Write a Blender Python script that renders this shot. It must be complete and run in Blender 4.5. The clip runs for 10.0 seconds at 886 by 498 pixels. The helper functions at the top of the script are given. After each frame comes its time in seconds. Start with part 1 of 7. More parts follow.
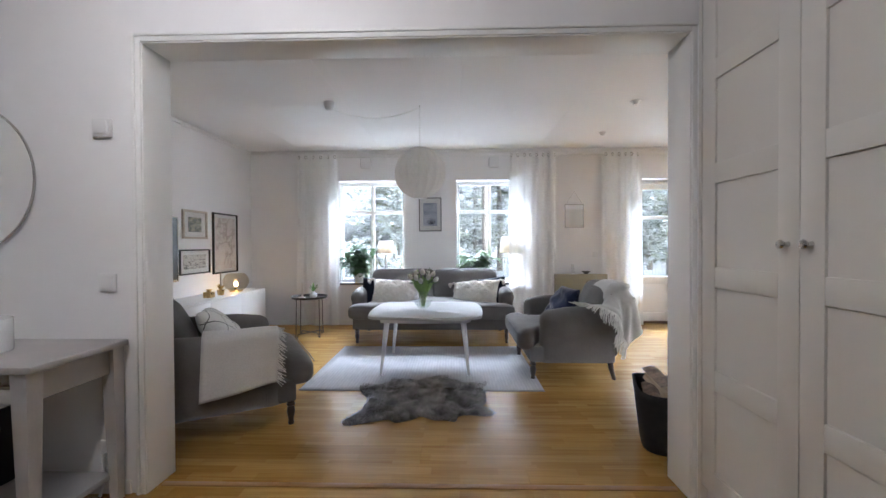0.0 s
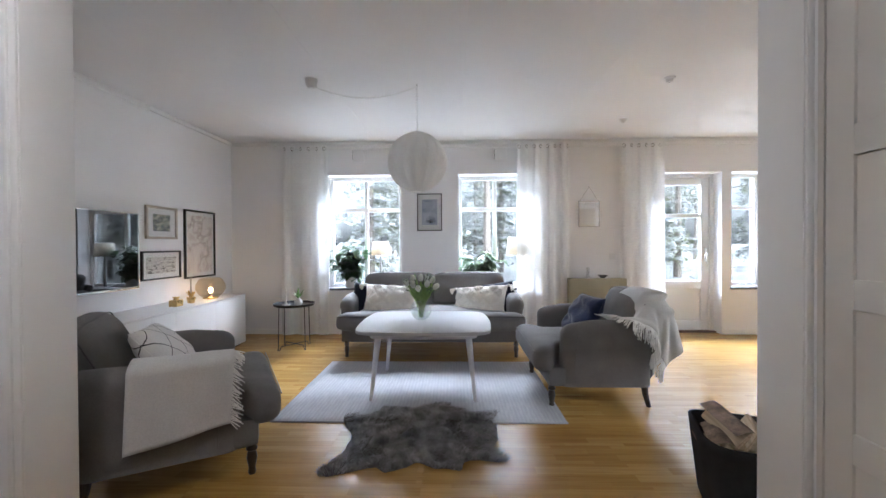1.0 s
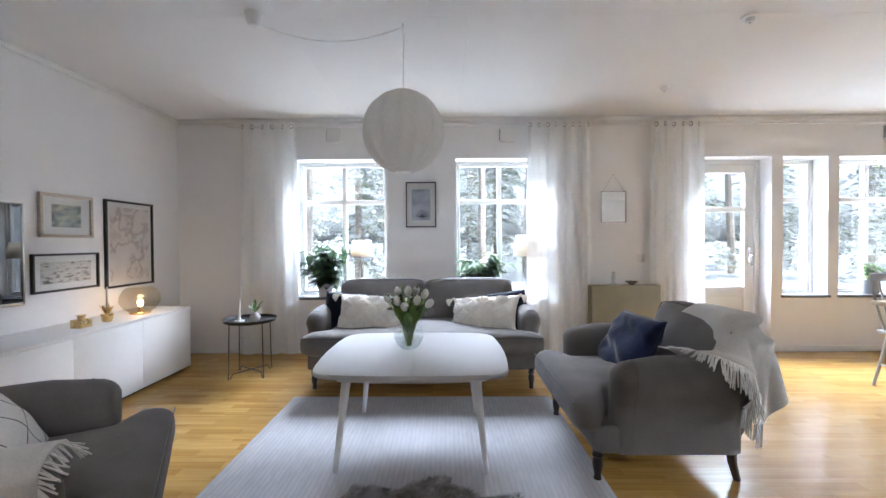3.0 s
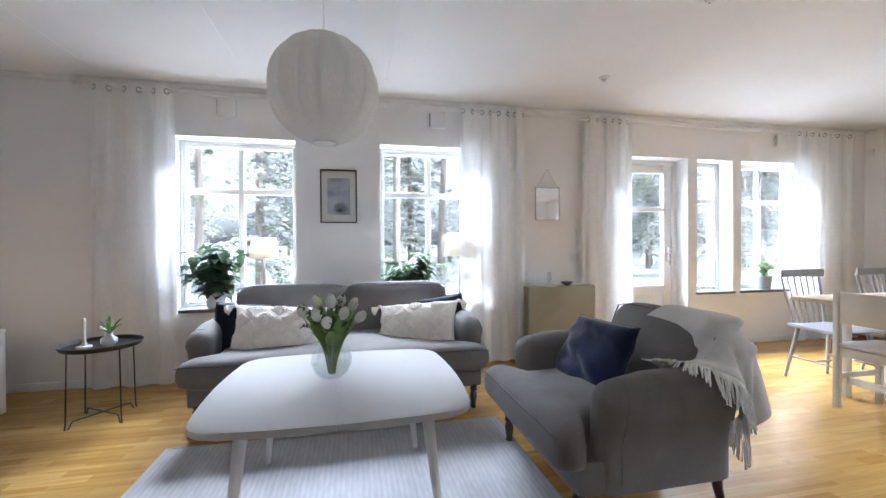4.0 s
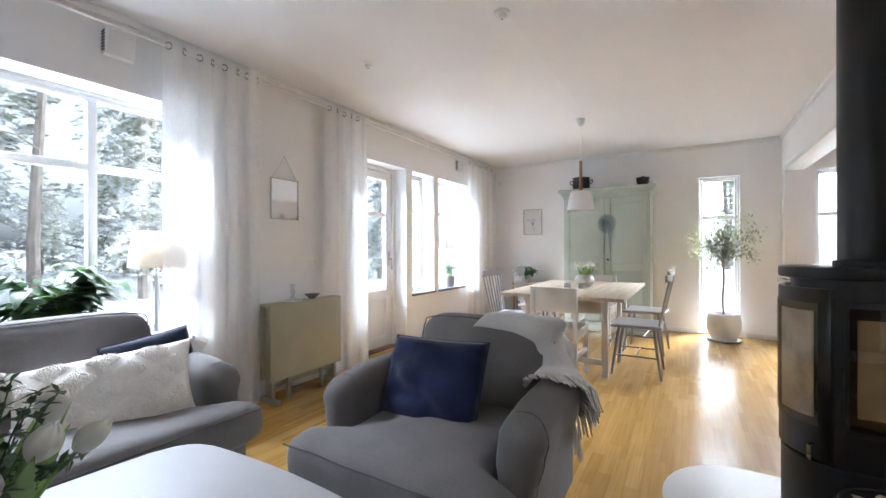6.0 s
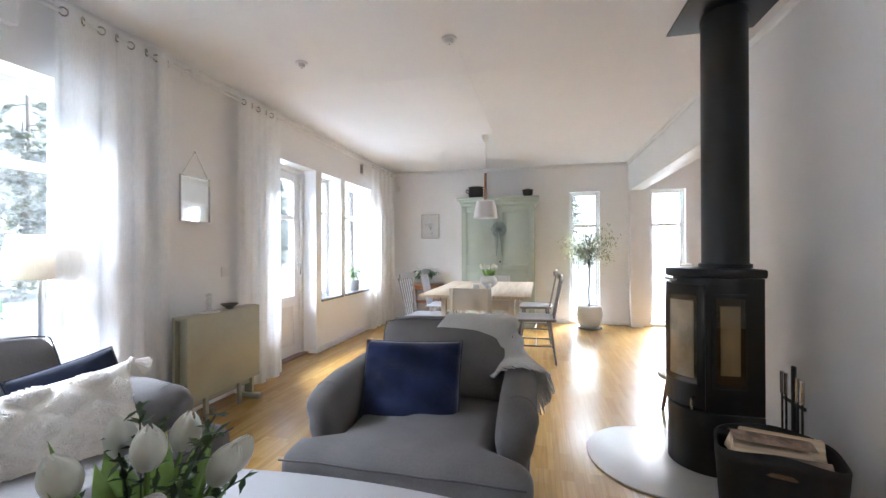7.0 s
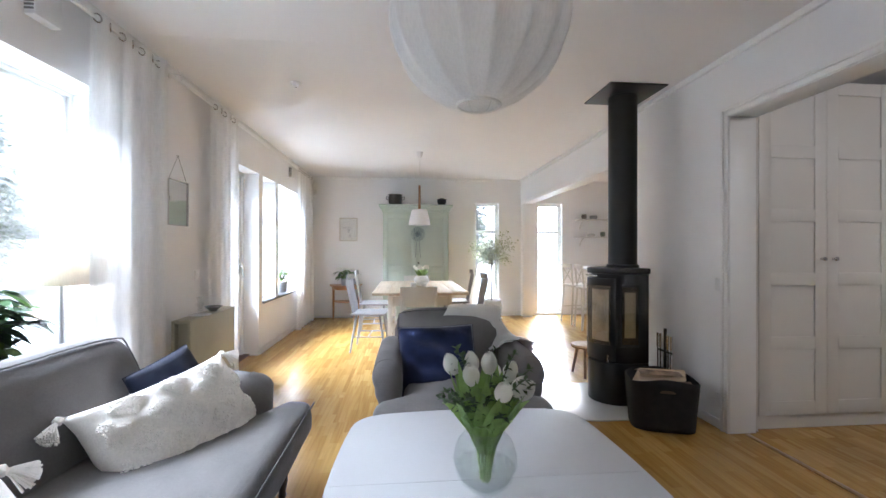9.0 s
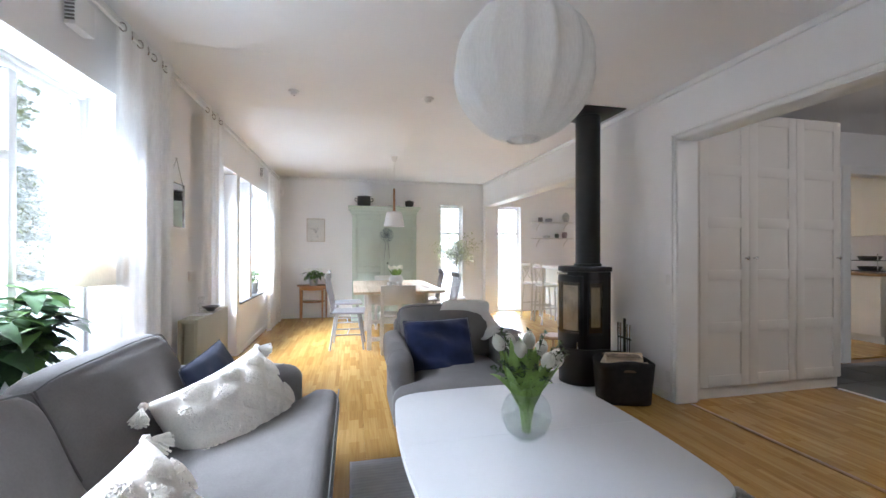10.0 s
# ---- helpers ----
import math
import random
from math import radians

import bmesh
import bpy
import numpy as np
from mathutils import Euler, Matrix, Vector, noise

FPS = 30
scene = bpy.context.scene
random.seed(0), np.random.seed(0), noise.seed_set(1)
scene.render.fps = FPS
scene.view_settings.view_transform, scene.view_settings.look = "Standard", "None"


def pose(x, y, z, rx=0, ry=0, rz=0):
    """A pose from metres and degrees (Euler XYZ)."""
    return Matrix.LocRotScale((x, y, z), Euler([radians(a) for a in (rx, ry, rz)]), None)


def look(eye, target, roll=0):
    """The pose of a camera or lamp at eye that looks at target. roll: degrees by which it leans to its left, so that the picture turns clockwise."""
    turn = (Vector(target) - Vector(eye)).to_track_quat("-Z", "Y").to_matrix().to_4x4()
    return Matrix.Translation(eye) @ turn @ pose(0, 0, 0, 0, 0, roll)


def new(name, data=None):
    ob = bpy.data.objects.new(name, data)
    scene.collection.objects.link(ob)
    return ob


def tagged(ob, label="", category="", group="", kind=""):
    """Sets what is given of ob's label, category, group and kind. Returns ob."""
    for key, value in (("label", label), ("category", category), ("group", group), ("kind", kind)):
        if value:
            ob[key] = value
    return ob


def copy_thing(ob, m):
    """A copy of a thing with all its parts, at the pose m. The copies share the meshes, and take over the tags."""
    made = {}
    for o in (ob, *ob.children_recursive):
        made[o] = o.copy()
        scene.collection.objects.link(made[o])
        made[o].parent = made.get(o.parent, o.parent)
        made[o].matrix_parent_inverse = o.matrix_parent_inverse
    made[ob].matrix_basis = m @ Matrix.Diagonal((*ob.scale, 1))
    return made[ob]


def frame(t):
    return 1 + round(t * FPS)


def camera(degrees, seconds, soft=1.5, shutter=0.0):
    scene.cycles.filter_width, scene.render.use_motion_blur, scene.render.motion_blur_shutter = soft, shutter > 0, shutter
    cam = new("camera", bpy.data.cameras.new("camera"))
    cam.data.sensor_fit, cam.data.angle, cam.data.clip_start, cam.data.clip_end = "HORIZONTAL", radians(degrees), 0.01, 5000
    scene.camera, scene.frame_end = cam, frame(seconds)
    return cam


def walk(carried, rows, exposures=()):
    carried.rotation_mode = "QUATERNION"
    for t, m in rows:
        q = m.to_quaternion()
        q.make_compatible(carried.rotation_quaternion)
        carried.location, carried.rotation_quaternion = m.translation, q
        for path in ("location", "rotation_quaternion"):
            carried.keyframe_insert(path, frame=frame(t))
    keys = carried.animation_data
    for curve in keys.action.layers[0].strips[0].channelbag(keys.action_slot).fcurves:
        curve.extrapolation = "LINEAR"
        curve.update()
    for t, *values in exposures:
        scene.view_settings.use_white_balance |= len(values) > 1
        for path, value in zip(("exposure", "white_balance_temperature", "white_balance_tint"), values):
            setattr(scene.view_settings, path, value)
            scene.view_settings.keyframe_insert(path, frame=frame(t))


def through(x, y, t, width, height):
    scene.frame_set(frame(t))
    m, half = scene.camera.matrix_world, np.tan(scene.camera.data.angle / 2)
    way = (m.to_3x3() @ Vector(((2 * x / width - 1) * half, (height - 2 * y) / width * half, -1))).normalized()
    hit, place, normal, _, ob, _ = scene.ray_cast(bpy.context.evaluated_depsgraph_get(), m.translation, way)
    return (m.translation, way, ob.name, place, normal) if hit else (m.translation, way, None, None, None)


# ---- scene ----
cam = camera(94.9, 10.0)
PATH = [
    (0, (0.147, 0.122, 1.156), (0.093, 2.121, 1.132), -0.3),
    (0.5, (0.135, 0.397, 1.154), (0.082, 2.396, 1.134), -0.4),
    (1, (0.12, 0.679, 1.157), (0.067, 2.679, 1.137), -0.3),
    (1.5, (0.116, 0.924, 1.157), (0.062, 2.923, 1.142), -0.3),
    (2, (0.1, 1.155, 1.166), (0.049, 3.155, 1.147), -0.3),
    (3.5, (0.023, 1.857, 1.178), (0.094, 3.856, 1.143), -0.3),
    (4, (-0.046, 2.137, 1.139), (0.375, 4.092, 1.118), -0.3),
    (4.5, (-0.061, 2.369, 1.13), (0.757, 4.194, 1.114), -0.1),
    (5, (-0.147, 2.639, 1.138), (1.058, 4.236, 1.128), -0.1),
    (5.5, (-0.213, 2.89, 1.133), (1.281, 4.221, 1.128), -0.1),
    (7, (-0.626, 3.487, 1.171), (1.321, 3.946, 1.174), -0.2),
    (7.5, (-0.809, 3.688, 1.182), (1.179, 3.905, 1.190), -0.05),
    (8, (-0.990, 3.884, 1.200), (1.009, 3.908, 1.207), 0.05),
    (8.5, (-1.149, 4.061, 1.213), (0.849, 3.968, 1.220), 0.1),
    (9, (-1.288, 4.269, 1.207), (0.703, 4.087, 1.211), 0.1),
    (9.5, (-1.417, 4.456, 1.214), (0.562, 4.163, 1.217), 0.1),
    (10, (-1.524, 4.662, 1.214), (0.428, 4.223, 1.219), 0.1),
]
EXPOSURES = [(0.0, 4.8, 5460, 12), (10.0, 4.8, 5460, 12)]
walk(cam, [(t, look(eye, target, roll)) for t, eye, target, roll in PATH], EXPOSURES)

# ---- daylight: bright overcast winter sky, weak wide sun ----
world = bpy.data.worlds.new("winter_sky")
scene.world = world
world.use_nodes = True
wn, wl = world.node_tree.nodes, world.node_tree.links
sky = wn.new("ShaderNodeTexSky")
sky.sky_type, sky.sun_disc = "NISHITA", False
SUN_EL, SUN_ROT = radians(24), radians(116)
sky.sun_elevation, sky.sun_rotation = SUN_EL, SUN_ROT
sky.air_density, sky.dust_density, sky.ozone_density = 0.8, 4.0, 1.0
wn["Background"].inputs["Strength"].default_value = 0.054
veil = wn.new("ShaderNodeHueSaturation")
veil.inputs["Saturation"].default_value = 0.12
wl.new(sky.outputs[0], veil.inputs["Color"])
wl.new(veil.outputs[0], wn["Background"].inputs["Color"])
sun_data = bpy.data.lights.new("sun", "SUN")
sun_data.energy, sun_data.angle, sun_data.color = 1.0, radians(22), (1.0, 0.95, 0.88)
sun = new("sun", sun_data)
sun.matrix_world = look((40 * math.sin(SUN_ROT) * math.cos(SUN_EL), 40 * math.cos(SUN_ROT) * math.cos(SUN_EL), 40 * math.sin(SUN_EL)), (0, 0, 0))


def sky_fill(name, eye, target, wide, high, power):
    """An unseen area lamp, added over the garden to boost window daylight."""
    d = bpy.data.lights.new(name, "AREA")
    d.shape, d.size, d.size_y, d.energy, d.color = "RECTANGLE", wide, high, power, (0.97, 0.985, 1.0)
    ob = new(name, d)
    ob.matrix_world = look(eye, target)
    return ob


sky_fill("sky_fill_north", (1.2, 11.5, 6.7), (1.2, 5.0, 1.2), 14.0, 3.2, 540)
sky_fill("sky_fill_east", (8.6, 0.9, 3.9), (6.1, 0.9, 0.9), 7.0, 2.4, 105)


# ---- mesh helpers ----
def thing(name, m, label, category, group="", kind=""):
    ob = new(name)
    ob.matrix_basis = m
    ob.empty_display_size = 0.1
    return tagged(ob, label, category, group, kind)


def finish(bm, name, mat, smooth=True):
    me = bpy.data.meshes.new(name)
    bmesh.ops.recalc_face_normals(bm, faces=bm.faces)
    bm.to_mesh(me)
    bm.free()
    me.materials.append(mat)
    if smooth:
        me.shade_smooth()
        if smooth != "all":
            me.set_sharp_from_angle(angle=radians(38))
    return me


def part(name, bm, mat, parent, label="", smooth=True, at=None):
    ob = new(name, finish(bm, name, mat, smooth))
    ob.parent = parent
    if at is not None:
        ob.matrix_basis = at
    return tagged(ob, label)


def single(name, bm, mat, label, category, group="", kind="", smooth=True, at=None):
    ob = new(name, finish(bm, name, mat, smooth))
    if at is not None:
        ob.matrix_basis = at
    return tagged(ob, label, category, group, kind)


def solid(ob, thick, offset=0.0):
    mod = ob.modifiers.new("solid", "SOLIDIFY")
    mod.thickness, mod.offset = thick, offset
    return ob


def box(bm, x0, x1, y0, y1, z0, z1, bevel=0.0, seg=2):
    r = bmesh.ops.create_cube(bm, size=1, matrix=Matrix.Translation(((x0 + x1) / 2, (y0 + y1) / 2, (z0 + z1) / 2)) @ Matrix.Diagonal((abs(x1 - x0), abs(y1 - y0), abs(z1 - z0), 1)))
    if bevel:
        es = list({e for v in r["verts"] for e in v.link_edges})
        bmesh.ops.bevel(bm, geom=es, offset=bevel, segments=seg, affect="EDGES", profile=0.5)
    return bm


def B(*a, **k):
    return box(bmesh.new(), *a, **k)


def lathe(profile, seg=32, bm=None, at=None, start=0.0, turn=2 * math.pi):
    """Turns (radius, height) pairs round z."""
    bm = bm or bmesh.new()
    at = at or Matrix()
    full = abs(turn - 2 * math.pi) < 1e-6
    cols = seg if full else seg + 1
    rings = []
    for r, z in profile:
        if r < 1e-6:
            rings.append([bm.verts.new(at @ Vector((0, 0, z)))] * cols)
        else:
            rings.append([bm.verts.new(at @ Vector((r * math.cos(start + turn * i / seg), r * math.sin(start + turn * i / seg), z))) for i in range(cols)])
    for a, b in zip(rings, rings[1:]):
        for i in range(seg):
            j = (i + 1) % cols
            vs = []
            for v in (a[i], a[j], b[j], b[i]):
                if v not in vs:
                    vs.append(v)
            if len(vs) > 2:
                bm.faces.new(vs)
    return bm


def tube(points, r, seg=8, closed=False, bm=None, r1=None):
    """A round bar along points; r1: its radius at the far end."""
    bm = bm or bmesh.new()
    pts = [Vector(p) for p in points]
    n = len(pts)
    rings = []
    up = None
    for i, p in enumerate(pts):
        a, b = pts[i - 1] if (i or closed) else p, pts[(i + 1) % n] if (i < n - 1 or closed) else p
        d = (b - a).normalized()
        if up is None:
            up = d.orthogonal().normalized()
        up = (up - d * up.dot(d)).normalized()
        side = d.cross(up)
        rr = r if r1 is None else r + (r1 - r) * i / max(1, n - 1)
        rings.append([bm.verts.new(p + (up * math.cos(2 * math.pi * k / seg) + side * math.sin(2 * math.pi * k / seg)) * rr) for k in range(seg)])
    for i in range(n if closed else n - 1):
        a, b = rings[i], rings[(i + 1) % n]
        for k in range(seg):
            bm.faces.new((a[k], a[(k + 1) % seg], b[(k + 1) % seg], b[k]))
    if not closed:
        bm.faces.new(rings[0])
        bm.faces.new(rings[-1])
    return bm


def sheet(f, nu, nv, bm=None, wrap=False):
    """A surface from f(u, v), u and v from 0 to 1."""
    bm = bm or bmesh.new()
    g = [[bm.verts.new(f(i / nu, j / nv)) for j in range(nv + 1)] for i in range(nu if wrap else nu + 1)]
    for i in range(nu):
        for j in range(nv):
            a, b = g[i], g[(i + 1) % len(g)]
            bm.faces.new((a[j], b[j], b[j + 1], a[j + 1]))
    return bm


def soft(hx, hy, hz, r, n=10, f=None):
    """A box of half sizes hx, hy, hz with edges rounded by r; f bends each point."""
    bm = bmesh.new()
    bmesh.ops.create_cube(bm, size=2)
    bmesh.ops.subdivide_edges(bm, edges=bm.edges, cuts=n, use_grid_fill=True)
    h = Vector((hx, hy, hz))
    for v in bm.verts:
        p = on_soft([c * k for c, k in zip(v.co, h)], h, r)
        v.co = Vector(f(p)) if f else p
    return bm


def on_soft(p, h, r):
    """The place on a rounded box that belongs to a point of the sharp box."""
    p = Vector(p)
    q = Vector([max(-(k - r), min(k - r, c)) for c, k in zip(p, h)])
    d = p - q
    return q + d.normalized() * r if d.length > 1e-9 else p


def prism(outline, z0, z1, bm=None, bevel=0.0, seg=2):
    """An upright slab over a flat outline."""
    bm = bm or bmesh.new()
    vs = [bm.verts.new((x, y, z0)) for x, y in outline]
    face = bm.faces.new(vs)
    res = bmesh.ops.extrude_face_region(bm, geom=[face])
    top = [g for g in res["geom"] if isinstance(g, bmesh.types.BMVert)]
    for v in top:
        v.co.z = z1
    if bevel:
        es = [e for e in bm.edges if abs(e.verts[0].co.z - e.verts[1].co.z) < 1e-6 and e.verts[0] in set(top) | set(vs)]
        bmesh.ops.bevel(bm, geom=es, offset=bevel, segments=seg, affect="EDGES", profile=0.5)
    return bm


def rounded(hx, hy, r, k=6, bow=0.0):
    """The outline of a rounded rectangle whose sides bow outwards."""
    out = []
    for cx, cy, a0 in ((hx - r, hy - r, 0), (-hx + r, hy - r, 90), (-hx + r, -hy + r, 180), (hx - r, -hy + r, 270)):
        for i in range(k + 1):
            a = radians(a0 + 90 * i / k)
            out.append((cx + r * math.cos(a), cy + r * math.sin(a)))
        if bow:
            p, q = out[-1], {0: (-hx + r, hy), 90: (-hx, -hy + r), 180: (hx - r, -hy), 270: (hx, hy - r)}[a0]
            nx, ny = {0: (0, 1), 90: (-1, 0), 180: (0, -1), 270: (1, 0)}[a0]
            for i in range(1, 8):
                u = i / 8
                b = bow * 4 * u * (1 - u)
                out.append((p[0] + (q[0] - p[0]) * u + nx * b, p[1] + (q[1] - p[1]) * u + ny * b))
    return out


# ---- materials ----
def mat_base(name, rough=0.5, metal=0.0, spec=0.5):
    m = bpy.data.materials.new(name)
    m.use_nodes = True
    b = m.node_tree.nodes["Principled BSDF"]
    b.inputs["Roughness"].default_value, b.inputs["Metallic"].default_value = rough, metal
    b.inputs["Specular IOR Level"].default_value = spec
    return m, m.node_tree.nodes, m.node_tree.links, b


def noise_node(n, l, scale, detail=4.0, stretch=(1, 1, 1)):
    tc, mp, nz = n.new("ShaderNodeTexCoord"), n.new("ShaderNodeMapping"), n.new("ShaderNodeTexNoise")
    mp.inputs["Scale"].default_value = stretch
    nz.inputs["Scale"].default_value, nz.inputs["Detail"].default_value = scale, detail
    l.new(tc.outputs["Object"], mp.inputs[0])
    l.new(mp.outputs[0], nz.inputs["Vector"])
    return nz.outputs["Fac"]


def ramp(n, l, fac, stops):
    r = n.new("ShaderNodeValToRGB")
    els = r.color_ramp.elements
    while len(els) < len(stops):
        els.new(0.5)
    for e, (p, c) in zip(els, stops):
        e.position, e.color = p, (*c, 1)
    l.new(fac, r.inputs[0])
    return r.outputs[0]


def mixc(n, l, a, b, fac, mode="MIX"):
    m = n.new("ShaderNodeMix")
    m.data_type, m.blend_type = "RGBA", mode
    for sock, val in ((m.inputs[0], fac), (m.inputs[6], a), (m.inputs[7], b)):
        if isinstance(val, (int, float)):
            sock.default_value = val
        elif isinstance(val, tuple):
            sock.default_value = (*val, 1)
        else:
            l.new(val, sock)
    return m.outputs[2]


def bump(n, l, b, fac, strength, dist):
    bp = n.new("ShaderNodeBump")
    bp.inputs["Strength"].default_value, bp.inputs["Distance"].default_value = strength, dist
    l.new(fac, bp.inputs["Height"])
    if b.inputs["Normal"].is_linked:
        l.new(b.inputs["Normal"].links[0].from_socket, bp.inputs["Normal"])
    l.new(bp.outputs[0], b.inputs["Normal"])


def M(name, col, rough=0.5, metal=0.0, var=0.1, scale=5.0, fine=90.0, relief=0.15, dist=0.002, spec=0.5, stretch=(1, 1, 1), sheen=0.0, coat=0.0):
    """A plain surface with broad and fine variation of colour, roughness and relief."""
    m, n, l, b = mat_base(name, rough, metal, spec)
    lo, hi = tuple(c * (1 - var) for c in col), tuple(min(1, c * (1 + var)) for c in col)
    broad, small = noise_node(n, l, scale, 3, stretch), noise_node(n, l, fine, 3, stretch)
    c1 = ramp(n, l, broad, [(0.3, lo), (0.7, hi)])
    c2 = ramp(n, l, small, [(0.3, tuple(1 - var * 0.6 for _ in col)), (0.7, (1, 1, 1))])
    l.new(mixc(n, l, c1, c2, 1.0, "MULTIPLY"), b.inputs["Base Color"])
    rr = n.new("ShaderNodeMapRange")
    rr.inputs["To Min"].default_value, rr.inputs["To Max"].default_value = max(0.02, rough - 0.07), min(1, rough + 0.07)
    l.new(broad, rr.inputs[0])
    l.new(rr.outputs[0], b.inputs["Roughness"])
    if relief:
        bump(n, l, b, small, relief, dist)
    if sheen:
        b.inputs["Sheen Weight"].default_value, b.inputs["Sheen Roughness"].default_value = sheen, 0.5
    if coat:
        b.inputs["Coat Weight"].default_value, b.inputs["Coat Roughness"].default_value = coat, 0.1
    return m


def leaf_mat(name, col, rough=0.4, var=0.3, through=0.35):
    """A leaf that lets some light through."""
    m = M(name, col, rough, var=var, scale=9, fine=70, relief=0.2)
    n, l = m.node_tree.nodes, m.node_tree.links
    b = n["Principled BSDF"]
    tl, mx = n.new("ShaderNodeBsdfTranslucent"), n.new("ShaderNodeMixShader")
    l.new(b.inputs["Base Color"].links[0].from_socket, tl.inputs[0])
    mx.inputs[0].default_value = through
    l.new(b.outputs[0], mx.inputs[1]), l.new(tl.outputs[0], mx.inputs[2])
    l.new(mx.outputs[0], n["Material Output"].inputs[0])
    return m


def fabric(name, col, thread=520.0, var=0.12, sheen=0.25, relief=0.35, creases=0.25):
    """Woven cloth: fine threads both ways, slubs and soft creases."""
    m, n, l, b = mat_base(name, 0.93, 0, 0.25)
    tc = n.new("ShaderNodeTexCoord")
    ws = []
    for axis in ("X", "Z"):
        w = n.new("ShaderNodeTexWave")
        w.bands_direction = axis
        w.inputs["Scale"].default_value, w.inputs["Distortion"].default_value, w.inputs["Detail"].default_value = thread / 6.3, 2.0, 1.0
        l.new(tc.outputs["Object"], w.inputs["Vector"])
        ws.append(w.outputs["Fac"])
    mx = n.new("ShaderNodeMath")
    mx.operation = "MAXIMUM"
    l.new(ws[0], mx.inputs[0]), l.new(ws[1], mx.inputs[1])
    broad, slub = noise_node(n, l, 6, 4), noise_node(n, l, 140, 2)
    c1 = ramp(n, l, broad, [(0.3, tuple(c * (1 - var) for c in col)), (0.7, tuple(min(1, c * (1 + var)) for c in col))])
    c2 = ramp(n, l, slub, [(0.3, (0.9, 0.9, 0.9)), (0.65, (1, 1, 1))])
    l.new(mixc(n, l, c1, c2, 1.0, "MULTIPLY"), b.inputs["Base Color"])
    bump(n, l, b, noise_node(n, l, 14, 3), creases, 0.006)
    bump(n, l, b, mx.outputs[0], relief, 0.0008)
    b.inputs["Sheen Weight"].default_value, b.inputs["Sheen Roughness"].default_value = sheen, 0.4
    return m


def wood(name, light, dark, rough=0.4, axis=0, scale=1.0, coat=0.0, random_tint=0.0):
    """Grain along one axis of the object."""
    m, n, l, b = mat_base(name, rough)
    st = [14 * scale] * 3
    st[axis] = 0.9 * scale
    st2 = [70 * scale] * 3
    st2[axis] = 2.5 * scale
    tc = n.new("ShaderNodeTexCoord")
    oi = n.new("ShaderNodeObjectInfo")
    facs = []
    for s, d in ((st, 5), (st2, 3)):
        mp, nz, ad = n.new("ShaderNodeMapping"), n.new("ShaderNodeTexNoise"), n.new("ShaderNodeVectorMath")
        mp.inputs["Scale"].default_value = s
        nz.inputs["Scale"].default_value, nz.inputs["Detail"].default_value, nz.inputs["Distortion"].default_value = 1.0, d, 0.6
        sc = n.new("ShaderNodeMath")
        sc.operation = "MULTIPLY"
        sc.inputs[1].default_value = 37.0
        l.new(oi.outputs["Random"], sc.inputs[0])
        l.new(tc.outputs["Object"], ad.inputs[0]), l.new(sc.outputs[0], ad.inputs[1])
        l.new(ad.outputs[0], mp.inputs[0]), l.new(mp.outputs[0], nz.inputs["Vector"])
        facs.append(nz.outputs["Fac"])
    c1 = ramp(n, l, facs[0], [(0.3, dark), (0.7, light)])
    c2 = ramp(n, l, facs[1], [(0.35, (0.82, 0.78, 0.74)), (0.6, (1, 1, 1))])
    col = mixc(n, l, c1, c2, 1.0, "MULTIPLY")
    if random_tint:
        t = ramp(n, l, oi.outputs["Random"], [(0, (1 - random_tint,) * 3), (1, (1, 1, 1))])
        col = mixc(n, l, col, t, 1.0, "MULTIPLY")
    l.new(col, b.inputs["Base Color"])
    bump(n, l, b, facs[1], 0.12, 0.001)
    if coat:
        b.inputs["Coat Weight"].default_value, b.inputs["Coat Roughness"].default_value = coat, 0.12
    return m


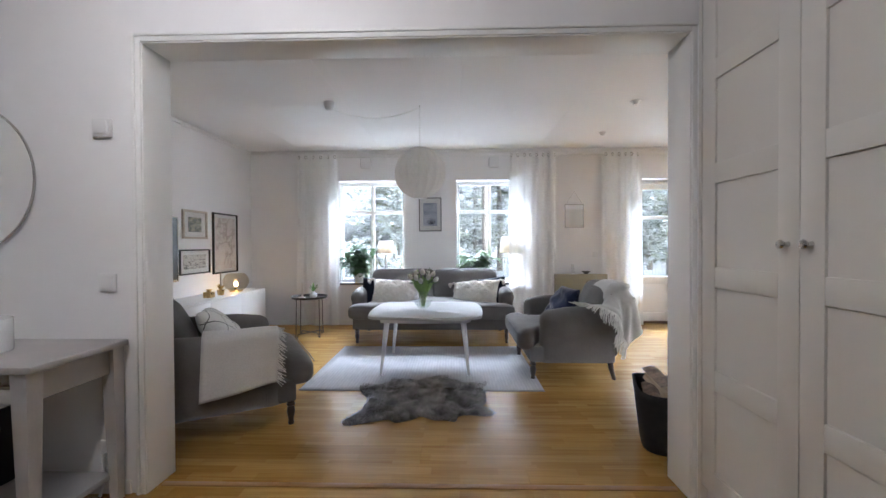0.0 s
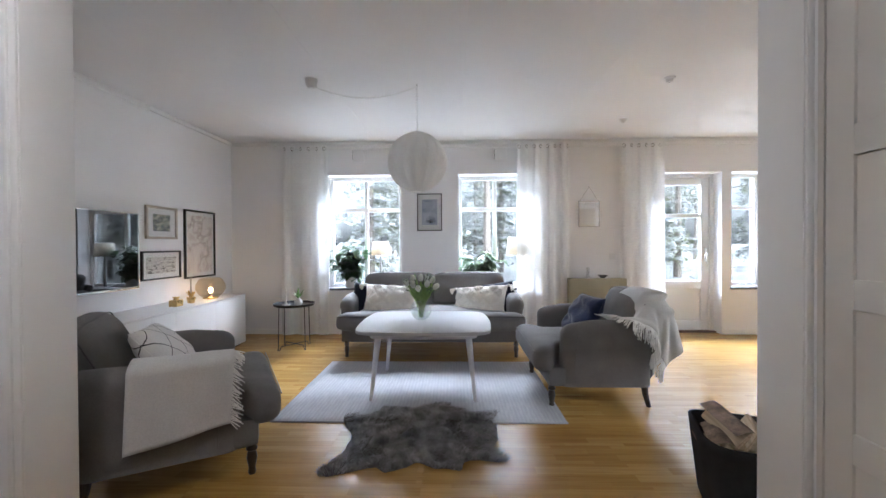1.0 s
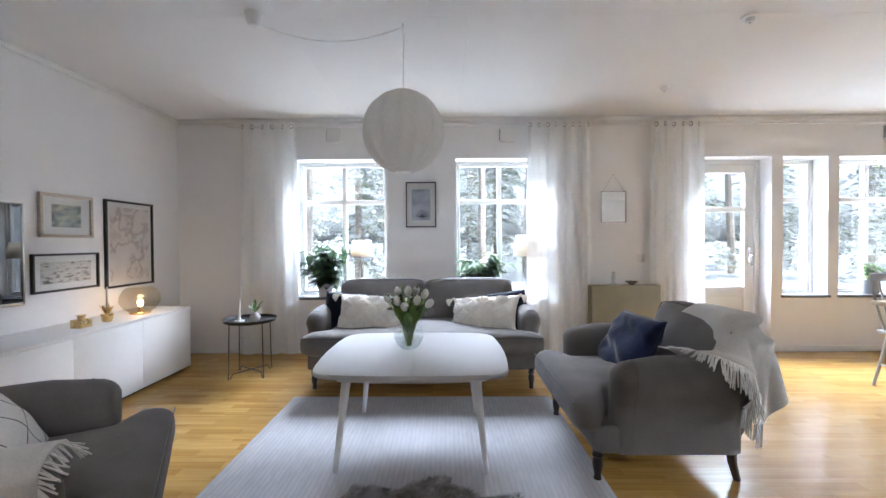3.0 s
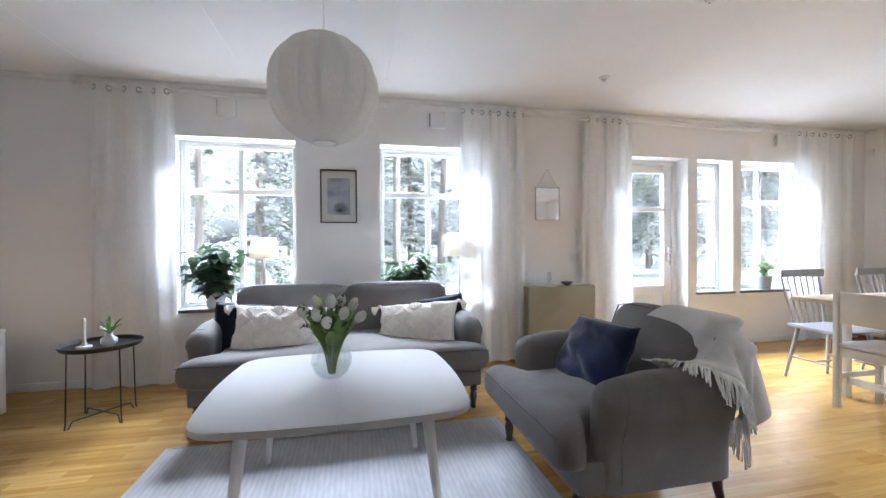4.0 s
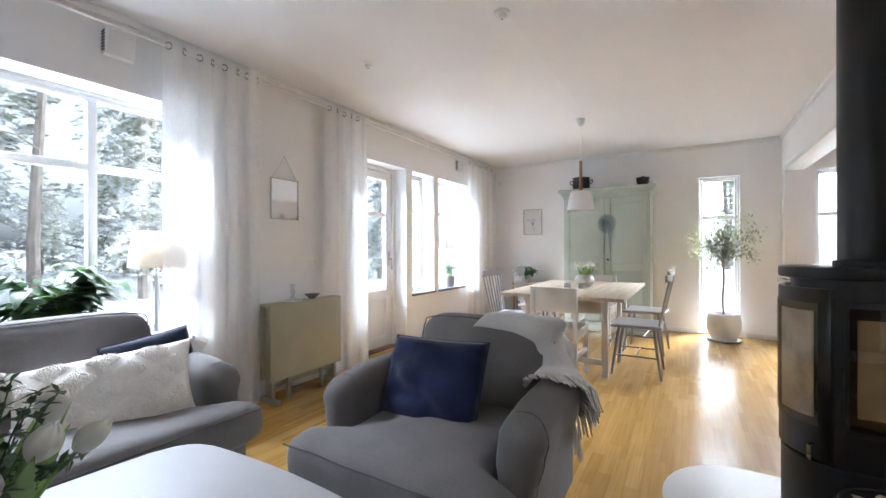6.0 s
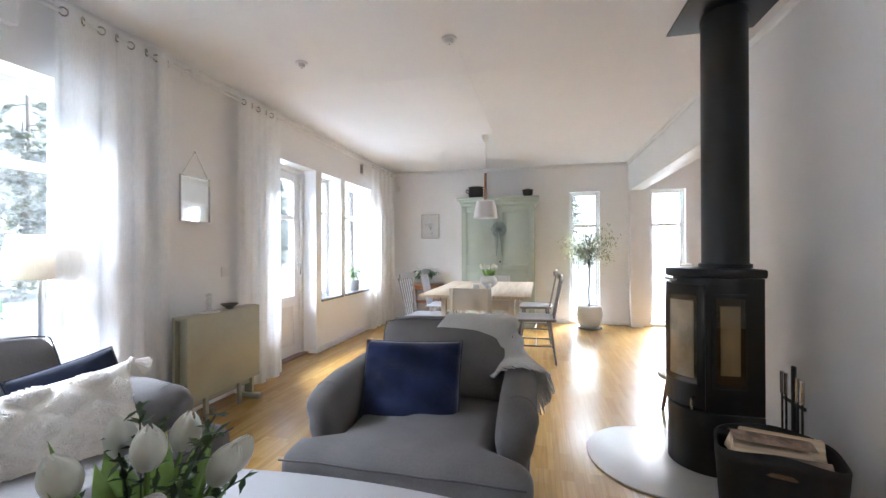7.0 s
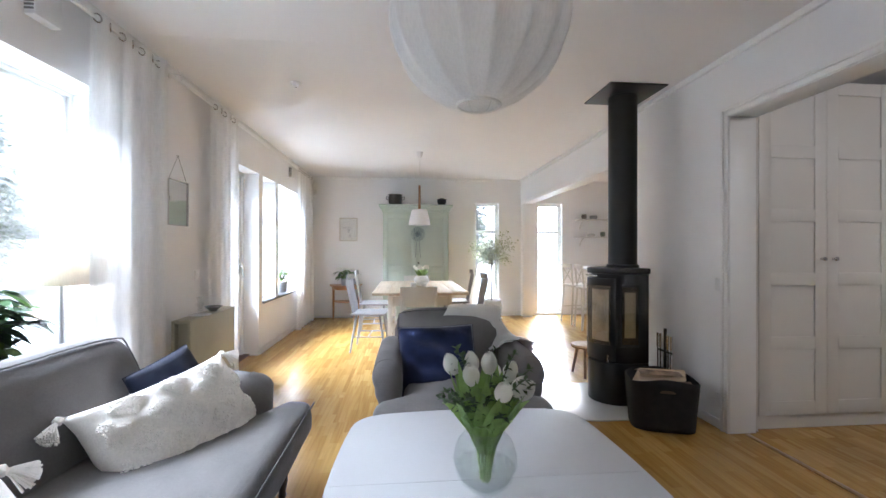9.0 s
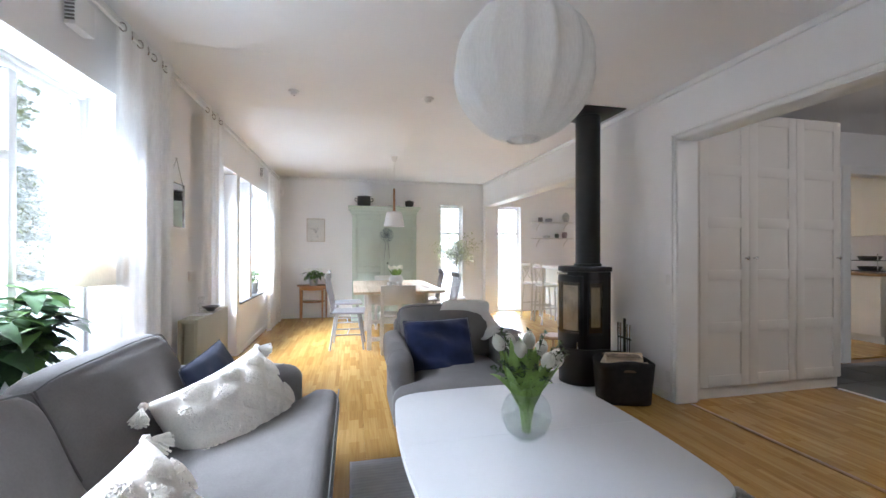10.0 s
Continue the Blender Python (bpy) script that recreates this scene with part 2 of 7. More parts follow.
def parquet(name):
    """Lacquered oak boards, each glued up of three rows of staves."""
    m, n, l, b = mat_base(name, 0.24, 0.0, 0.45)
    tc, oi, ad, sc = n.new("ShaderNodeTexCoord"), n.new("ShaderNodeObjectInfo"), n.new("ShaderNodeVectorMath"), n.new("ShaderNodeMath")
    sc.operation = "MULTIPLY"
    sc.inputs[1].default_value = 23.4
    l.new(oi.outputs["Random"], sc.inputs[0])
    l.new(tc.outputs["Object"], ad.inputs[0]), l.new(sc.outputs[0], ad.inputs[1])
    # staves
    sep, comb = n.new("ShaderNodeSeparateXYZ"), n.new("ShaderNodeCombineXYZ")
    l.new(tc.outputs["Object"], sep.inputs[0])
    sx = n.new("ShaderNodeMath")
    sx.operation = "ADD"
    l.new(sep.outputs[0], sx.inputs[0]), l.new(sc.outputs[0], sx.inputs[1])
    l.new(sx.outputs[0], comb.inputs[0]), l.new(sep.outputs[1], comb.inputs[1])
    br = n.new("ShaderNodeTexBrick")
    br.offset, br.offset_frequency = 0.43, 2
    for k, v in (("Scale", 1.0), ("Mortar Size", 0.0006), ("Brick Width", 0.34), ("Row Height", 0.065), ("Bias", 0.0), ("Mortar Smooth", 0.2)):
        br.inputs[k].default_value = v
    br.inputs["Color1"].default_value, br.inputs["Color2"].default_value = (0.0, 0.0, 0.0, 1), (1, 1, 1, 1)
    br.inputs["Mortar"].default_value = (0.35, 0.35, 0.35, 1)
    l.new(comb.outputs[0], br.inputs["Vector"])
    stave = ramp(n, l, br.outputs["Color"], [(0.0, (0.40, 0.225, 0.054)), (0.5, (0.46, 0.277, 0.074)), (1.0, (0.53, 0.34, 0.104))])
    mp, nz = n.new("ShaderNodeMapping"), n.new("ShaderNodeTexNoise")
    mp.inputs["Scale"].default_value = (2.2, 55, 55)
    nz.inputs["Scale"].default_value, nz.inputs["Detail"].default_value, nz.inputs["Distortion"].default_value = 1.0, 5, 0.8
    l.new(ad.outputs[0], mp.inputs[0]), l.new(mp.outputs[0], nz.inputs["Vector"])
    grain = ramp(n, l, nz.outputs["Fac"], [(0.3, (0.80, 0.74, 0.66)), (0.62, (1, 1, 1))])
    col = mixc(n, l, stave, grain, 1.0, "MULTIPLY")
    tint = ramp(n, l, oi.outputs["Random"], [(0, (0.9, 0.9, 0.9)), (1, (1.05, 1.05, 1.05))])
    l.new(mixc(n, l, col, tint, 1.0, "MULTIPLY"), b.inputs["Base Color"])
    worn = noise_node(n, l, 3.0, 4)
    rr = n.new("ShaderNodeMapRange")
    rr.inputs["To Min"].default_value, rr.inputs["To Max"].default_value = 0.16, 0.27
    l.new(worn, rr.inputs[0]), l.new(rr.outputs[0], b.inputs["Roughness"])
    bump(n, l, b, nz.outputs["Fac"], 0.05, 0.0006)
    b.inputs["Coat Weight"].default_value, b.inputs["Coat Roughness"].default_value = 0.06, 0.3
    return m


def clear(name, col=(1, 1, 1), rough=0.0, ior=1.45):
    m, n, l, b = mat_base(name, rough)
    b.inputs["Base Color"].default_value = (*col, 1)
    b.inputs["Transmission Weight"].default_value, b.inputs["IOR"].default_value = 1.0, ior
    return m


def thin_glass(name, tint=(1, 1, 1), gloss=0.05):
    """A thin pane: what lies behind it, with a faint mirror image."""
    m = bpy.data.materials.new(name)
    m.use_nodes = True
    n, l = m.node_tree.nodes, m.node_tree.links
    n.remove(n["Principled BSDF"])
    tr, gl, mx = n.new("ShaderNodeBsdfTransparent"), n.new("ShaderNodeBsdfGlossy"), n.new("ShaderNodeMixShader")
    tr.inputs[0].default_value = (*tint, 1)
    gl.inputs["Roughness"].default_value = 0.0
    mx.inputs[0].default_value = gloss
    l.new(tr.outputs[0], mx.inputs[1]), l.new(gl.outputs[0], mx.inputs[2])
    l.new(mx.outputs[0], n["Material Output"].inputs[0])
    return m


def sheer(name, col, through=0.45, scale=900.0, see=0.12):
    """Thin cloth that lets light through."""
    m, n, l, b = mat_base(name, 0.9, 0, 0.2)
    broad, small = noise_node(n, l, 5, 3), noise_node(n, l, 160, 2, (1, 1, 0.15))
    c = ramp(n, l, small, [(0.3, tuple(k * 0.93 for k in col)), (0.7, col)])
    l.new(c, b.inputs["Base Color"])
    tl, mx, tp, mx2 = n.new("ShaderNodeBsdfTranslucent"), n.new("ShaderNodeMixShader"), n.new("ShaderNodeBsdfTransparent"), n.new("ShaderNodeMixShader")
    l.new(c, tl.inputs[0])
    mx.inputs[0].default_value, mx2.inputs[0].default_value = through, see
    l.new(b.outputs[0], mx.inputs[1]), l.new(tl.outputs[0], mx.inputs[2])
    l.new(mx.outputs[0], mx2.inputs[1]), l.new(tp.outputs[0], mx2.inputs[2])
    l.new(mx2.outputs[0], n["Material Output"].inputs[0])
    return m


def glow(name, col, strength):
    m, n, l, b = mat_base(name, 0.5)
    b.inputs["Base Color"].default_value = (*col, 1)
    b.inputs["Emission Color"].default_value, b.inputs["Emission Strength"].default_value = (*col, 1), strength
    return m


def picture_mat(name, stops, scale, stretch=(1, 1, 1), rough=0.5):
    """Soft blots of ink or paint on paper."""
    m, n, l, b = mat_base(name, rough)
    l.new(ramp(n, l, noise_node(n, l, scale, 6, stretch), stops), b.inputs["Base Color"])
    return m


WALL = M("wall_paint", (0.88, 0.875, 0.88), 0.62, var=0.02, scale=1.5, fine=220, relief=0.12, dist=0.001)
CEIL = M("ceiling_paint", (0.87, 0.865, 0.87), 0.7, var=0.02, scale=1.2, fine=260, relief=0.1, dist=0.001)
TRIM = M("white_gloss_paint", (0.86, 0.86, 0.85), 0.36, var=0.02, scale=3, fine=120, relief=0.05, dist=0.0006)
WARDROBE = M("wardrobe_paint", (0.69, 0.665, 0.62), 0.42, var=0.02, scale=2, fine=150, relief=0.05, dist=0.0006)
OAK = parquet("oak_parquet")
PICTURE_GLASS = thin_glass("picture_glass", (0.98, 0.98, 0.98), 0.03)
# grey tint added to dim the view outdoors; shadowless panes pass the lamps undimmed
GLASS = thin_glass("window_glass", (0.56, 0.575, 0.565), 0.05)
STONE = M("grey_stone_sill", (0.12, 0.12, 0.13), 0.4, var=0.25, scale=30, fine=200)
SLATE = M("dark_slate_tile", (0.06, 0.065, 0.07), 0.45, var=0.3, scale=6, fine=60, relief=0.3)
SOFA = fabric("grey_sofa_cloth", (0.172, 0.163, 0.156), var=0.10, sheen=0.16, creases=0.35)
SOFA_PIPE = fabric("grey_piping", (0.10, 0.096, 0.094))
DARKWOOD = wood("dark_stained_wood", (0.05, 0.035, 0.028), (0.02, 0.015, 0.012), 0.35, axis=2)
WHITE_LACQ = M("white_lacquer", (0.80, 0.80, 0.80), 0.36, var=0.015, scale=3, fine=80, relief=0.04, dist=0.0005)
BLACK = M("black_steel", (0.012, 0.012, 0.013), 0.45, var=0.2, scale=10, fine=300, relief=0.1, dist=0.0005)
CHROME = M("brushed_steel", (0.62, 0.61, 0.59), 0.25, 1.0, var=0.06, scale=20, fine=200)
BRASS = M("brass", (0.70, 0.50, 0.22), 0.28, 1.0, var=0.1, scale=30, fine=150)
SHEER = sheer("sheer_linen", (0.97, 0.97, 0.965), 0.27, see=0.05)
# white tabletop lacquer, greyed in colour to offset the strong light on it
TOP_LACQ_DIMMED = M("tabletop_lacquer_dimmed", (0.50, 0.50, 0.505), 0.4, spec=0.12, var=0.02, scale=3, fine=80, relief=0.04, dist=0.0005)

# ---- the place: living and dining room, hall, kitchen ----
XW, XE, YN, YS, YH, HIGH = -2.79, 6.08, 5.94, 2.15, 1.97, 2.5
structure = "structure"


def wall_x(name, x0, x1, y0, y1, openings, label, z1=HIGH, mat=None):
    """A wall along x between the faces y0 and y1, with openings (x0, x1, z0, z1)."""
    bm = bmesh.new()
    at = x0
    for a, b, lo, hi in sorted(openings):
        if a > at:
            box(bm, at, a, y0, y1, 0, z1)
        if lo > 0:
            box(bm, a, b, y0, y1, 0, lo)
        if hi < z1:
            box(bm, a, b, y0, y1, hi, z1)
        at = b
    if at < x1:
        box(bm, at, x1, y0, y1, 0, z1)
    return single(name, bm, mat or WALL, label, "wall", kind=structure, smooth=False)


def wall_y(name, y0, y1, x0, x1, openings, label, z1=HIGH):
    bm = bmesh.new()
    at = y0
    for a, b, lo, hi in sorted(openings):
        if a > at:
            box(bm, x0, x1, at, a, 0, z1)
        if lo > 0:
            box(bm, x0, x1, a, b, 0, lo)
        if hi < z1:
            box(bm, x0, x1, a, b, hi, z1)
        at = b
    if at < y1:
        box(bm, x0, x1, at, y1, 0, z1)
    return single(name, bm, WALL, label, "wall", kind=structure, smooth=False)


WIN_A, WIN_B, DOOR_N = (-1.55, -0.56, 0.60, 2.07), (0.18, 1.16, 0.60, 2.07), (2.60, 3.525, 0.0, 2.07)
WIN_C, WIN_D = (3.645, 4.12, 0.60, 2.07), (4.235, 5.22, 0.60, 2.07)
E_WIN, K_WIN, K_WIN_ADDED = (2.565, 3.015, 0.04, 2.07), (1.36, 1.84, 0.04, 2.07), (-1.9, -0.7, 0.95, 2.07)
YO = 6.29
wall_x("wall_north", XW - 0.3, XE + 0.3, YN, YO, [WIN_A, WIN_B, DOOR_N, WIN_C, WIN_D], "white painted long wall with windows and a garden door")
wall_y("wall_east", -2.6, YN, XE, XE + 0.3, [E_WIN, K_WIN, K_WIN_ADDED], "white painted end wall with narrow tall windows")
wall_y("wall_west", YH, YN, XW - 0.3, XW, [], "white painted wall with the television and pictures")
# inner wall towards hall and kitchen
OPN = (-1.29, 1.205, 0.0, 2.092)
KOP = (2.68, 5.93, 0.0, 2.07)
wall_x("wall_south", XW - 0.3, XE, YH, YS, [OPN, KOP], "white painted inner wall with wide openings to hall and kitchen")
# hall and kitchen beyond
wall_y("wall_hall_west", -2.6, YH, -2.95, -2.75, [], "white hall wall")
wall_x("wall_hall_south", -2.95, XE + 0.3, -2.9, -2.6, [], "white wall closing hall and kitchen")
wall_y("wall_kitchen_west", -2.6, YH, 1.82, 1.94, [(-1.7, -0.55, 0.0, 2.08)], "white wall between hall and kitchen with a door opening")

bm = bmesh.new()
for i in range(9):
    for j in range(4):
        box(bm, XW - 0.3 + i * 1.1 + 0.0005, XW - 0.3 + (i + 1) * 1.1 - 0.0005, -2.9 + j * 2.3 + 0.0005, -2.9 + (j + 1) * 2.3 - 0.0005, HIGH, HIGH + 0.02)
box(bm, XW - 0.3, XE + 0.3, -2.9, YO, HIGH + 0.022, HIGH + 0.25)
single("ceiling", bm, CEIL, "white painted ceiling of large flush panels", "ceiling", kind=structure, smooth=False)

# cornice, baseboards
bm = bmesh.new()
box(bm, XW, XE, YN - 0.028, YN, HIGH - 0.045, HIGH - 0.001, 0.008)
box(bm, XW, XW + 0.028, YS + 0.03, YN - 0.03, HIGH - 0.045, HIGH - 0.001, 0.008)
box(bm, XE - 0.028, XE, YS + 0.03, YN - 0.03, HIGH - 0.045, HIGH - 0.001, 0.008)
box(bm, XW + 0.03, XE - 0.03, YS, YS + 0.028, HIGH - 0.045, HIGH - 0.001, 0.008)
single("trim_cornice", bm, TRIM, "slim white cornice under the ceiling", "trim", kind=structure)
bm = bmesh.new()
for a, b in ((XW, DOOR_N[0] - 0.02), (DOOR_N[1] + 0.02, XE)):
    box(bm, a, b, YN - 0.012, YN, 0, 0.065, 0.004)
for a, b in ((XW + 0.015, OPN[0] - 0.06), (OPN[1] + 0.06, KOP[0] - 0.06)):
    box(bm, a, b, YS, YS + 0.012, 0, 0.065, 0.004)
box(bm, XW, XW + 0.012, YS + 0.015, YN - 0.015, 0, 0.065, 0.004)
box(bm, XE - 0.012, XE, YS, E_WIN[0] - 0.06, 0, 0.065, 0.004)
box(bm, XE - 0.012, XE, E_WIN[1] + 0.06, YN - 0.015, 0, 0.065, 0.004)
box(bm, -2.73, OPN[0] - 0.07, YH - 0.012, YH, 0, 0.065, 0.004)
single("baseboard", bm, TRIM, "low white baseboard", "baseboard", kind=structure)


def casing(name, x0, x1, z1, y, out, w, jamb=None):
    """Moulded boards round an opening on the face y; out: -1 or 1, the way they stand proud."""
    bm = bmesh.new()
    for k, (a, d) in enumerate(((0.0, 0.012), (w * 0.62, 0.020))):
        b = w if k else w * 0.62
        ya, yb = (y, y + out * d)
        box(bm, x0 - b, x0 - a, min(ya, yb), max(ya, yb), 0, z1 + b, 0.003)
        box(bm, x1 + a, x1 + b, min(ya, yb), max(ya, yb), 0, z1 + b, 0.003)
        box(bm, x0 - a, x1 + a, min(ya, yb), max(ya, yb), z1 + a, z1 + b, 0.003)
    return single(name, bm, TRIM, "white painted moulded casing round the wide opening", "trim", kind=structure)


casing("trim_opening_living", OPN[0], OPN[1], OPN[3], YS, 1, 0.055)
casing("trim_opening_hall", OPN[0], OPN[1], OPN[3], YH, -1, 0.038)
bm = bmesh.new()
box(bm, OPN[0], OPN[0] + 0.006, YH - 0.005, YS + 0.005, 0, OPN[3], 0.003)
box(bm, OPN[1] - 0.006, OPN[1], YH - 0.005, YS + 0.005, 0, OPN[3], 0.003)
box(bm, OPN[0] + 0.006, OPN[1] - 0.006, YH - 0.005, YS + 0.005, OPN[3] - 0.006, OPN[3], 0.002)
single("trim_opening_lining", bm, TRIM, "glossy white lining of the wide opening", "trim", kind=structure)
bm = bmesh.new()
box(bm, KOP[0] - 0.05, KOP[0], YS, YS + 0.016, 0, KOP[3] + 0.05, 0.004)
box(bm, KOP[0], KOP[1], YS, YS + 0.016, KOP[3], KOP[3] + 0.05, 0.004)
box(bm, KOP[0], KOP[1], YH - 0.004, YS + 0.012, KOP[3] - 0.02, KOP[3], 0.003)
single("trim_kitchen_opening", bm, TRIM, "white painted casing of the kitchen opening", "trim", kind=structure)


def window(name, at, w, h, cols, rows, label, sash=0.03):
    """A white timber window in its local x-z plane, outer size w x h; rows: heights of the transoms as fractions."""
    win = thing(name, at, label, "window", kind=structure)
    bm = bmesh.new()
    f = 0.022
    for a, b, c, d in ((-w / 2, -w / 2 + f, 0, h), (w / 2 - f, w / 2, 0, h), (-w / 2 + f, w / 2 - f, 0, f), (-w / 2 + f, w / 2 - f, h - f, h)):
        box(bm, a, b, -0.05, 0.06, c, d, 0.004)
    part("window_frame", bm, TRIM, win)
    bm = bmesh.new()
    s = f + sash
    for a, b, c, d in ((-w / 2 + f, -w / 2 + s, f, h - f), (w / 2 - s, w / 2 - f, f, h - f), (-w / 2 + s, w / 2 - s, f, f + sash), (-w / 2 + s, w / 2 - s, h - f - sash, h - f)):
        box(bm, a + 0.002, b - 0.002, -0.035, 0.03, c + 0.002, d - 0.002, 0.005)
    part("sash", bm, TRIM, win)
    xs = [-w / 2 + s + (w - 2 * s) * i / cols for i in range(cols + 1)]
    zs = [f + sash] + [h * r for r in rows] + [h - f - sash]
    for x in xs[1:-1]:
        part("mullion", B(x - 0.024, x + 0.024, -0.03, 0.025, zs[0], zs[-1], bevel=0.005), TRIM, win)
    for z in zs[1:-1]:
        part("transom", B(xs[0], xs[-1], -0.028, 0.023, z - 0.024, z + 0.024, bevel=0.005), TRIM, win)
    for i in range(cols):
        for j in range(len(zs) - 1):
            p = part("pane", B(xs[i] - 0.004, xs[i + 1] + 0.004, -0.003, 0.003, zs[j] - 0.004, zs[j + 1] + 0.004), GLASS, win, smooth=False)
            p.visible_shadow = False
    return win


YG = 6.17
for k, o in enumerate((WIN_A, WIN_B, WIN_C, WIN_D)):
    w = o[1] - o[0]
    cols = 2 if w > 0.7 else 1
    window("window_%d" % (k + 1), pose((o[0] + o[1]) / 2, YG, o[2]), w, o[3] - o[2], cols, [0.70], "white timber window with crossed glazing bars and snowy wood beyond")
    single("window_sill", B(o[0] - 0.015, o[1] + 0.015, YN - 0.03, YG - 0.055, o[2] - 0.025, o[2] + 0.002, bevel=0.004), STONE, "dark grey stone window sill", "sill", "window sills", structure)
for k, o in enumerate((E_WIN, K_WIN)):
    window("window_%d" % (k + 5), pose(XE + 0.12, (o[0] + o[1]) / 2, o[2], 0, 0, 90), o[1] - o[0], o[3] - o[2], 1, [0.74], "narrow floor-length white window with one transom", 0.03)

# unseen window, added only to let daylight into the kitchen
window("window_7", pose(XE + 0.12, (K_WIN_ADDED[0] + K_WIN_ADDED[1]) / 2, K_WIN_ADDED[2], 0, 0, 90), K_WIN_ADDED[1] - K_WIN_ADDED[0], K_WIN_ADDED[3] - K_WIN_ADDED[2], 2, [0.70], "unseen white timber window with crossed glazing bars, added to light the kitchen")

# garden door
dw, dh = DOOR_N[1] - DOOR_N[0], DOOR_N[3]
door = thing("door_1", pose((DOOR_N[0] + DOOR_N[1]) / 2, YG - 0.02, 0), "white glazed garden door, closed, with a low panel", "door", kind=structure)
bm = bmesh.new()
f = 0.05
for a, b, c, d in ((-dw / 2, -dw / 2 + f, 0, dh), (dw / 2 - f, dw / 2, 0, dh), (-dw / 2 + f, dw / 2 - f, dh - f, dh)):
    box(bm, a, b, -0.05, 0.06, c, d, 0.004)
part("door_frame", bm, TRIM, door)
bm = bmesh.new()
i0, i1 = -dw / 2 + f + 0.003, dw / 2 - f - 0.003
for a, b, c, d in ((i0, i0 + 0.10, 0.02, dh - f - 0.003), (i1 - 0.10, i1, 0.02, dh - f - 0.003), (i0 + 0.10, i1 - 0.10, 0.02, 0.14), (i0 + 0.10, i1 - 0.10, 0.56, 0.67), (i0 + 0.10, i1 - 0.10, dh - f - 0.09, dh - f - 0.003)):
    box(bm, a, b, -0.03, 0.03, c, d, 0.005)
leaf = part("leaf", bm, TRIM, door)
part("panel", B(i0 + 0.095, i1 - 0.095, -0.012, 0.012, 0.135, 0.565, bevel=0.004), TRIM, leaf)
part("transom", B(i0 + 0.10, i1 - 0.10, -0.022, 0.022, 1.50, 1.55, bevel=0.005), TRIM, leaf)
for a, b in ((0.665, 1.505), (1.545, dh - f - 0.085)):
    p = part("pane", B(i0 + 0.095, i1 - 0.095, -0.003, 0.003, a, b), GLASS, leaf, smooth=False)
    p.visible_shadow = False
bm = tube([(i1 - 0.05, -0.03, 1.02), (i1 - 0.05, -0.075, 1.02), (i1 - 0.055, -0.08, 1.0), (i1 - 0.055, -0.08, 0.90)], 0.009)
box(bm, i1 - 0.065, i1 - 0.035, -0.036, -0.029, 0.93, 1.11, 0.003)
part("door_handle", bm, CHROME, leaf, "white and chrome lever handle")
part("threshold", B(-dw / 2, dw / 2, -0.11, 0.06, 0.0, 0.02, bevel=0.005), M("worn_oak_threshold", (0.16, 0.09, 0.05), 0.5), door)

# ---- living room: seating ----
LEG_TURNED = [(0.0, 0.0), (0.016, 0.0), (0.02, 0.012), (0.016, 0.03), (0.02, 0.05), (0.026, 0.085), (0.022, 0.11), (0.018, 0.118), (0.027, 0.126), (0.027, 0.134), (0.021, 0.142), (0.03, 0.17), (0.0, 0.17)]


def wrinkle(p, amp=0.006, s=5.0):
    return noise.noise(Vector(p) * s) * amp


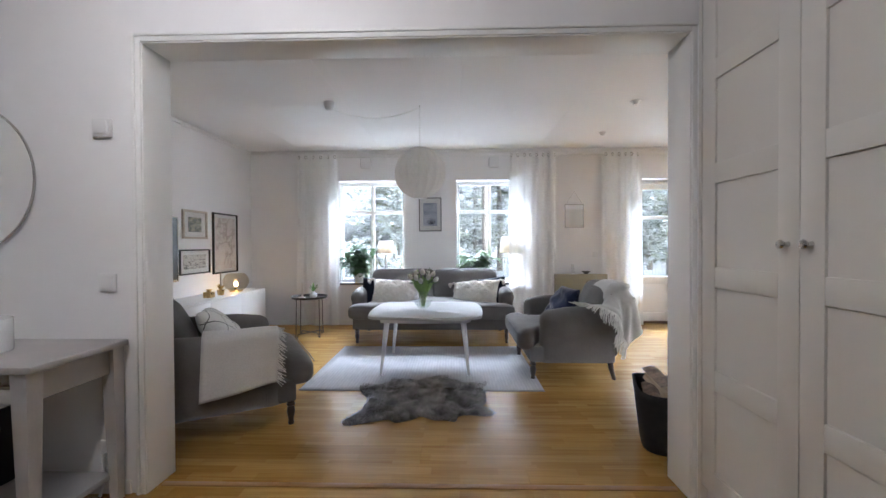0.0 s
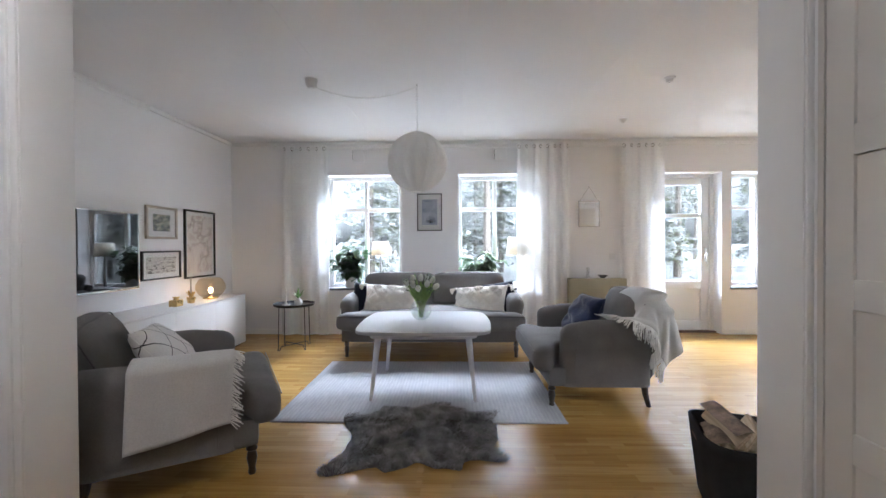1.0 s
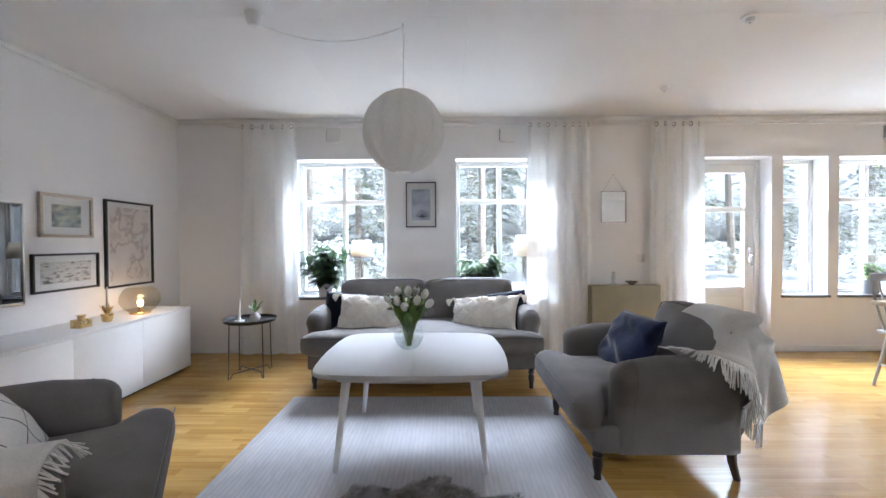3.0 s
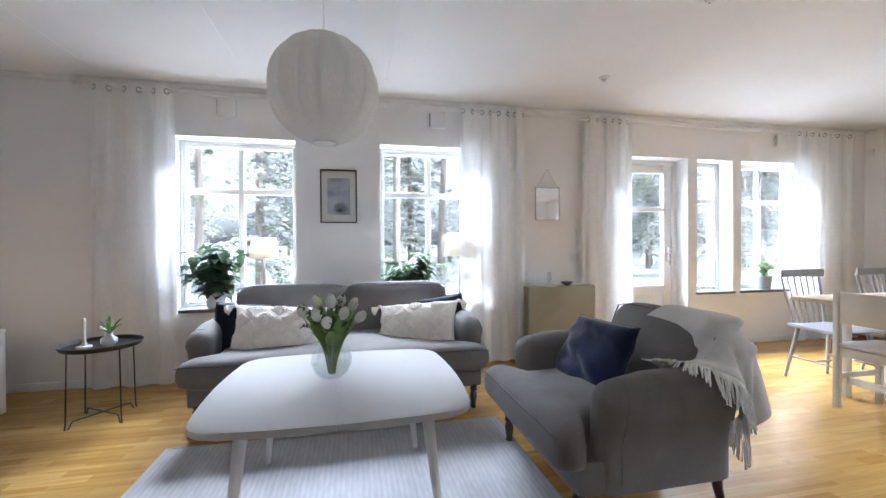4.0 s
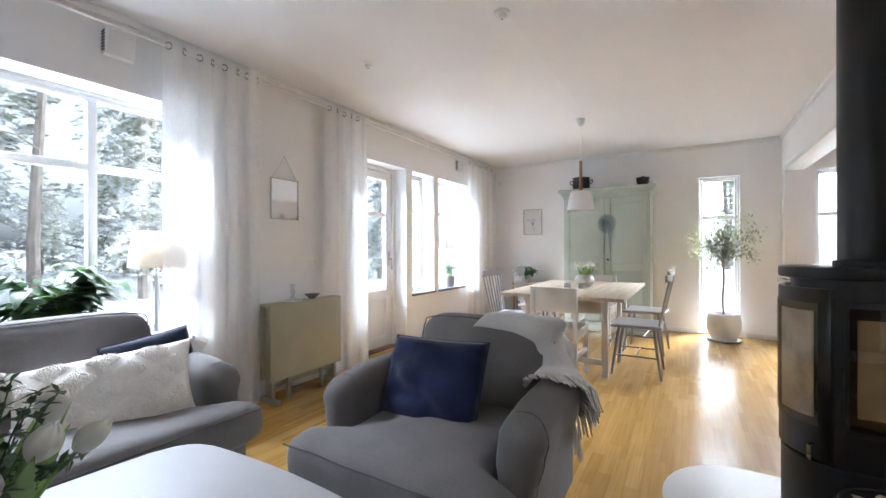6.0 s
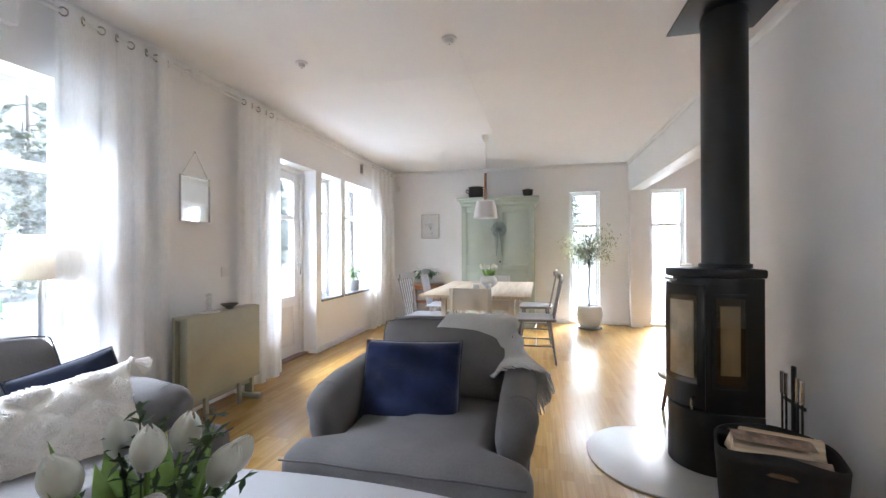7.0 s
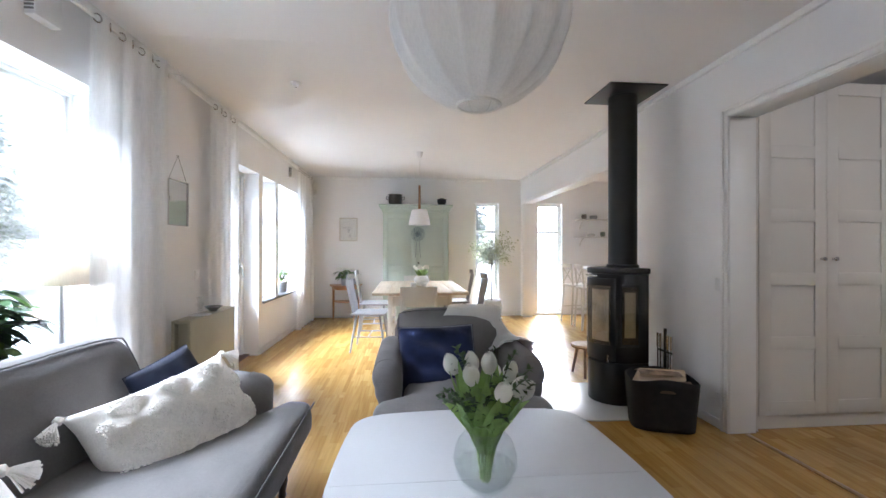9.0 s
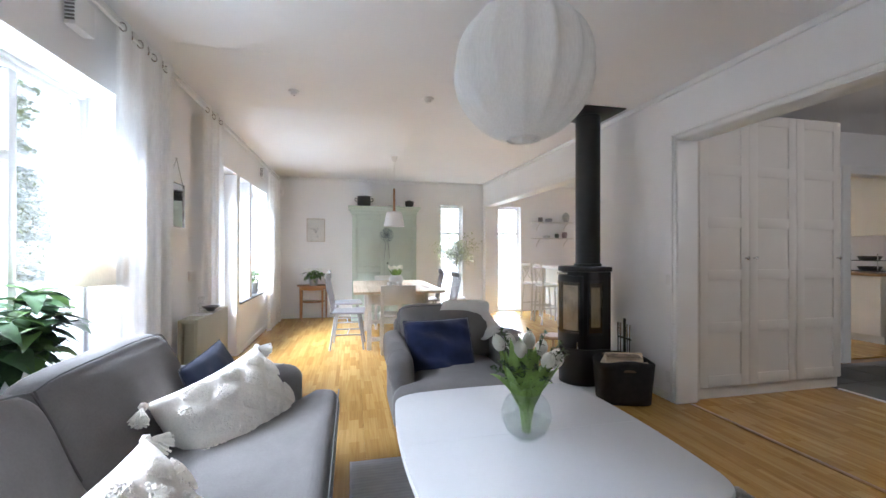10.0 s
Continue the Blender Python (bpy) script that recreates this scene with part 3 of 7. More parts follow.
def seat_unit(name, wide, backs, m, label, category, group="", low=0.0, lift=0.0):
    """A low upholstered seat with rolled arms and turned front legs; it faces its own -y."""
    t = thing(name, m, label, category, group)
    w = wide / 2
    part("base_frame", soft(w - 0.045, 0.355, 0.075, 0.03, 10, lambda p: (p.x, p.y - 0.015, p.z + 0.225)), SOFA, t)
    # seat cushion, wider in front of the arms
    def seat_f(p):
        front = min(1.0, max(0.0, (-0.22 - p.y) / 0.08))
        kx = (w - 0.165) + (0.165 - 0.012) * front
        x = p.x / w * kx
        puff = 0.02 * (1 - (p.x / w) ** 2) * (1 - (p.y / 0.42) ** 2) if p.z > 0 else 0
        return (x, p.y - 0.055, p.z * (1 + 0.06 * (1 - (p.x / w) ** 4)) + 0.370 - low + puff + wrinkle((p.x, p.y, 1.0)))
    seat = part("seat_cushion", soft(w, 0.42, 0.088, 0.072, 20, seat_f), SOFA, t, smooth="all")
    rim = [(seat_f(Vector((x, y, 0.062)))) for x, y in [(-w + 0.02 + (2 * w - 0.04) * i / 24, -0.415) for i in range(25)]]
    part("piping", tube(rim, 0.0035, 6), SOFA_PIPE, seat)
    for s in (-1, 1):
        ah = Vector((0.074, 0.335, 0.30))

        def arm_f(p, s=s):
            back = (p.y + 0.335) / 0.67
            top = max(0.0, (p.z - 0.02) / 0.28)
            roll = 0.026 * top * (1 - 0.5 * back)
            drop = 0.14 * max(0.0, -0.12 - p.y) * top
            front = max(0.0, min(1.0, (-0.17 - p.y) / 0.06))
            gather = 0.005 * math.sin(58 * p.z + 30 * p.x * s) * front * max(0.0, min(1.0, s * p.x / 0.05)) * min(1.0, top * 2)
            slim = max(0.0, min(1.0, (0.15 - p.z) / 0.09))
            slim = slim * slim * (3 - 2 * slim)
            x = s * (w - 0.094) + p.x * (1.04 - 0.24 * slim) + s * (roll + gather)
            z = 0.315 + p.z - drop + 0.012 * back * top + wrinkle(p, 0.004, 7)
            return (x, p.y + 0.055 - 0.04 * back * (1 - top), max(0.158, z))
        arm = part("arm", soft(ah.x, ah.y, ah.z, 0.070, 20, arm_f), SOFA, t, smooth="all")
        y0 = -0.235
        seam = [(s * ah.x, y0, -0.12 + 0.42 * k / 12) for k in range(12)] + [(s * ah.x * (1 - 2 * k / 8), y0, ah.z) for k in range(7)]
        part("piping", tube([arm_f(on_soft(q, ah, 0.070) + Vector((s * 0.001, 0, 0.001))) for q in seam], 0.0026, 6), SOFA, arm)
    def back_f(p):
        top = (p.z + 0.26) / 0.52
        return (p.x, 0.335 + p.y + 0.135 * top, 0.44 + p.z - 0.02 * (p.x / w) ** 4 * top)
    part("back_frame", soft(w - 0.10, 0.055, 0.26, 0.045, 10, back_f), SOFA, t)
    cw = (wide - 0.30) / backs
    for k in range(backs):
        cx = (k - (backs - 1) / 2) * cw
        hx = cw / 2 + 0.012
        def cush_f(p, cx=cx, hx=hx):
            top = (p.z + 0.2) / 0.4
            puff = 0.04 * (1 - (p.x / hx) ** 2) * (1 - (p.z / 0.2) ** 2)
            y = p.y * (1.15 - 0.35 * top) - (puff if p.y < 0 else -puff * 0.3)
            spread = 1 + (0.0 if backs > 1 else 0.077) * top
            return (cx + p.x * spread, 0.265 + y + 0.15 * top + wrinkle((p.x + cx, p.z, 2.0), 0.01), 0.605 + lift + p.z - 0.03 * abs(p.x / hx) ** 5 * top)
        c = part("back_cushion", soft(hx, 0.085, 0.195, 0.07, 16, cush_f), SOFA, t, smooth="all")
        n = 16
        loop = [(-hx * 0.97, -0.062, -0.10 + 0.28 * i / 8) for i in range(8)] + [(-hx * 0.95 + 1.9 * hx * i / n, -0.062, 0.188) for i in range(n + 1)] + [(hx * 0.97, -0.062, 0.18 - 0.28 * i / 8) for i in range(9)]
        part("piping", tube([cush_f(Vector(q)) for q in loop], 0.0035, 6), SOFA_PIPE, c)
    for x in (-w + 0.10, w - 0.10):
        part("leg", lathe(LEG_TURNED, 16, at=pose(x, -0.335, 0)), DARKWOOD, t, "turned dark-stained leg")
        part("leg", tube([(x, 0.35, 0.0), (x, 0.325, 0.09), (x, 0.315, 0.17)], 0.016, 8, r1=0.026), DARKWOOD, t, "dark-stained splayed back leg")
    return t


seat_unit("sofa", 1.95, 2, pose(-0.12, 5.20, 0), "dark grey upholstered sofa with rolled arms and turned legs", "sofa", lift=0.03)
seat_unit("armchair", 0.95, 1, pose(1.15, 3.97, 0, 0, 0, -90), "dark grey armchair with rolled arms, a throw over its back", "armchair", "grey armchairs", 0.025)
seat_unit("armchair", 0.95, 1, pose(-1.39, 2.87, 0, 0, 0, 120), "dark grey armchair with a pale throw over its arm", "armchair", "grey armchairs", 0.025)


# ---- cushions ----
def pillow(hx, hz, thick, n=16, corner=0.06, seed=0.0, folds=0.0):
    """A filled cushion standing in its x-z plane."""
    bm = bmesh.new()
    for side in (-1, 1):
        def f(u, v):
            x, z = 2 * u - 1, 2 * v - 1
            edge = (1 - x ** 4) * (1 - z ** 4)
            fat = (max(0.0, (1 - x * x) * (1 - z * z))) ** 0.38
            kx = hx * (1 - corner * (1 - z * z) * abs(x) ** 3)
            kz = hz * (1 - corner * (1 - x * x) * abs(z) ** 3)
            y = side * thick * fat
            y += edge * 0.016 * noise.noise(Vector((x * 2.2 + seed, z * 2.2, side * 3.0)))
            if folds:
                y += side * edge * folds * math.sin(9 * z + 3.5 * x + 2.5 * noise.noise(Vector((x * 1.5, z * 1.5, seed))))
            return (x * kx, y, z * kz)
        sheet(f, n, n, bm)
    bmesh.ops.remove_doubles(bm, verts=bm.verts, dist=0.0015)
    return bm


WOOL = fabric("cream_wool_cover", (0.90, 0.865, 0.80), 600, 0.04, 0.2, 0.25, 0.2)
TUFT = M("cream_tufted_yarn", (0.92, 0.885, 0.82), 0.95, var=0.05, scale=60, fine=240, relief=0.3, dist=0.003, sheen=0.3)
NAVY = fabric("navy_velvet", (0.014, 0.021, 0.062), 900, 0.45, 0.4, 0.15, 1.0)
BLACKBLUE = fabric("black_velvet", (0.010, 0.014, 0.030), 900, 0.2, 0.15, 0.15, 0.3)


def tufted_cushion(m, seed):
    t = thing("cushion", m, "cream wool cushion with tufted diamonds and corner tassels on the sofa", "cushion", "cream cushions")
    hx, hz, th = 0.315, 0.21, 0.105
    part("cover", pillow(hx, hz, th, 24, 0.10, seed, 0.003), WOOL, t, smooth="all")
    rnd = random.Random(int(seed * 10))
    for i in range(-3, 4):
        for j in range(-2, 3):
            if (i + j) % 2:
                continue
            cx, cz = i * 0.083, j * 0.076
            bm = bmesh.new()
            # a diamond of looped yarn, raised over the cover
            for k in range(300):
                a, b = rnd.uniform(-1, 1), rnd.uniform(-1, 1)
                x, z = cx + (a + b) * 0.031, cz + (a - b) * 0.028
                if abs(x) > hx * 0.86 or abs(z) > hz * 0.84:
                    continue
                y = -th * (max(0.0, (1 - (x / hx) ** 2) * (1 - (z / hz) ** 2))) ** 0.38
                y += (1 - (x / hx) ** 4) * (1 - (z / hz) ** 4) * 0.016 * noise.noise(Vector((x / hx * 2.2 + seed, z / hz * 2.2, -3.0)))
                r0 = rnd.uniform(0.0032, 0.0052)
                bmesh.ops.create_icosphere(bm, subdivisions=1, radius=r0, matrix=pose(x, y - 0.001 - 0.006 * (1 - max(abs(a), abs(b)) ** 3), z) @ Matrix.Diagonal((1, 0.9, 1, 1)))
            if len(bm.verts):
                part("tuft", bm, TUFT, t, smooth="all")
    for sx in (-1, 1):
        for sz in (-1, 1):
            bm = bmesh.new()
            base = Vector((sx * hx * 0.99, 0, sz * hz * 0.99))
            out = Vector((sx * 0.8, -0.1, -0.5)).normalized()
            bmesh.ops.create_icosphere(bm, subdivisions=1, radius=0.017, matrix=Matrix.Translation(base + out * 0.008))
            for k in range(70):
                d = (out + Vector([rnd.uniform(-0.5, 0.5) for _ in range(3)])).normalized()
                tube([base + out * 0.012, base + out * 0.02 + d * 0.018, base + out * 0.02 + d * 0.058 + Vector((0, 0, -0.012))], 0.003, 4, bm=bm)
            part("tassel", bm, TUFT, t)
    return t


def plain_cushion(m, hx, hz, th, mat, label, seed, folds=0.0):
    t = thing("cushion", m, label, "cushion")
    part("cover", pillow(hx, hz, th, 22, 0.035, seed, folds), mat, t, smooth="all")
    e = []
    for k in range(40):
        q, u = k // 10, (k % 10) / 5 - 1
        bow = 1 - 0.035 * (1 - u * u)
        e.append([(u * hx, 0, -hz * bow), (hx * bow, 0, u * hz), (-u * hx, 0, hz * bow), (-hx * bow, 0, -u * hz)][q])
    part("seam", tube(e, 0.0022, 5, True), mat, t)
    return t


tufted_cushion(pose(-0.57, 5.12, 0.53, -33, 3, -2), 1.0)
tufted_cushion(pose(0.40, 5.15, 0.515, -35, -6, -24), 2.0)
plain_cushion(pose(-0.84, 5.25, 0.555, -22, 6, 12), 0.18, 0.18, 0.065, BLACKBLUE, "black-blue velvet cushion leaning in the sofa corner", 3.0)
plain_cushion(pose(0.63, 5.29, 0.555, -22, -9, -10), 0.18, 0.18, 0.06, BLACKBLUE, "black-blue velvet cushion leaning in the sofa corner", 4.0)
plain_cushion(pose(1.165, 4.07, 0.515, -27, -1, -86), 0.238, 0.24, 0.085, NAVY, "navy blue velvet cushion on the armchair", 5.0, 0.02)


def check_mat():
    m, n, l, b = mat_base("white_checked_cloth", 0.9, 0, 0.2)
    tc, sep = n.new("ShaderNodeTexCoord"), n.new("ShaderNodeSeparateXYZ")
    mp = n.new("ShaderNodeMapping")
    mp.inputs["Rotation"].default_value = (0, radians(40), 0)
    l.new(tc.outputs["Object"], mp.inputs[0]), l.new(mp.outputs[0], sep.inputs[0])
    fs = []
    for k in (0, 2):
        a, c = n.new("ShaderNodeMath"), n.new("ShaderNodeMath")
        a.operation, c.operation = "PINGPONG", "LESS_THAN"
        a.inputs[1].default_value, c.inputs[1].default_value = 0.06, 0.0022
        l.new(sep.outputs[k], a.inputs[0]), l.new(a.outputs[0], c.inputs[0])
        fs.append(c.outputs[0])
    mx = n.new("ShaderNodeMath")
    mx.operation = "MAXIMUM"
    l.new(fs[0], mx.inputs[0]), l.new(fs[1], mx.inputs[1])
    weave = ramp(n, l, noise_node(n, l, 180, 2), [(0.3, (0.70, 0.69, 0.67)), (0.7, (0.8, 0.79, 0.77))])
    l.new(mixc(n, l, weave, (0.03, 0.03, 0.035), mx.outputs[0]), b.inputs["Base Color"])
    bump(n, l, b, noise_node(n, l, 16, 3), 0.3, 0.006)
    return m


plain_cushion(pose(-1.45, 2.865, 0.57, -40, 4, 116), 0.255, 0.19, 0.085, check_mat(), "white cushion with thin black checks on the armchair", 6.0)

# ---- throws ----
THROW = fabric("pale_grey_throw", (0.62, 0.61, 0.59), 700, 0.05, 0.4, 0.3, 0.12)
FRINGE = M("pale_fringe", (0.74, 0.73, 0.70), 0.95, var=0.1, scale=40, fine=200)


def settle(p0, along, across, length, width, nl, nw, shapes, grip, steps=260):
    """A cloth let fall over rounded boxes (centre, half sizes, rounding, lean of x with height); it clings where it lies on the grip."""
    al, ac = np.array(along) / np.linalg.norm(along), np.array(across) / np.linalg.norm(across)
    v, u = np.meshgrid(np.linspace(0, 1, nl), np.linspace(0, 1, nw), indexing="ij")
    p = np.array(p0) + v[..., None] * length * al + u[..., None] * width * ac
    p[..., 2] += 0.004 * np.sin(31 * u + 9 * v)
    q = p.copy()
    held = np.abs(p[..., 0] - grip[0]) + np.abs(p[..., 1] - grip[1]) * 0.3 < 0.055
    fixed = p[held, :2].copy()
    links = []
    for dv, du, stiff in ((1, 0, 1.0), (0, 1, 1.0), (1, 1, 0.6), (1, -1, 0.6), (2, 0, 0.3), (0, 2, 0.3), (3, 0, 0.15), (0, 3, 0.15)):
        rest = math.hypot(dv * length / (nl - 1), du * width / (nw - 1))
        i0, i1 = slice(0, nl - dv), slice(dv, nl)
        j0, j1 = (slice(0, nw - du), slice(du, nw)) if du >= 0 else (slice(-du, nw), slice(0, nw + du))
        links.append(((i0, j0), (i1, j1), rest, stiff))

    def push(p, old):
        for c, h, r, lean in shapes:
            d = p - np.array(c)
            d[..., 0] -= lean * d[..., 2]
            e = np.clip(d, -(np.array(h) - r), np.array(h) - r)
            o = d - e
            ln = np.linalg.norm(o, axis=-1)
            inside = ln < 1e-6
            o[inside] = (0, 0, 1e-6)
            ln = np.maximum(ln, 1e-6)
            gap = ln - r
            hit = gap < 0.006
            move = o / ln[..., None] * (0.006 - gap)[..., None]
            p[hit] += move[hit]
            p[hit] -= 0.8 * (p - old - move)[hit] * (1, 1, 0)
        p[..., 2] = np.maximum(p[..., 2], 0.02)
        return p
    for step in range(steps):
        old = p.copy()
        p = p + (p - q) * 0.94 + np.array((0, 0, -0.0011))
        q = old
        for it in range(10):
            for a, b, rest, stiff in links:
                d = p[b] - p[a]
                ln = np.linalg.norm(d, axis=-1, keepdims=True)
                cor = d * (stiff * 0.25 * (1 - rest / np.maximum(ln, 1e-6)))
                p[a] += cor
                p[b] -= cor
            p[held, :2] = fixed
            if it % 5 == 4:
                p = push(p, old)
    return p


def throw_back():
    t = thing("throw", pose(0, 0, 0), "pale grey wool throw with a fringe over the armchair back", "throw", "throws")
    shapes = [((1.50, 3.97, 0.605), (0.085, 0.355, 0.205), 0.075, 0.36), ((1.575, 3.97, 0.44), (0.07, 0.39, 0.265), 0.05, 0.14), ((1.205, 3.588, 0.315), (0.335, 0.10, 0.312), 0.085, 0.0)]
    nl, nw = 30, 46
    g = settle((1.45, 4.03, 0.86), (-0.50, -0.866, 0.0), (0.866, -0.50, 0.0), 0.50, 0.61, nl, nw, shapes, (1.56, 3.88))
    bm = bmesh.new()
    vs = [[bm.verts.new(Vector(g[i, j])) for j in range(nw)] for i in range(nl)]
    for i in range(nl - 1):
        for j in range(nw - 1):
            bm.faces.new((vs[i][j], vs[i + 1][j], vs[i + 1][j + 1], vs[i][j + 1]))
    bmesh.ops.subdivide_edges(bm, edges=bm.edges, cuts=1, use_grid_fill=True, smooth=0.6)
    solid(part("cloth", bm, THROW, t, smooth="all"), 0.006, 0.0)
    rnd = random.Random(5)
    bm = bmesh.new()
    for i in range(150):
        f = i / 149 * (nw - 1)
        j = min(nw - 2, int(f))
        p = Vector(g[-1, j]).lerp(Vector(g[-1, j + 1]), f - j)
        tip = Vector(g[-1, j]) - Vector(g[-4, j])
        tip = tip.normalized()
        fall = max(0.0, -tip.z)
        l0 = rnd.uniform(0.11, 0.15)
        mid = p + tip * l0 * 0.45 + Vector((rnd.uniform(-0.012, 0.012), rnd.uniform(-0.010, 0.004), 0.004))
        end = mid + (tip * (1 - fall) * 0.45 + Vector((0, -0.05, -fall - 0.12))).normalized() * l0 * 0.55 + Vector((rnd.uniform(-0.012, 0.012), rnd.uniform(-0.008, 0.004), 0))
        tube([p, mid, end], 0.0042, 5, bm=bm, r1=0.0028)
    part("fringe", bm, FRINGE, t, "pale knotted fringe")


throw_back()


def throw_arm():
    m = pose(-1.39, 2.87, 0, 0, 0, 120)
    t = thing("throw", m, "pale grey wool throw with a fringe over the armchair arm", "throw", "throws")

    def surf(u, v):
        y = -0.27 + 0.41 * u + 0.03 * v
        s = v
        if s < 0.30:  # inside, lying on seat and cushion
            k = s / 0.30
            x, z = -0.22 - 0.08 * k, 0.54 + 0.085 * k
        elif s < 0.5:
            x, z = -0.30 - 0.185 * (s - 0.30) / 0.20, 0.62 + 0.02 * math.sin((s - 0.30) / 0.20 * math.pi)
        else:
            k = (s - 0.5) / 0.5
            x, z = -0.485 - 0.012 * k + 0.008 * math.sin(9 * u) * k, 0.615 - 0.29 * k - 0.06 * k * u
        return Vector((x, y, z + wrinkle((x * 2, y, z), 0.01, 5)))
    solid(part("cloth", sheet(surf, 20, 36), THROW, t, smooth="all"), 0.007, 1.0)
    rnd = random.Random(6)
    bm = bmesh.new()
    for i in range(70):
        p = surf(0.0, 0.15 + 0.85 * i / 69)
        q = p + Vector((rnd.uniform(-0.012, 0.004), -rnd.uniform(0.025, 0.05), -rnd.uniform(0.015, 0.05)))
        tube([p, (p + q) / 2, q], 0.0026, 4, bm=bm)
    part("fringe", bm, FRINGE, t, "pale fringe")


throw_arm()

# ---- coffee table ----
table = thing("coffee_table", pose(-0.112, 4.018, 0.009), "white lacquered retro coffee table with tapered legs", "coffee table")
out = rounded(0.50, 0.455, 0.115, 8, 0.022)
for s in (-1, 1):
    half = [(x, y) for x, y in out if x * s >= -1e-9]
    half = [(max(0.0006, x) if s > 0 else min(-0.0006, x), y) for x, y in half]
    ys = [y for x, y in half]
    half = sorted(half, key=lambda q: math.atan2(q[1], q[0] if s > 0 else -q[0]))
    poly = [(0.0006 * s, min(ys))] + half + [(0.0006 * s, max(ys))]
    part("tabletop", prism(poly, 0.502, 0.527, bevel=0.006), TOP_LACQ_DIMMED, table)
part("apron", prism(rounded(0.40, 0.36, 0.06, 5, 0.02), 0.457, 0.501, bevel=0.003), WHITE_LACQ, table)
for sx in (-1, 1):
    for sy in (-1, 1):
        part("leg", tube([(sx * 0.385, sy * 0.365, 0.0), (sx * 0.335, sy * 0.305, 0.50)], 0.013, 14, r1=0.026), WHITE_LACQ, table)

# ---- rug and sheepskin ----


def rug_mat():
    m, n, l, b = mat_base("woven_grey_rug", 0.95, 0, 0.2)
    w = n.new("ShaderNodeTexWave")
    tc = n.new("ShaderNodeTexCoord")
    w.bands_direction = "X"
    w.inputs["Scale"].default_value, w.inputs["Distortion"].default_value = 12.0, 1.2
    l.new(tc.outputs["Object"], w.inputs["Vector"])
    dash = noise_node(n, l, 42, 2, (1, 0.25, 1))
    c1 = ramp(n, l, w.outputs["Fac"], [(0.2, (0.42, 0.42, 0.435)), (0.8, (0.46, 0.46, 0.47))])
    c2 = ramp(n, l, dash, [(0.42, (0.95, 0.95, 0.96)), (0.62, (1.04, 1.04, 1.04))])
    l.new(mixc(n, l, c1, c2, 1.0, "MULTIPLY"), b.inputs["Base Color"])
    bump(n, l, b, w.outputs["Fac"], 0.2, 0.002)
    bump(n, l, b, noise_node(n, l, 300, 2), 0.5, 0.002)
    return m


rug = thing("rug", pose(-0.12, 3.985, 0), "pale grey flat-woven rug under the coffee table", "rug")
part("weave", soft(0.97, 0.68, 0.0045, 0.004, 24, lambda p: (p.x, p.y, p.z + 0.0048 + 0.0008 * math.sin(9 * p.x))), rug_mat(), rug, smooth="all")
part("hem", B(-0.972, 0.972, -0.684, -0.674, 0.0005, 0.0105, bevel=0.003), M("rug_hem", (0.42, 0.42, 0.44), 0.95), rug)
part("hem", B(-0.972, 0.972, 0.674, 0.684, 0.0005, 0.0105, bevel=0.003), M("rug_hem_far", (0.42, 0.42, 0.43), 0.95), rug)


def skin_radius(a):
    """The outline of the pelt by angle: neck, legs and flanks."""
    base = 1 / math.sqrt((math.cos(a) / 0.47) ** 2 + (math.sin(a) / 0.32) ** 2)
    for at_, amp, wid in ((212, 0.20, 8), (155, 0.13, 8), (128, 0.05, 7), (62, 0.06, 8), (-32, 0.13, 7), (22, 0.11, 7), (265, -0.05, 16), (100, -0.04, 14), (182, -0.06, 12), (-60, 0.04, 6), (238, 0.05, 6)):
        d = (math.degrees(a) - at_ + 180) % 360 - 180
        base += amp * math.exp(-(d / wid) ** 2)
    return base + 0.03 * noise.noise(Vector((math.cos(a) * 5, math.sin(a) * 5, 0.5)))


skin = thing("sheepskin", pose(-0.09, 3.13, 0.0, 0, 0, 6), "dark brown-grey sheepskin lying before the rug", "sheepskin")


def pelt(u, v):
    a = 2 * math.pi * u
    r = skin_radius(a) * v
    x, y = r * math.cos(a), r * math.sin(a) * 1.22
    rug_step = 0.011 if (y * 0.99 + 3.14 + x * 0.1) > 3.28 else 0.0
    lift = 0.014 * (1 - v ** 6) + 0.012 * noise.noise(Vector((x * 6, y * 6, 0))) * (1 - v)
    return Vector((x, y, 0.004 + rug_step + max(0.001, lift)))


PELT = M("fur_base", (0.10, 0.085, 0.075), 0.95, var=0.5, scale=9, fine=80, relief=0.6, dist=0.004)
FUR = M("dark_fur", (0.27, 0.25, 0.235), 0.5, var=0.85, scale=13, fine=60, relief=0.0, sheen=0.3)
part("pelt", sheet(pelt, 72, 12, wrap=True), PELT, skin, smooth="all")
rnd = random.Random(11)
verts, faces = [], []
for k in range(21000):
    u, v = rnd.random(), math.sqrt(rnd.random()) * 1.005
    p = pelt(u, min(1.0, v))
    n1 = noise.noise(p * 7.0) * math.pi * 1.3 + 0.5
    d = Vector((math.cos(n1) * 0.02, math.sin(n1) * 0.02 - 0.004, rnd.uniform(0.012, 0.026)))
    side = Vector((-math.sin(n1), math.cos(n1), 0)) * 0.0017
    q = p + d * 0.55 + Vector((0, 0, 0.004))
    tip = p + d + Vector((math.cos(n1), math.sin(n1), 0)) * 0.012
    i = len(verts)
    verts += [p - side, p + side, q + side * 0.8, q - side * 0.8, tip]
    faces += [(i, i + 1, i + 2, i + 3), (i + 3, i + 2, i + 4)]
me = bpy.data.meshes.new("fur")
me.from_pydata(verts, [], faces)
me.materials.append(FUR)
ob = tagged(new("fur", me), "", kind="stuff")
ob.parent = skin

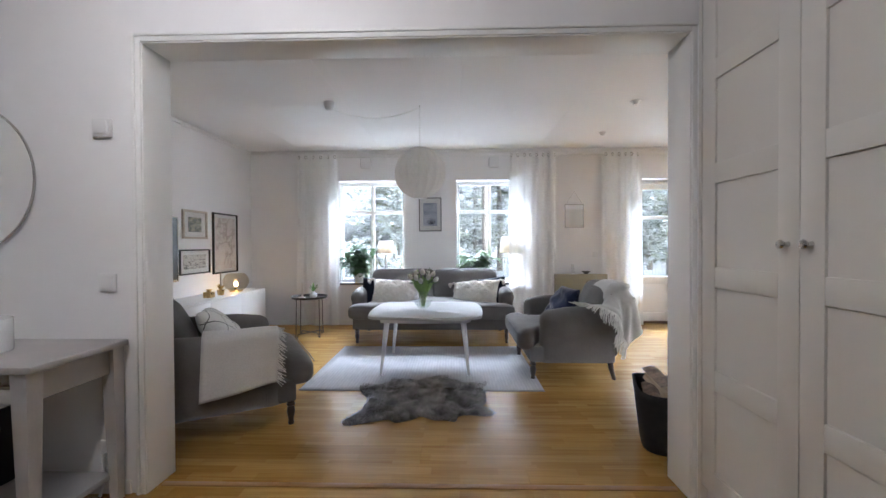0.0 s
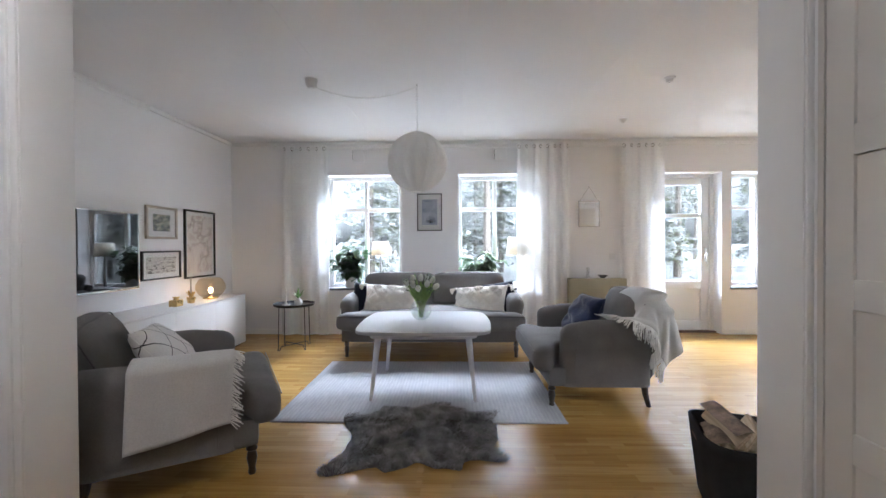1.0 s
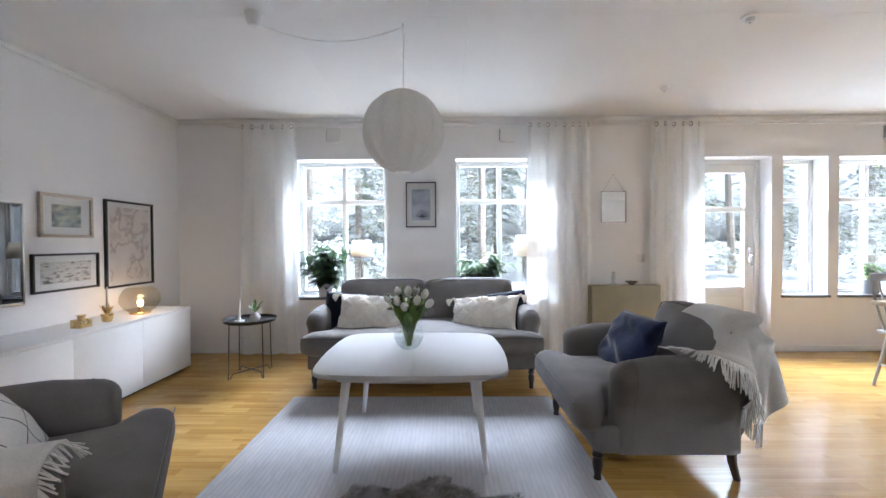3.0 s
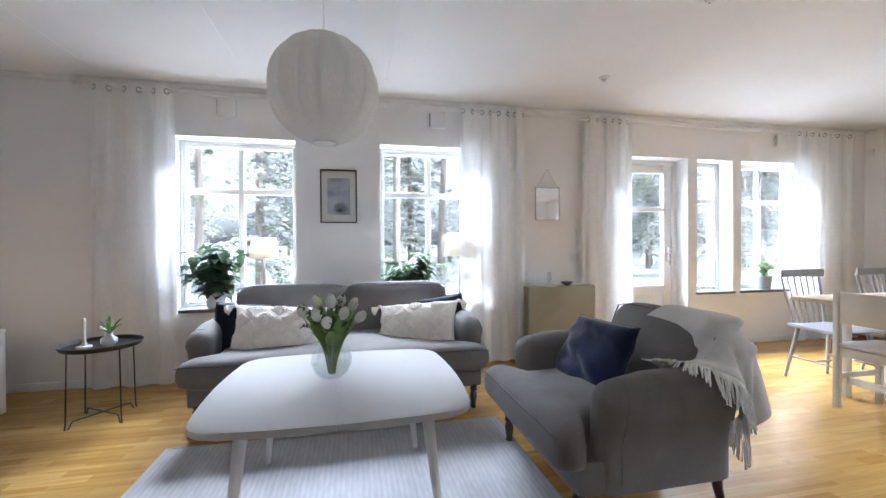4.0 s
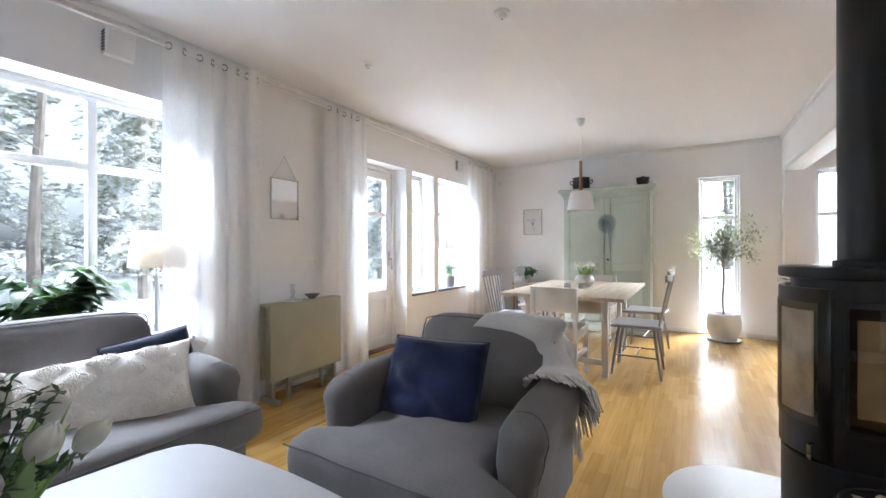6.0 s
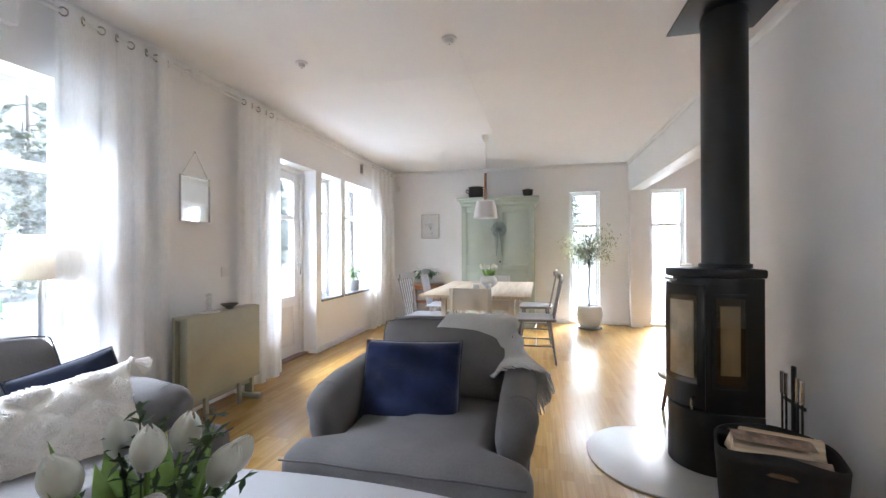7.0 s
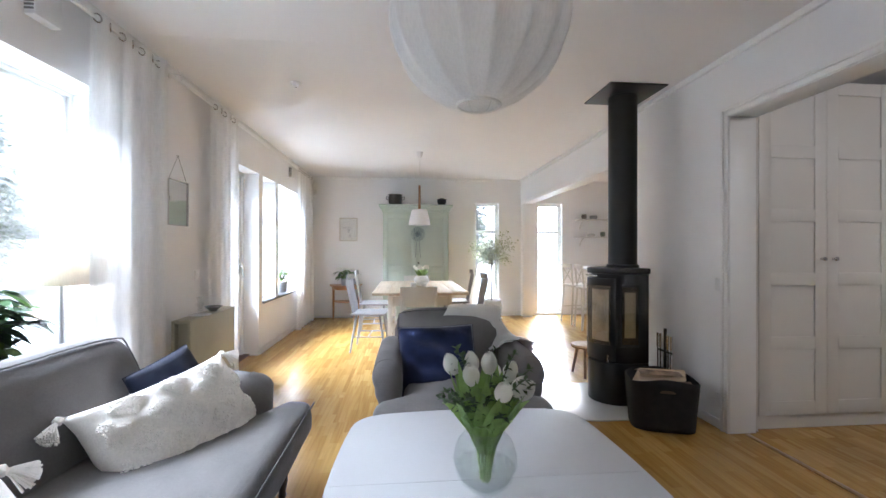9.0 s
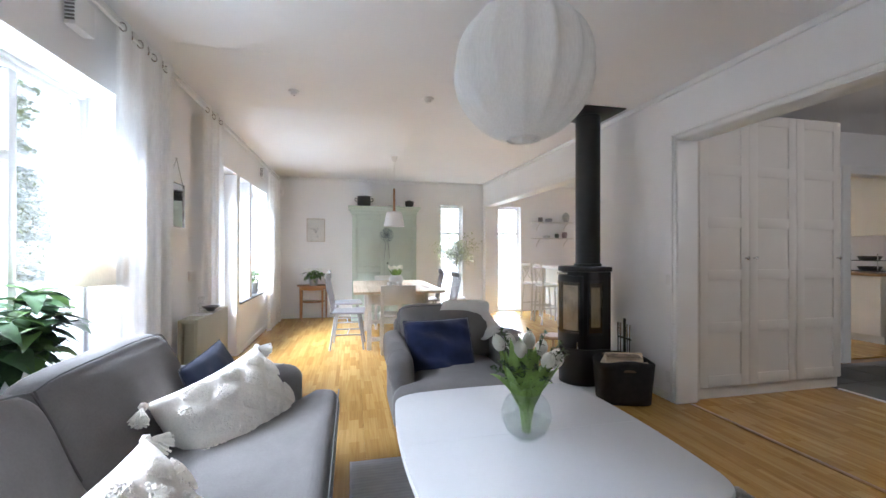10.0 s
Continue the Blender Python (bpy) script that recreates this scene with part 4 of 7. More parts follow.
# ---- curtains on one rail ----
ROD_Y, ROD_Z = 5.855, 2.395
rail = thing("curtain_rail", pose(0, 0, 0), "slim white curtain rail along the window wall", "curtain rail")
part("rod", tube([(-2.2, ROD_Y, ROD_Z), (5.95, ROD_Y, ROD_Z)], 0.009, 10), TRIM, rail)
for x in (-2.19, -0.2, 1.75, 3.9, 5.93):
    bm = tube([(x, ROD_Y, ROD_Z), (x, ROD_Y, ROD_Z + 0.045), (x, YN - 0.012, ROD_Z + 0.055)], 0.006, 8)
    box(bm, x - 0.014, x + 0.014, YN - 0.014, YN, ROD_Z + 0.02, ROD_Z + 0.095, 0.003)
    part("bracket", bm, TRIM, rail)


def curtain(x0, x1, folds, seed, label):
    t = thing("curtain", pose(0, 0, 0), label, "curtain", "sheer curtains")

    def f(u, v):
        z = 0.012 + (ROD_Z + 0.045 - 0.012) * v
        grow = 0.62 + 0.38 * (1 - v)
        ph = 2 * math.pi * folds * u + 0.5 * math.sin(5 * u + seed)
        y = ROD_Y + 0.030 * grow * math.cos(ph) * (0.75 + 0.45 * noise.noise(Vector((u * 3, v * 0.6, seed + 4)))) + 0.016 * noise.noise(Vector((u * 6, v * 1.5, seed))) * (1.4 - v)
        x = x0 + (x1 - x0) * u + 0.018 * math.sin(ph * 2) * 0.5 + (0.05 * (u - 0.5)) * (1 - v) ** 2 + 0.012 * noise.noise(Vector((u * 5, v * 2, seed + 9)))
        return Vector((x, y, z))
    part("cloth", sheet(f, folds * 28, 26), SHEER, t, smooth="all")
    part("hem", sheet(lambda u, v: f(u, 0.965 + 0.035 * v) + Vector((0, -0.0015, 0)), folds * 28, 2), SHEER, t, smooth="all")
    for i in range(folds * 2):
        u = (i + 0.5) / (folds * 2)
        p = f(u, 0.98)
        ring = [Vector((p.x + 0.017 * math.cos(a) * (1 if i % 2 else -1) * 0.85, p.y + 0.017 * math.cos(a) * 0.6 - 0.004, ROD_Z + 0.021 * math.sin(a))) for a in [2 * math.pi * k / 16 for k in range(16)]]
        part("grommet", tube(ring, 0.0042, 6, True), CHROME, t)
    return t


CUR = "white sheer linen curtain on steel grommets"
curtain(-2.09, -1.49, 3, 1.0, CUR + ", drawn aside")
curtain(0.92, 1.60, 4, 2.0, CUR + ", drawn aside")
curtain(2.21, 2.76, 3, 3.0, CUR + ", drawn aside")
curtain(4.90, 5.84, 5, 4.0, CUR + ", drawn aside")

# ---- pendant globe ----
LAMPCLOTH = sheer("lamp_cotton", (0.98, 0.975, 0.96), 0.5, see=0.0)
lamp = thing("pendant_lamp", pose(-0.18, 4.07, 1.845), "white cotton globe pendant lamp on a swagged cable", "pendant lamp")
R, RIBS = 0.247, 16


def globe(u, v):
    a = 2 * math.pi * u
    el = radians(-76 + 150 * v)
    dip = abs(math.sin(RIBS / 2 * a))
    r = R * math.cos(el) * (1 - 0.075 * dip * math.cos(el))
    if v < 0.12:
        r *= 1 + 0.02 * math.sin(64 * a) * (0.12 - v) / 0.12
    return Vector((r * math.cos(a), r * math.sin(a), R * math.sin(el) * 1.0))


part("shade", sheet(globe, RIBS * 10, 28, wrap=True), LAMPCLOTH, lamp, smooth="all")
WIRE = M("white_wire", (0.86, 0.86, 0.84), 0.5)
for k in range(RIBS):
    a = 2 * math.pi * k / RIBS
    part("rib", tube([globe(a / (2 * math.pi), v / 18) * 0.99 for v in range(19)], 0.0018, 5), WIRE, lamp)
for z, el in ((-1, -76), (1, 74)):
    r = R * math.cos(radians(el))
    part("ring", tube([(r * math.cos(2 * math.pi * k / 32), r * math.sin(2 * math.pi * k / 32), R * math.sin(radians(el))) for k in range(32)], 0.004, 6, True), WIRE, lamp)
part("bulb", lathe([(0.0, -0.05), (0.02, -0.045), (0.03, -0.02), (0.026, 0.01), (0.014, 0.03), (0.014, 0.07), (0, 0.07)], 16, at=pose(0, 0, 0.08)), M("opal_bulb", (0.8, 0.8, 0.78), 0.3), lamp)
top = Vector((0, 0, 2.478 - 1.845))
cable = [(0, 0, 0.15), (0, 0, 0.4), tuple(top)]
cup = Vector((-0.845, -0.12, 2.45 - 1.845))
sag = [top.lerp(cup, k / 14) + Vector((0, 0, -0.10 * math.sin(math.pi * k / 14) ** 0.9)) for k in range(15)]
part("cable", tube(cable + [tuple(p) for p in sag[1:]], 0.0028, 6), WIRE, lamp)
part("ceiling_cup", lathe([(0.0, -0.075), (0.022, -0.073), (0.04, -0.055), (0.048, -0.02), (0.05, 0.0), (0, 0.0)], 24, at=Matrix.Translation((-0.845, -0.12, 2.5 - 1.845))), WHITE_LACQ, lamp)
part("hook", tube([(0, 0, 2.5 - 1.845), (0, 0, 2.478 - 1.845)], 0.004, 6), CHROME, lamp)

# ---- ceiling detectors, vents ----
for x, y, r in ((1.87, 4.03, 0.045), (1.95, 5.12, 0.04)):
    d = thing("smoke_detector", pose(x, y, 2.5), "small white ceiling detector", "detector", "ceiling detectors")
    part("base", lathe([(0.0, -0.012), (r, -0.012), (r * 1.05, 0.0), (0, 0)], 24), WHITE_LACQ, d)
    part("sensor", lathe([(0.0, -0.038), (r * 0.5, -0.036), (r * 0.62, -0.012), (0, -0.012)], 24), WHITE_LACQ, d)
    part("led", lathe([(0, -0.0385), (0.006, -0.038), (0.006, -0.03), (0, -0.03)], 8), BLACK, d)
VENT_GAP_SHADE = M("vent_gap_shade", (0.16, 0.16, 0.165), 0.5)
for x in (-1.105, 0.72, 4.76):
    v = thing("wall_vent", pose(x, YN, 2.315), "white fresh-air vent box high on the wall", "vent", "wall vents")
    part("body", B(-0.072, 0.072, -0.05, 0, -0.075, 0.075, bevel=0.006), WHITE_LACQ, v)
    # dark strips colour in the shaded gaps on the side of the box
    for k in range(7):
        part("gap_strip", B(-0.076, -0.071, -0.045, -0.008, -0.055 + k * 0.017, -0.047 + k * 0.017), VENT_GAP_SHADE, v, smooth=False)
st = thing("wall_sensor", pose(XE - 0.001, 5.86, 2.22), "small white alarm sensor in the corner", "sensor")
part("body", B(-0.045, 0, -0.025, 0.025, -0.045, 0.045, bevel=0.008), WHITE_LACQ, st)


# ---- framed pictures ----
def framed(name, m, w, h, bar, frame_mat, art, label, mount=0.0, group=""):
    """A frame in its local x-z plane that faces -y."""
    t = thing(name, m, label, "picture", group)
    bm = bmesh.new()
    for a, b, c, d in ((-w / 2, -w / 2 + bar, -h / 2, h / 2), (w / 2 - bar, w / 2, -h / 2, h / 2), (-w / 2 + bar, w / 2 - bar, -h / 2, -h / 2 + bar), (-w / 2 + bar, w / 2 - bar, h / 2 - bar, h / 2)):
        box(bm, a, b, -0.026, -0.001, c, d, 0.0025)
    part("frame", bm, frame_mat, t)
    part("mount", B(-w / 2 + bar * 0.8, w / 2 - bar * 0.8, -0.010, -0.002, -h / 2 + bar * 0.8, h / 2 - bar * 0.8), PAPER, t, smooth=False)
    if mount:
        mx, mz = mount
        part("print", B(-w / 2 + bar + mx, w / 2 - bar - mx, -0.0115, -0.0102, -h / 2 + bar + mz, h / 2 - bar - mz), art, t, smooth=False)
    g = part("glazing", B(-w / 2 + bar * 0.9, w / 2 - bar * 0.9, -0.018, -0.016, -h / 2 + bar * 0.9, h / 2 - bar * 0.9), PICTURE_GLASS, t, smooth=False)
    g.visible_shadow = False
    return t


PAPER = M("white_paper", (0.78, 0.78, 0.76), 0.8, var=0.02)
BLACKWOOD = wood("black_frame_wood", (0.02, 0.02, 0.02), (0.012, 0.012, 0.012), 0.4)
PALEWOOD = wood("pale_frame_wood", (0.62, 0.56, 0.48), (0.52, 0.46, 0.38), 0.5)
MAP = picture_mat("old_map", [(0.36, (0.60, 0.50, 0.47)), (0.45, (0.78, 0.75, 0.69)), (0.49, (0.50, 0.42, 0.38)), (0.52, (0.74, 0.66, 0.63)), (0.66, (0.80, 0.76, 0.71))], 4.5)
MEADOW = picture_mat("meadow_print", [(0.35, (0.10, 0.12, 0.13)), (0.5, (0.28, 0.30, 0.24)), (0.62, (0.50, 0.48, 0.36)), (0.75, (0.62, 0.62, 0.58))], 14, (1, 1, 2))
SHORE = picture_mat("shore_print", [(0.36, (0.12, 0.11, 0.10)), (0.46, (0.58, 0.55, 0.50)), (0.7, (0.68, 0.66, 0.62))], 16, (1, 1, 4))
HAZE = picture_mat("blue_misty_print", [(0.3, (0.20, 0.23, 0.32)), (0.5, (0.42, 0.45, 0.54)), (0.7, (0.60, 0.62, 0.68))], 6, (1, 1, 1.5))
SKETCH = picture_mat("pale_sketch", [(0.36, (0.45, 0.45, 0.45)), (0.42, (0.76, 0.76, 0.75)), (0.7, (0.8, 0.8, 0.79))], 9)
WEST = lambda y, z: pose(XW, y, z, 0, 0, 90)
framed("picture", WEST(5.255, 1.18), 0.55, 0.755, 0.018, BLACKWOOD, MAP, "large framed antique map in a black frame", (0.035, 0.04), "pictures on the television wall")
framed("picture", WEST(4.645, 1.39), 0.43, 0.32, 0.022, PALEWOOD, MEADOW, "small misty landscape print in a pale frame", (0.075, 0.055), "pictures on the television wall")
framed("picture", WEST(4.64, 0.972), 0.54, 0.28, 0.016, BLACKWOOD, SHORE, "wide shoreline print in a black frame", (0.05, 0.045), "pictures on the television wall")
pic = framed("picture", pose(-0.19, YN, 1.58), 0.32, 0.48, 0.011, BLACKWOOD, HAZE, "blue misty photograph in a slim black frame", (0.05, 0.065))
bm = bmesh.new()
for k in range(17):
    a = radians(15 + 150 * k / 16)
    tube([(0.01, -0.0125, -0.14), (0.01 + 0.075 * math.cos(a), -0.0125, -0.14 + 0.085 * math.sin(a))], 0.002, 4, bm=bm)
part("dark_motif", bm, M("dark_print_ink", (0.05, 0.055, 0.08), 0.7), pic, "dark bush-like motif in the print")
pic = framed("picture", pose(XE, 5.285, 1.565, 0, 0, -90), 0.31, 0.41, 0.010, PALEWOOD, SKETCH, "pale botanical sketch in a thin wooden frame", (0.05, 0.06))

bm = bmesh.new()
for k in range(9):
    a = radians(20 + 140 * k / 8)
    tube([(0, -0.0125, -0.06), (0.03 * math.cos(a), -0.0125, -0.01 + 0.02 * math.sin(a)), (0.055 * math.cos(a), -0.0125, 0.01 + 0.05 * math.sin(a))], 0.0014, 4, bm=bm)
part("pencil_motif", bm, M("pencil_grey", (0.22, 0.23, 0.24), 0.7), pic, "grey pencilled plant motif")

mirror = thing("wall_mirror", pose(1.85, YN - 0.004, 1.545), "small steel-framed wall mirror hanging on a chain", "mirror")
SILVER = M("mirror_silver", (0.92, 0.92, 0.92), 0.01, 1.0, var=0.0, relief=0.0)
bm = bmesh.new()
for a, b, c, d in ((-0.132, -0.126, -0.165, 0.165), (0.126, 0.132, -0.165, 0.165), (-0.126, 0.126, -0.165, -0.159), (-0.126, 0.126, 0.159, 0.165)):
    box(bm, a, b, -0.016, 0.0, c, d, 0.0015)
part("frame", bm, CHROME, mirror)
part("mirror_glass", B(-0.127, 0.127, -0.008, -0.002, -0.16, 0.16), SILVER, mirror, smooth=False)
part("chain", tube([(-0.115, -0.006, 0.165), (0.0, -0.006, 0.345), (0.115, -0.006, 0.165)], 0.0025, 6), CHROME, mirror)
part("nail", tube([(0, -0.012, 0.345), (0, 0.004, 0.347)], 0.004, 6), CHROME, mirror)

# ---- television and sideboard ----
tv = thing("television", pose(XW, 3.645, 1.12, 0, 0, 90), "large flat television on the wall, switched off", "television")
SCREEN, _, _, screen_bsdf = mat_base("dark_screen", 0.025, 0.0, 0.9)
screen_bsdf.inputs["Base Color"].default_value = (0.010, 0.012, 0.013, 1)
part("bracket", B(-0.2, 0.2, -0.04, 0, -0.15, 0.15), BLACK, tv)
part("housing", B(-0.615, 0.615, -0.075, -0.038, -0.335, 0.33, bevel=0.004), BLACK, tv)
part("screen", B(-0.605, 0.605, -0.078, -0.074, -0.315, 0.322), SCREEN, tv, smooth=False)
bm = bmesh.new()
for a, b, c, d in ((-0.618, -0.606, -0.338, 0.332), (0.606, 0.618, -0.338, 0.332), (-0.606, 0.606, -0.338, -0.318), (-0.606, 0.606, 0.323, 0.332)):
    box(bm, a, b, -0.082, -0.06, c, d, 0.002)
part("bezel", bm, CHROME, tv, "slim silver bezel")

SBX, SBT = -2.335, 0.592
sb = thing("sideboard", pose(XW, 0, 0), "long low white sideboard with plain handleless doors", "sideboard")
part("body", B(0.004, SBX - XW - 0.02, 3.0, 5.40, 0.035, SBT - 0.02), WHITE_LACQ, sb, smooth=False)
part("top", B(0.004, SBX - XW, 2.995, 5.405, SBT - 0.018, SBT, bevel=0.002), WHITE_LACQ, sb)
part("plinth", B(0.03, SBX - XW - 0.06, 3.03, 5.37, 0, 0.034), BLACK, sb, smooth=False)
for k in range(4):
    part("door", B(SBX - XW - 0.018, SBX - XW, 3.0 + 0.6 * k + 0.0015, 3.0 + 0.6 * (k + 1) - 0.0015, 0.036, SBT - 0.021, bevel=0.0015), WHITE_LACQ, sb)

# things on the sideboard
AMBER = thin_glass("smoky_amber_glass", (0.86, 0.80, 0.68), 0.07)
gl = thing("table_lamp", pose(-2.52, 5.02, SBT), "round amber glass table lamp with a lit bulb", "table lamp")
part("base", lathe([(0, 0), (0.075, 0), (0.078, 0.008), (0.07, 0.014), (0, 0.014)], 28), BRASS, gl)
g = part("globe", lathe([(0.07, 0.013), (0.115, 0.045), (0.145, 0.10), (0.142, 0.15), (0.115, 0.20), (0.085, 0.222)], 36), AMBER, gl, smooth="all")
g.visible_shadow = False
part("socket", lathe([(0, 0.014), (0.018, 0.014), (0.018, 0.06), (0, 0.06)], 16), BRASS, gl)
part("bulb", lathe([(0, 0.058), (0.013, 0.062), (0.022, 0.085), (0.018, 0.108), (0, 0.118)], 16), glow("warm_bulb", (1.0, 0.62, 0.25), 1.6), gl)
pl = bpy.data.lights.new("bulb_light", "POINT")
pl.energy, pl.color, pl.shadow_soft_size = 0.035, (1.0, 0.66, 0.34), 0.03
o = new("bulb_light", pl)
o.location = (-2.52, 5.02, SBT + 0.15)
pa = thing("candle_holder", pose(-2.50, 4.66, SBT), "brass pineapple-leaf candle holder with a slim candle", "candle holder")
part("pot", lathe([(0, 0), (0.03, 0), (0.038, 0.04), (0.04, 0.06), (0.0, 0.06)], 18), BRASS, pa)
for k in range(9):
    a = 2 * math.pi * k / 9
    ln = 0.075 if k % 2 else 0.055
    part("leaf", sheet(lambda u, v, a=a, ln=ln: Vector(((0.012 + ln * 0.6 * u ** 1.4) * math.cos(a) - (v - 0.5) * 0.028 * math.sin(math.pi * (0.12 + 0.88 * u)) * math.sin(a), (0.012 + ln * 0.6 * u ** 1.4) * math.sin(a) + (v - 0.5) * 0.028 * math.sin(math.pi * (0.12 + 0.88 * u)) * math.cos(a), 0.058 + ln * u)), 6, 2), BRASS, pa, smooth="all")
part("candle", lathe([(0, 0.05), (0.008, 0.05), (0.007, 0.26), (0, 0.265)], 12), M("grey_candle", (0.50, 0.47, 0.43), 0.6), pa)
bx = thing("trinket_box", pose(-2.50, 4.44, SBT), "small openwork brass candle box", "trinket box")
part("body", B(-0.04, 0.04, -0.045, 0.045, 0, 0.06, bevel=0.004), BRASS, bx)
part("lid", lathe([(0, 0.06), (0.022, 0.06), (0.022, 0.078), (0.03, 0.082), (0.03, 0.088), (0, 0.09)], 16), BRASS, bx)

# ---- tray table in the corner ----
tt = thing("tray_table", pose(-1.69, 5.235, 0, 0, 0, 10), "black round steel tray table on thin rod legs", "side table")
part("tray", lathe([(0.0, 0.478), (0.205, 0.478), (0.214, 0.482), (0.226, 0.508), (0.223, 0.509), (0.211, 0.486), (0.203, 0.483), (0.0, 0.483)], 40), BLACK, tt)
for k in range(2):
    a = radians(45 + 90 * k)
    c, s = math.cos(a), math.sin(a)
    part("leg_frame", tube([(0.19 * c, 0.19 * s, 0.478), (0.20 * c, 0.20 * s, 0.05), (0.205 * c, 0.205 * s, 0.004), (0.185 * c, 0.185 * s, 0.004), (0.165 * c, 0.165 * s, 0.045), (-0.165 * c, -0.165 * s, 0.045 + 0.008 * k), (-0.185 * c, -0.185 * s, 0.004), (-0.205 * c, -0.205 * s, 0.004), (-0.20 * c, -0.20 * s, 0.05), (-0.19 * c, -0.19 * s, 0.478)], 0.0045, 8), BLACK, tt)
cd = thing("candlestick", pose(-1.77, 5.20, 0.484), "white candle in a low white holder on the tray", "candlestick")
part("holder", lathe([(0, 0), (0.042, 0), (0.042, 0.01), (0.016, 0.014), (0.016, 0.028), (0, 0.028)], 20), WHITE_LACQ, cd)
part("candle", lathe([(0, 0.02), (0.010, 0.02), (0.0095, 0.19), (0, 0.195)], 14), M("white_wax", (0.80, 0.79, 0.75), 0.5), cd)
LEAF = leaf_mat("green_leaf", (0.115, 0.20, 0.055))
LEAF2 = leaf_mat("young_leaf", (0.15, 0.25, 0.055), 0.45)
STEM = M("green_stem", (0.10, 0.16, 0.05), 0.6, var=0.2)


def leaf_mesh(bm, base, way, length, width, up=Vector((0, 0, 1)), droop=0.4, nu=5):
    """One leaf with a raised keel, arching over."""
    way = Vector(way).normalized()
    side = way.cross(up)
    if side.length < 1e-3:
        side = Vector((1, 0, 0))
    side.normalize()
    nrm = side.cross(way).normalized()
    rows = []
    for i in range(nu + 1):
        t = i / nu
        w = width * (math.sin(math.pi * min(1.0, 0.08 + t * 0.92) ** 0.8)) * 0.5 + 0.0004
        c = Vector(base) + way * (length * t) - Vector((0, 0, 1)) * (droop * length * t * t)
        rows.append([bm.verts.new(c - side * w + nrm * w * 0.25), bm.verts.new(c), bm.verts.new(c + side * w + nrm * w * 0.25)])
    for a, b in zip(rows, rows[1:]):
        bm.faces.new((a[0], a[1], b[1], b[0]))
        bm.faces.new((a[1], a[2], b[2], b[1]))
    return bm


sv = thing("bud_vase", pose(-1.63, 5.20, 0.484), "small round frosted vase with a green sprig on the tray", "vase")
part("vase", lathe([(0, 0), (0.028, 0), (0.047, 0.028), (0.044, 0.055), (0.016, 0.075), (0.02, 0.085), (0.012, 0.083), (0, 0.07)], 22), M("frosted_glass", (0.62, 0.62, 0.62), 0.25), sv, smooth="all")
rnd = random.Random(3)
for k in range(16):
    bm = bmesh.new()
    d = Vector((rnd.gauss(0, 0.5), rnd.gauss(0, 0.5), 1)).normalized()
    leaf_mesh(bm, Vector((0, 0, 0.08)) + d * 0.02 * (k % 3), d, rnd.uniform(0.05, 0.11), 0.022, droop=0.2)
    part("leaf", bm, LEAF, sv, smooth="all")

# ---- drop-leaf table under the mirror ----
SAGE = M("sage_beige_paint", (0.36, 0.335, 0.235), 0.38, var=0.06, scale=5, fine=120, relief=0.08)
gt = thing("drop_leaf_table", pose(1.88, 5.742, 0), "folded sage-beige painted drop-leaf table against the wall", "drop-leaf table")
part("top", B(-0.345, 0.345, -0.038, 0.038, 0.715, 0.738, bevel=0.004), SAGE, gt)
part("front_leaf", B(-0.345, 0.345, -0.062, -0.040, 0.175, 0.735, bevel=0.004), SAGE, gt)
part("back_leaf", B(-0.345, 0.345, 0.040, 0.062, 0.175, 0.735, bevel=0.004), SAGE, gt)
for s in (-1, 1):
    part("end_frame", B(s * 0.30 - 0.012, s * 0.30 + 0.012, -0.035, 0.035, 0.04, 0.714, bevel=0.003), SAGE, gt)
    part("foot", B(s * 0.30 - 0.022, s * 0.30 + 0.022, -0.10, 0.10, 0, 0.042, bevel=0.008), SAGE, gt)
    part("gate_leg", B(s * 0.16 - 0.016, s * 0.16 + 0.016, -0.037, -0.012, 0.0, 0.70, bevel=0.004), SAGE, gt)
part("stretcher", B(-0.29, 0.29, -0.012, 0.012, 0.12, 0.17, bevel=0.003), SAGE, gt)
CLEAR = thin_glass("clear_table_glass", (0.95, 0.95, 0.95), 0.14)
cs = thing("glass_candlestick", pose(1.77, 5.735, 0.739), "clear glass candlestick on the drop-leaf table", "candlestick")
part("body", lathe([(0, 0), (0.045, 0), (0.047, 0.008), (0.018, 0.02), (0.013, 0.05), (0.026, 0.075), (0.013, 0.095), (0.024, 0.125), (0.014, 0.13), (0, 0.115)], 24), CLEAR, cs, smooth="all")
part("doily", lathe([(0, 0.0), (0.07, 0.0), (0.075, 0.002), (0, 0.003)], 20), M("white_lace", (0.76, 0.76, 0.74), 0.9), cs)
bl = thing("bowl", pose(1.95, 5.725, 0.739), "small dark pewter bowl on the drop-leaf table", "bowl")
part("bowl", lathe([(0, 0), (0.026, 0), (0.028, 0.008), (0.055, 0.03), (0.062, 0.038), (0.058, 0.038), (0.03, 0.014), (0, 0.012)], 24), M("pewter", (0.14, 0.14, 0.14), 0.35, 0.8), bl, smooth="all")
sk = thing("socket", pose(2.145, YN, 1.0), "white wall switch beside the curtain", "switch", "switches")
part("plate", B(-0.04, 0.04, -0.01, 0, -0.04, 0.04, bevel=0.003), WHITE_LACQ, sk)
part("rocker", B(-0.025, 0.025, -0.014, -0.009, -0.028, 0.028, bevel=0.002), WHITE_LACQ, sk)

# ---- lamps and plants on the sills ----
SHADE = sheer("lampshade_cloth", (0.92, 0.88, 0.80), 0.26, see=0.0)
GREYMETAL = M("satin_grey_metal", (0.42, 0.42, 0.43), 0.35, 0.6, var=0.05)


